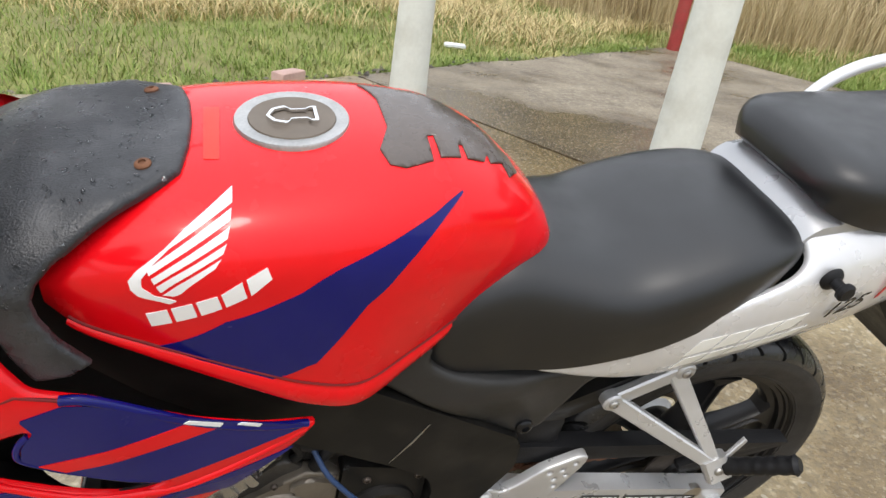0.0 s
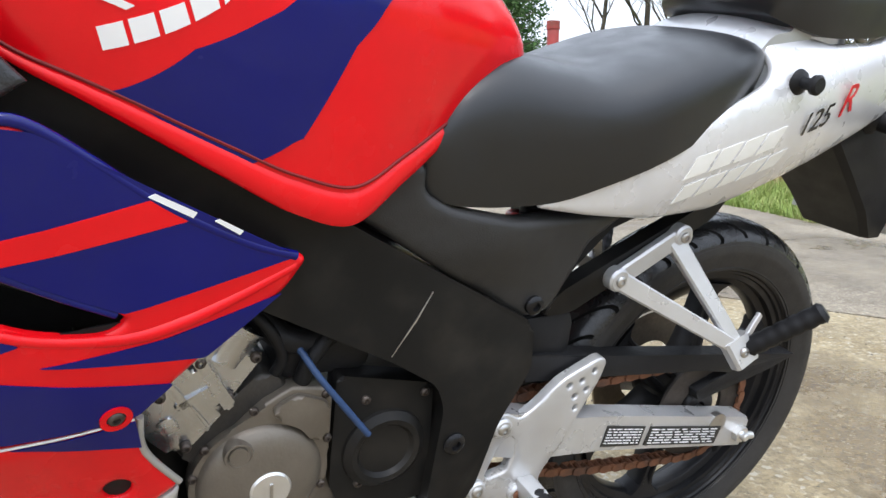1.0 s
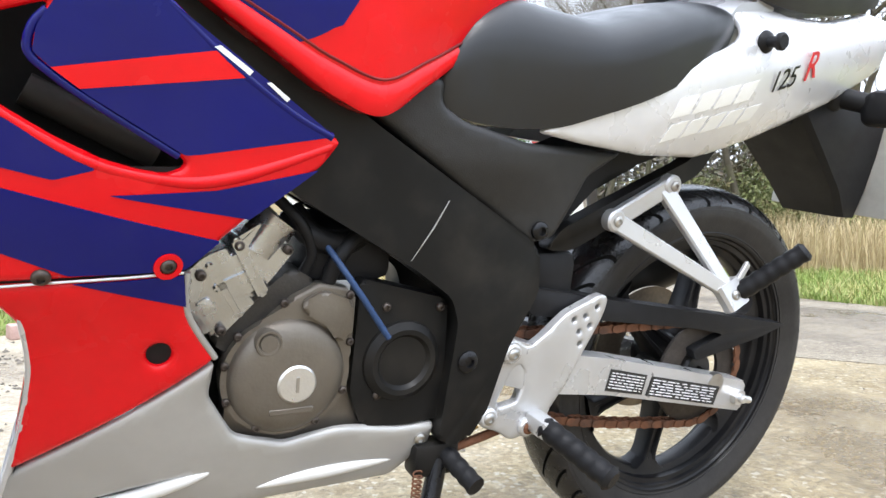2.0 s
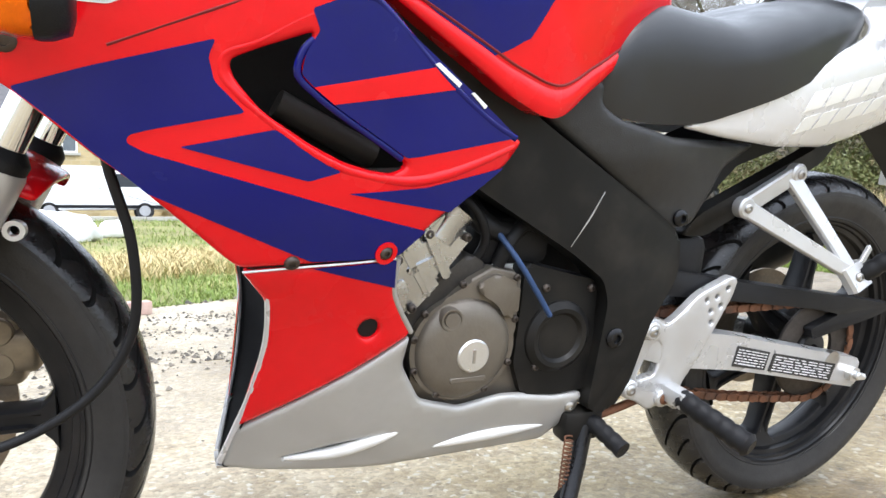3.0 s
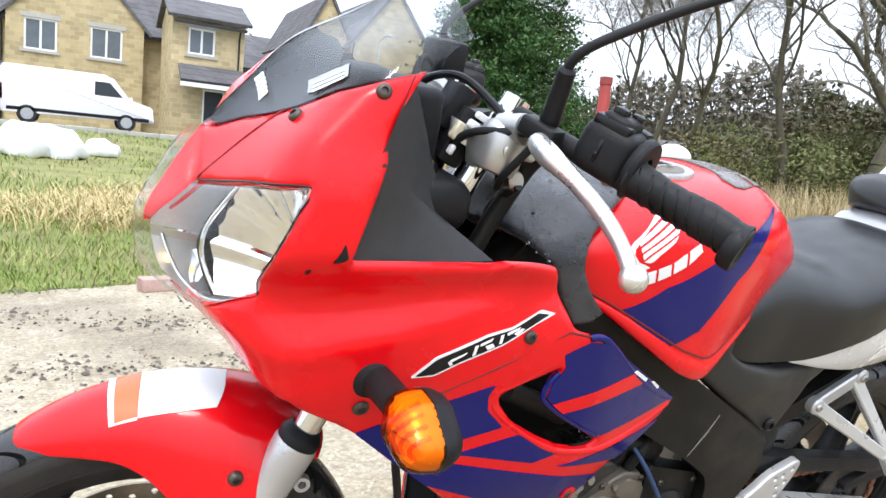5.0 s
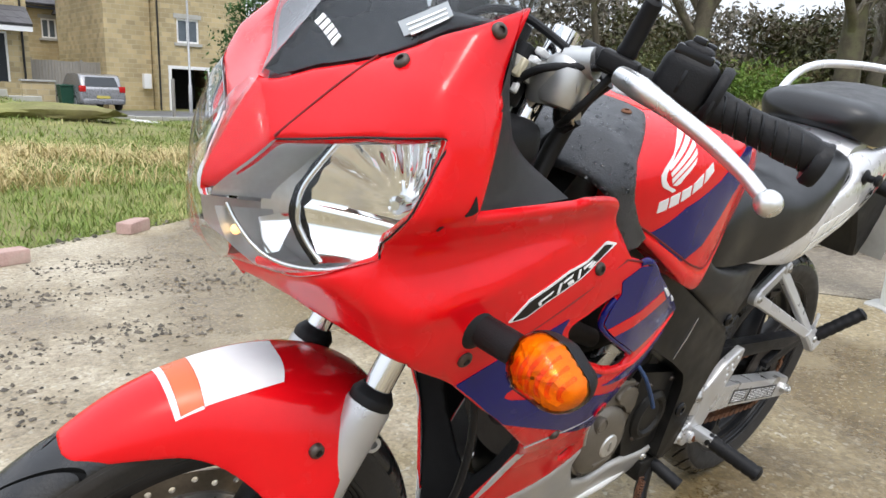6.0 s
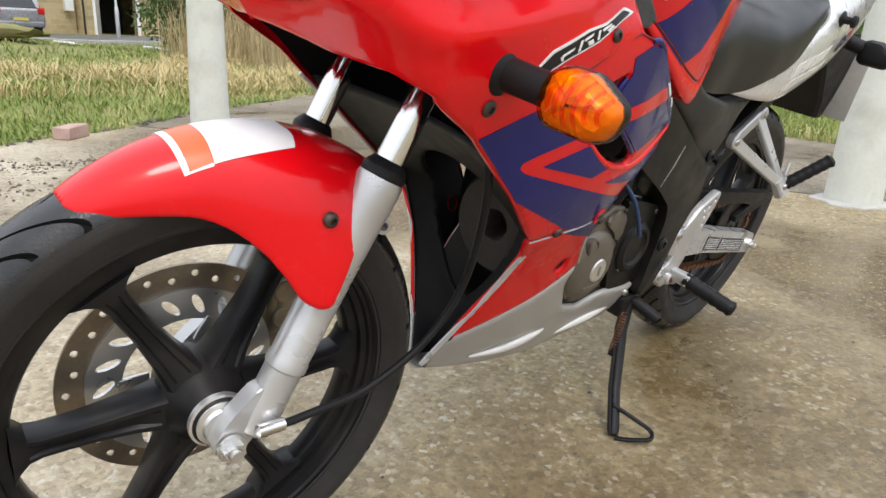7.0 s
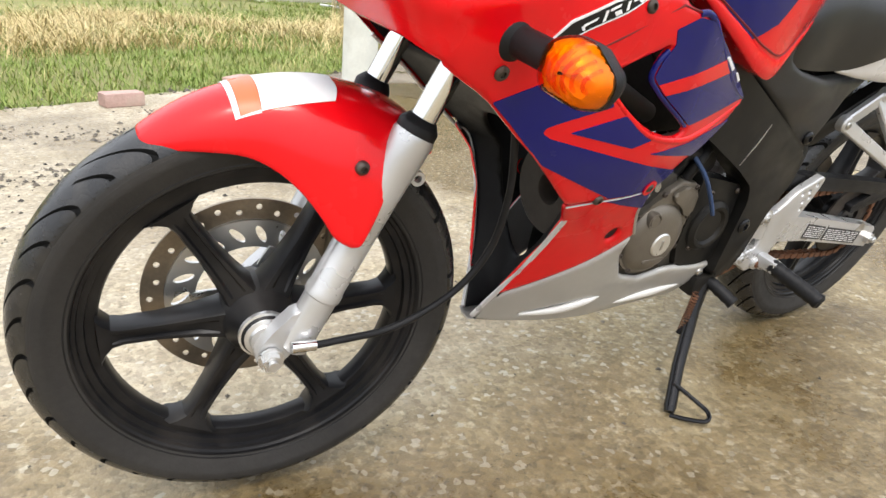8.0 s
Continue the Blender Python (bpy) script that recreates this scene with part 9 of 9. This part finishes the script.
box(bm, (0.616, -0.1058, 0.3300), (0.664, -0.1030, 0.3370), 0.001, 1)
part("cast_badge", bm, CASE, gen)
# cylinder and head
bm = bmesh.new()
BARREL = mat("cast_barrel", (0.52, 0.53, 0.54), 0.24, metal=0.95, var=0.06, scale=12, bump=0.12, bscale=400)
prism(bm, round_outline([(0.526, 0.478), (0.530, 0.440), (0.556, 0.412), (0.570, 0.420), (0.606, 0.458), (0.578, 0.512), (0.548, 0.500)], 0.010), -0.088, 0.07, 0.009, 4)
cyl = part("cylinder_head", bm, BARREL, engine, "bright cast cylinder head", angle=40)
for name, pts, y0, bev in (("head_flange", [(0.572, 0.517), (0.581, 0.522), (0.613, 0.463), (0.603, 0.456)], -0.093, 0.003), ("inlet_block", [(0.580, 0.517), (0.606, 0.534), (0.642, 0.505), (0.611, 0.465)], -0.080, 0.006), ("head_rib", [(0.548, 0.492), (0.555, 0.496), (0.590, 0.440), (0.583, 0.436)], -0.0915, 0.003),
                           ("head_web", [(0.556, 0.470), (0.590, 0.486), (0.594, 0.479), (0.560, 0.463)], -0.0915, 0.003), ("cast_pad", [(0.540, 0.452), (0.553, 0.460), (0.562, 0.446), (0.549, 0.438)], -0.0905, 0.002)):
    bm = bmesh.new()
    prism(bm, round_outline(pts, 0.003), y0, -0.03, bev, 3)
    part(name, bm, BARREL, cyl, angle=40)
part("inlet_neck", tube_bm([(0.604, -0.060, 0.502), (0.622, -0.062, 0.530), (0.626, -0.062, 0.536), (0.627, -0.062, 0.537)], [0.024, 0.024, 0.027, 0.020], 28), BARREL, cyl, angle=35)
for x, z in ((0.545, 0.482), (0.566, 0.424), (0.607, 0.468), (0.581, 0.512), (0.633, 0.506)):
    bolt(cyl, (x, -0.0905 if x < 0.6 else -0.084, z), 0.0055, material=DARKBOLT, h=0.005)
bm = bmesh.new()
prism(bm, round_outline([(0.556, 0.410), (0.575, 0.436), (0.612, 0.462), (0.640, 0.486), (0.668, 0.470), (0.660, 0.43), (0.58, 0.39)], 0.010), -0.080, -0.02, 0.006, 3)
GRIME = mat("grimy_block", (0.050, 0.046, 0.041), 0.5, metal=0.35, var=0.25, scale=25, bump=0.2, bscale=300)
part("cylinder_base", bm, GRIME, engine, "grimy cylinder base", angle=40)
for k in range(3):
    bm = bmesh.new()
    a = Vector((0.578 + 0.011 * k, 0, 0.418 + 0.010 * k))
    box(bm, (a.x - 0.010, -0.0825, a.z + 0.010), (a.x + 0.030, -0.02, a.z + 0.0135), 0.001, 1)
    bmesh.ops.rotate(bm, cent=a, matrix=Matrix.Rotation(radians(-38), 3, "Y"), verts=bm.verts)
    part("cooling_fin", bm, GRIME, cyl)
# sprocket cover
bm = bmesh.new()
prism(bm, round_outline([(0.715, 0.474), (0.740, 0.468), (0.828, 0.446), (0.834, 0.330), (0.838, 0.296), (0.790, 0.291), (0.728, 0.296), (0.7115, 0.34)], 0.008), -0.090, -0.06, 0.006)
spk = part("sprocket_cover", bm, FRAMEB, engine, "black sprocket cover", angle=35)
bm = revolve(bmesh.new(), [(0.0001, -0.094), (0.030, -0.094), (0.034, -0.099), (0.040, -0.100), (0.048, -0.094), (0.05, -0.085)], (0.773, 0, 0.374), "y", 40)
part("cover_dish", bm, FRAMEB, spk)
for x, z in ((0.748, 0.440), (0.745, 0.334), (0.818, 0.437)):
    bolt(spk, (x, -0.0905, z), 0.0055, material=DARKBOLT, h=0.004)
part("blue_breather_hose", tube_bm(curve_pts([(0.672, -0.080, 0.515), (0.690, -0.104, 0.486), (0.716, -0.110, 0.450), (0.745, -0.110, 0.410)], 6), 0.0036, 10), mat("blue_hose", (0.025, 0.055, 0.14), 0.45), engine, "blue breather hose")
for pts, r, m in (([(0.640, -0.06, 0.545), (0.66, -0.075, 0.52), (0.70, -0.07, 0.51), (0.74, -0.06, 0.53)], 0.014, BLACKP), ([(0.62, -0.07, 0.56), (0.645, -0.085, 0.535), (0.66, -0.08, 0.50), (0.65, -0.07, 0.47)], 0.006, BLACKP),
                  ([(0.68, -0.08, 0.47), (0.69, -0.085, 0.50), (0.72, -0.075, 0.52), (0.77, -0.065, 0.50)], 0.009, BLACKP),
                  ([(0.835, -0.085, 0.255), (0.86, -0.09, 0.262), (0.885, -0.095, 0.28)], 0.005, mat("brass_fitting", (0.5, 0.35, 0.12), 0.35, metal=0.9))):
    part("hose", tube_bm(curve_pts(pts, 6), r, 10), m, engine)
bm = bmesh.new()
box(bm, (0.655, -0.075, 0.465), (0.76, 0.06, 0.53), 0.015, 2)
part("carburettor", bm, BLACKP, engine, "black carburettor body")
bm = bmesh.new()
box(bm, (0.60, -0.052, 0.56), (0.80, 0.05, 0.66), 0.02, 2)
part("airbox", bm, BLACKP, bike, "black airbox")
# radiator, ducts and dark liners behind the front wheel
EZ, EX = [0.20, 0.22, 0.272, 0.32, 0.38, 0.42, 0.47, 0.49, 0.531, 0.577, 0.62], [0.358, 0.364, 0.378, 0.390, 0.399, 0.400, 0.394, 0.370, 0.324, 0.274, 0.222]


def duct_skin(u, z):
    """Black front cover between the lower fairings: u runs across from -1 to 1 (times 0.1), hollow towards the middle."""
    u, z = np.asarray(u, float), np.asarray(z, float)

    def at(u, z):
        s = u / 0.1
        xe = cr(EZ, EX, z)
        wide = -fair_surf(np.maximum(xe, XC), z)[0][..., 1] - 0.007
        return np.stack([xe + 0.045 * np.maximum(1 - s * s, 0) ** 0.8, s * wide, z], -1)
    p, h = at(u, z), 1e-3
    n = np.cross(at(u, z + h) - at(u, z - h), at(u + h, z) - at(u - h, z))
    n /= np.maximum(np.linalg.norm(n, axis=-1, keepdims=True), 1e-12)
    n *= np.where(n[..., :1] > 0, -1, 1)
    return p, n


mouth = [(0.068 * math.cos(t), 0.435 + 0.118 * math.sin(t)) for t in np.linspace(0, 2 * math.pi, 49)[:-1]]
part("duct_cover", sheet(round_outline([(-0.099, 0.215), (0.099, 0.215), (0.099, 0.612), (-0.099, 0.612)], 0.004), duct_skin, 0.010, 0.0, 0.004, 0.004, [mouth]), BLACKP, bike, "smooth black duct cover behind the wheel", angle=60)
LINER = [(0.20, 0.642), (0.288, 0.572), (0.3675, 0.494), (0.394, 0.45), (0.400, 0.40), (0.379, 0.283), (0.55, 0.395), (0.52, 0.49), (0.56, 0.55), (0.64, 0.60), (0.42, 0.59), (0.34, 0.66), (0.36, 0.70), (0.30, 0.82), (0.16, 0.82), (0.13, 0.70)]
for mirror in (False, True):
    part("fairing_liner", sheet(LINER, fair_surf, 0.016, -0.0065, 0.002, mirror=mirror), BLACKP, fairing, "black inside of the fairing", angle=60)
bm = bmesh.new()
box(bm, (0.480, -0.082, 0.40), (0.500, 0.082, 0.60), 0.006, 2)
rad = part("radiator", bm, DEEP, bike, "black radiator")
bm = revolve(bmesh.new(), [(0.020, -0.006), (0.024, -0.012), (0.070, -0.012), (0.076, -0.004), (0.078, 0.03), (0.020, 0.03)], (0, 0, 0), "x", 40, True)
bmesh.ops.transform(bm, matrix=Matrix.Translation((0.452, -0.03, 0.45)), verts=bm.verts)
part("fan_ring", bm, mat("brown_dust", (0.030, 0.024, 0.019), 0.7, var=0.3), rad, "dusty brown fan shroud")
bm = bmesh.new()
box(bm, (0.50, -0.055, 0.25), (0.58, 0.055, 0.48), 0.02, 2)
part("engine_front", bm, FRAMEB, engine)
# Block added behind the vents so that they look dark and closed.
bm = bmesh.new()
box(bm, (0.345, -0.105, 0.56), (0.62, 0.105, 0.74), 0.02, 2)
part("vent_shade_block", bm, DEEP, bike)
bm = bmesh.new()
tube(bm, [(0.40, -0.115, 0.648), (0.50, -0.110, 0.600)], 0.014, 14)
part("coolant_hose", bm, mat("dusty_hose", (0.022, 0.019, 0.016), 0.6), bike, "dusty black hose")
# --- side stand, gear lever ---
stand = part("side_stand", tube_bm([(0.838, -0.090, 0.240), (0.825, -0.100, 0.19), (0.77, -0.150, 0.102), (0.728, -0.192, 0.052), (0.722, -0.198, 0.046)], [0.012, 0.0125, 0.0115, 0.0115, 0.009], 14), BLACKG, bike, "black tubular side stand")
part("stand_foot", tube_bm(curve_pts([(0.742, -0.170, 0.088), (0.762, -0.215, 0.074), (0.765, -0.243, 0.070), (0.750, -0.254, 0.0655), (0.733, -0.232, 0.055), (0.718, -0.204, 0.045)], 6), 0.0042, 8), BLACKG, stand)
bm = bmesh.new()
box(bm, (0.800, -0.098, 0.218), (0.862, -0.066, 0.262), 0.006, 2)
part("stand_bracket", bm, FRAMEB, stand, "grimy black stand bracket")
hel = [Vector((0.800 + 0.0055 * math.cos(t * 2 * math.pi), -0.108 + 0.0055 * math.sin(t * 2 * math.pi), 0.235 - 0.0062 * t)) for t in np.linspace(0, 15, 180)]
part("stand_spring", tube_bm(hel, 0.0013, 6), RUST, stand, "rusty coil spring")
bm = bmesh.new()
prism(bm, [(0.786, 0.148), (0.812, 0.140), (0.816, 0.155), (0.800, 0.165)], -0.116, -0.108)
part("stand_tab", bm, BLACKG, stand)
foot = lambda a, b, r, nm, lab: part(nm, tube_bm([Vector(a) + (Vector(b) - Vector(a)) * t for t in np.linspace(0, 1, 13)], [r * (0.9 if k % 3 == 1 else 1) for k in range(13)], 14), BLACKP, bike, lab, angle=50)
foot((0.845, -0.092, 0.246), (0.858, -0.150, 0.228), 0.0125, "gear_pedal", "black rubber gear pedal")
part("gear_link", tube_bm([(0.845, -0.088, 0.246), (0.90, -0.086, 0.256), (0.93, -0.084, 0.262)], 0.006, 10), RUST, bike, "rusty gear linkage")
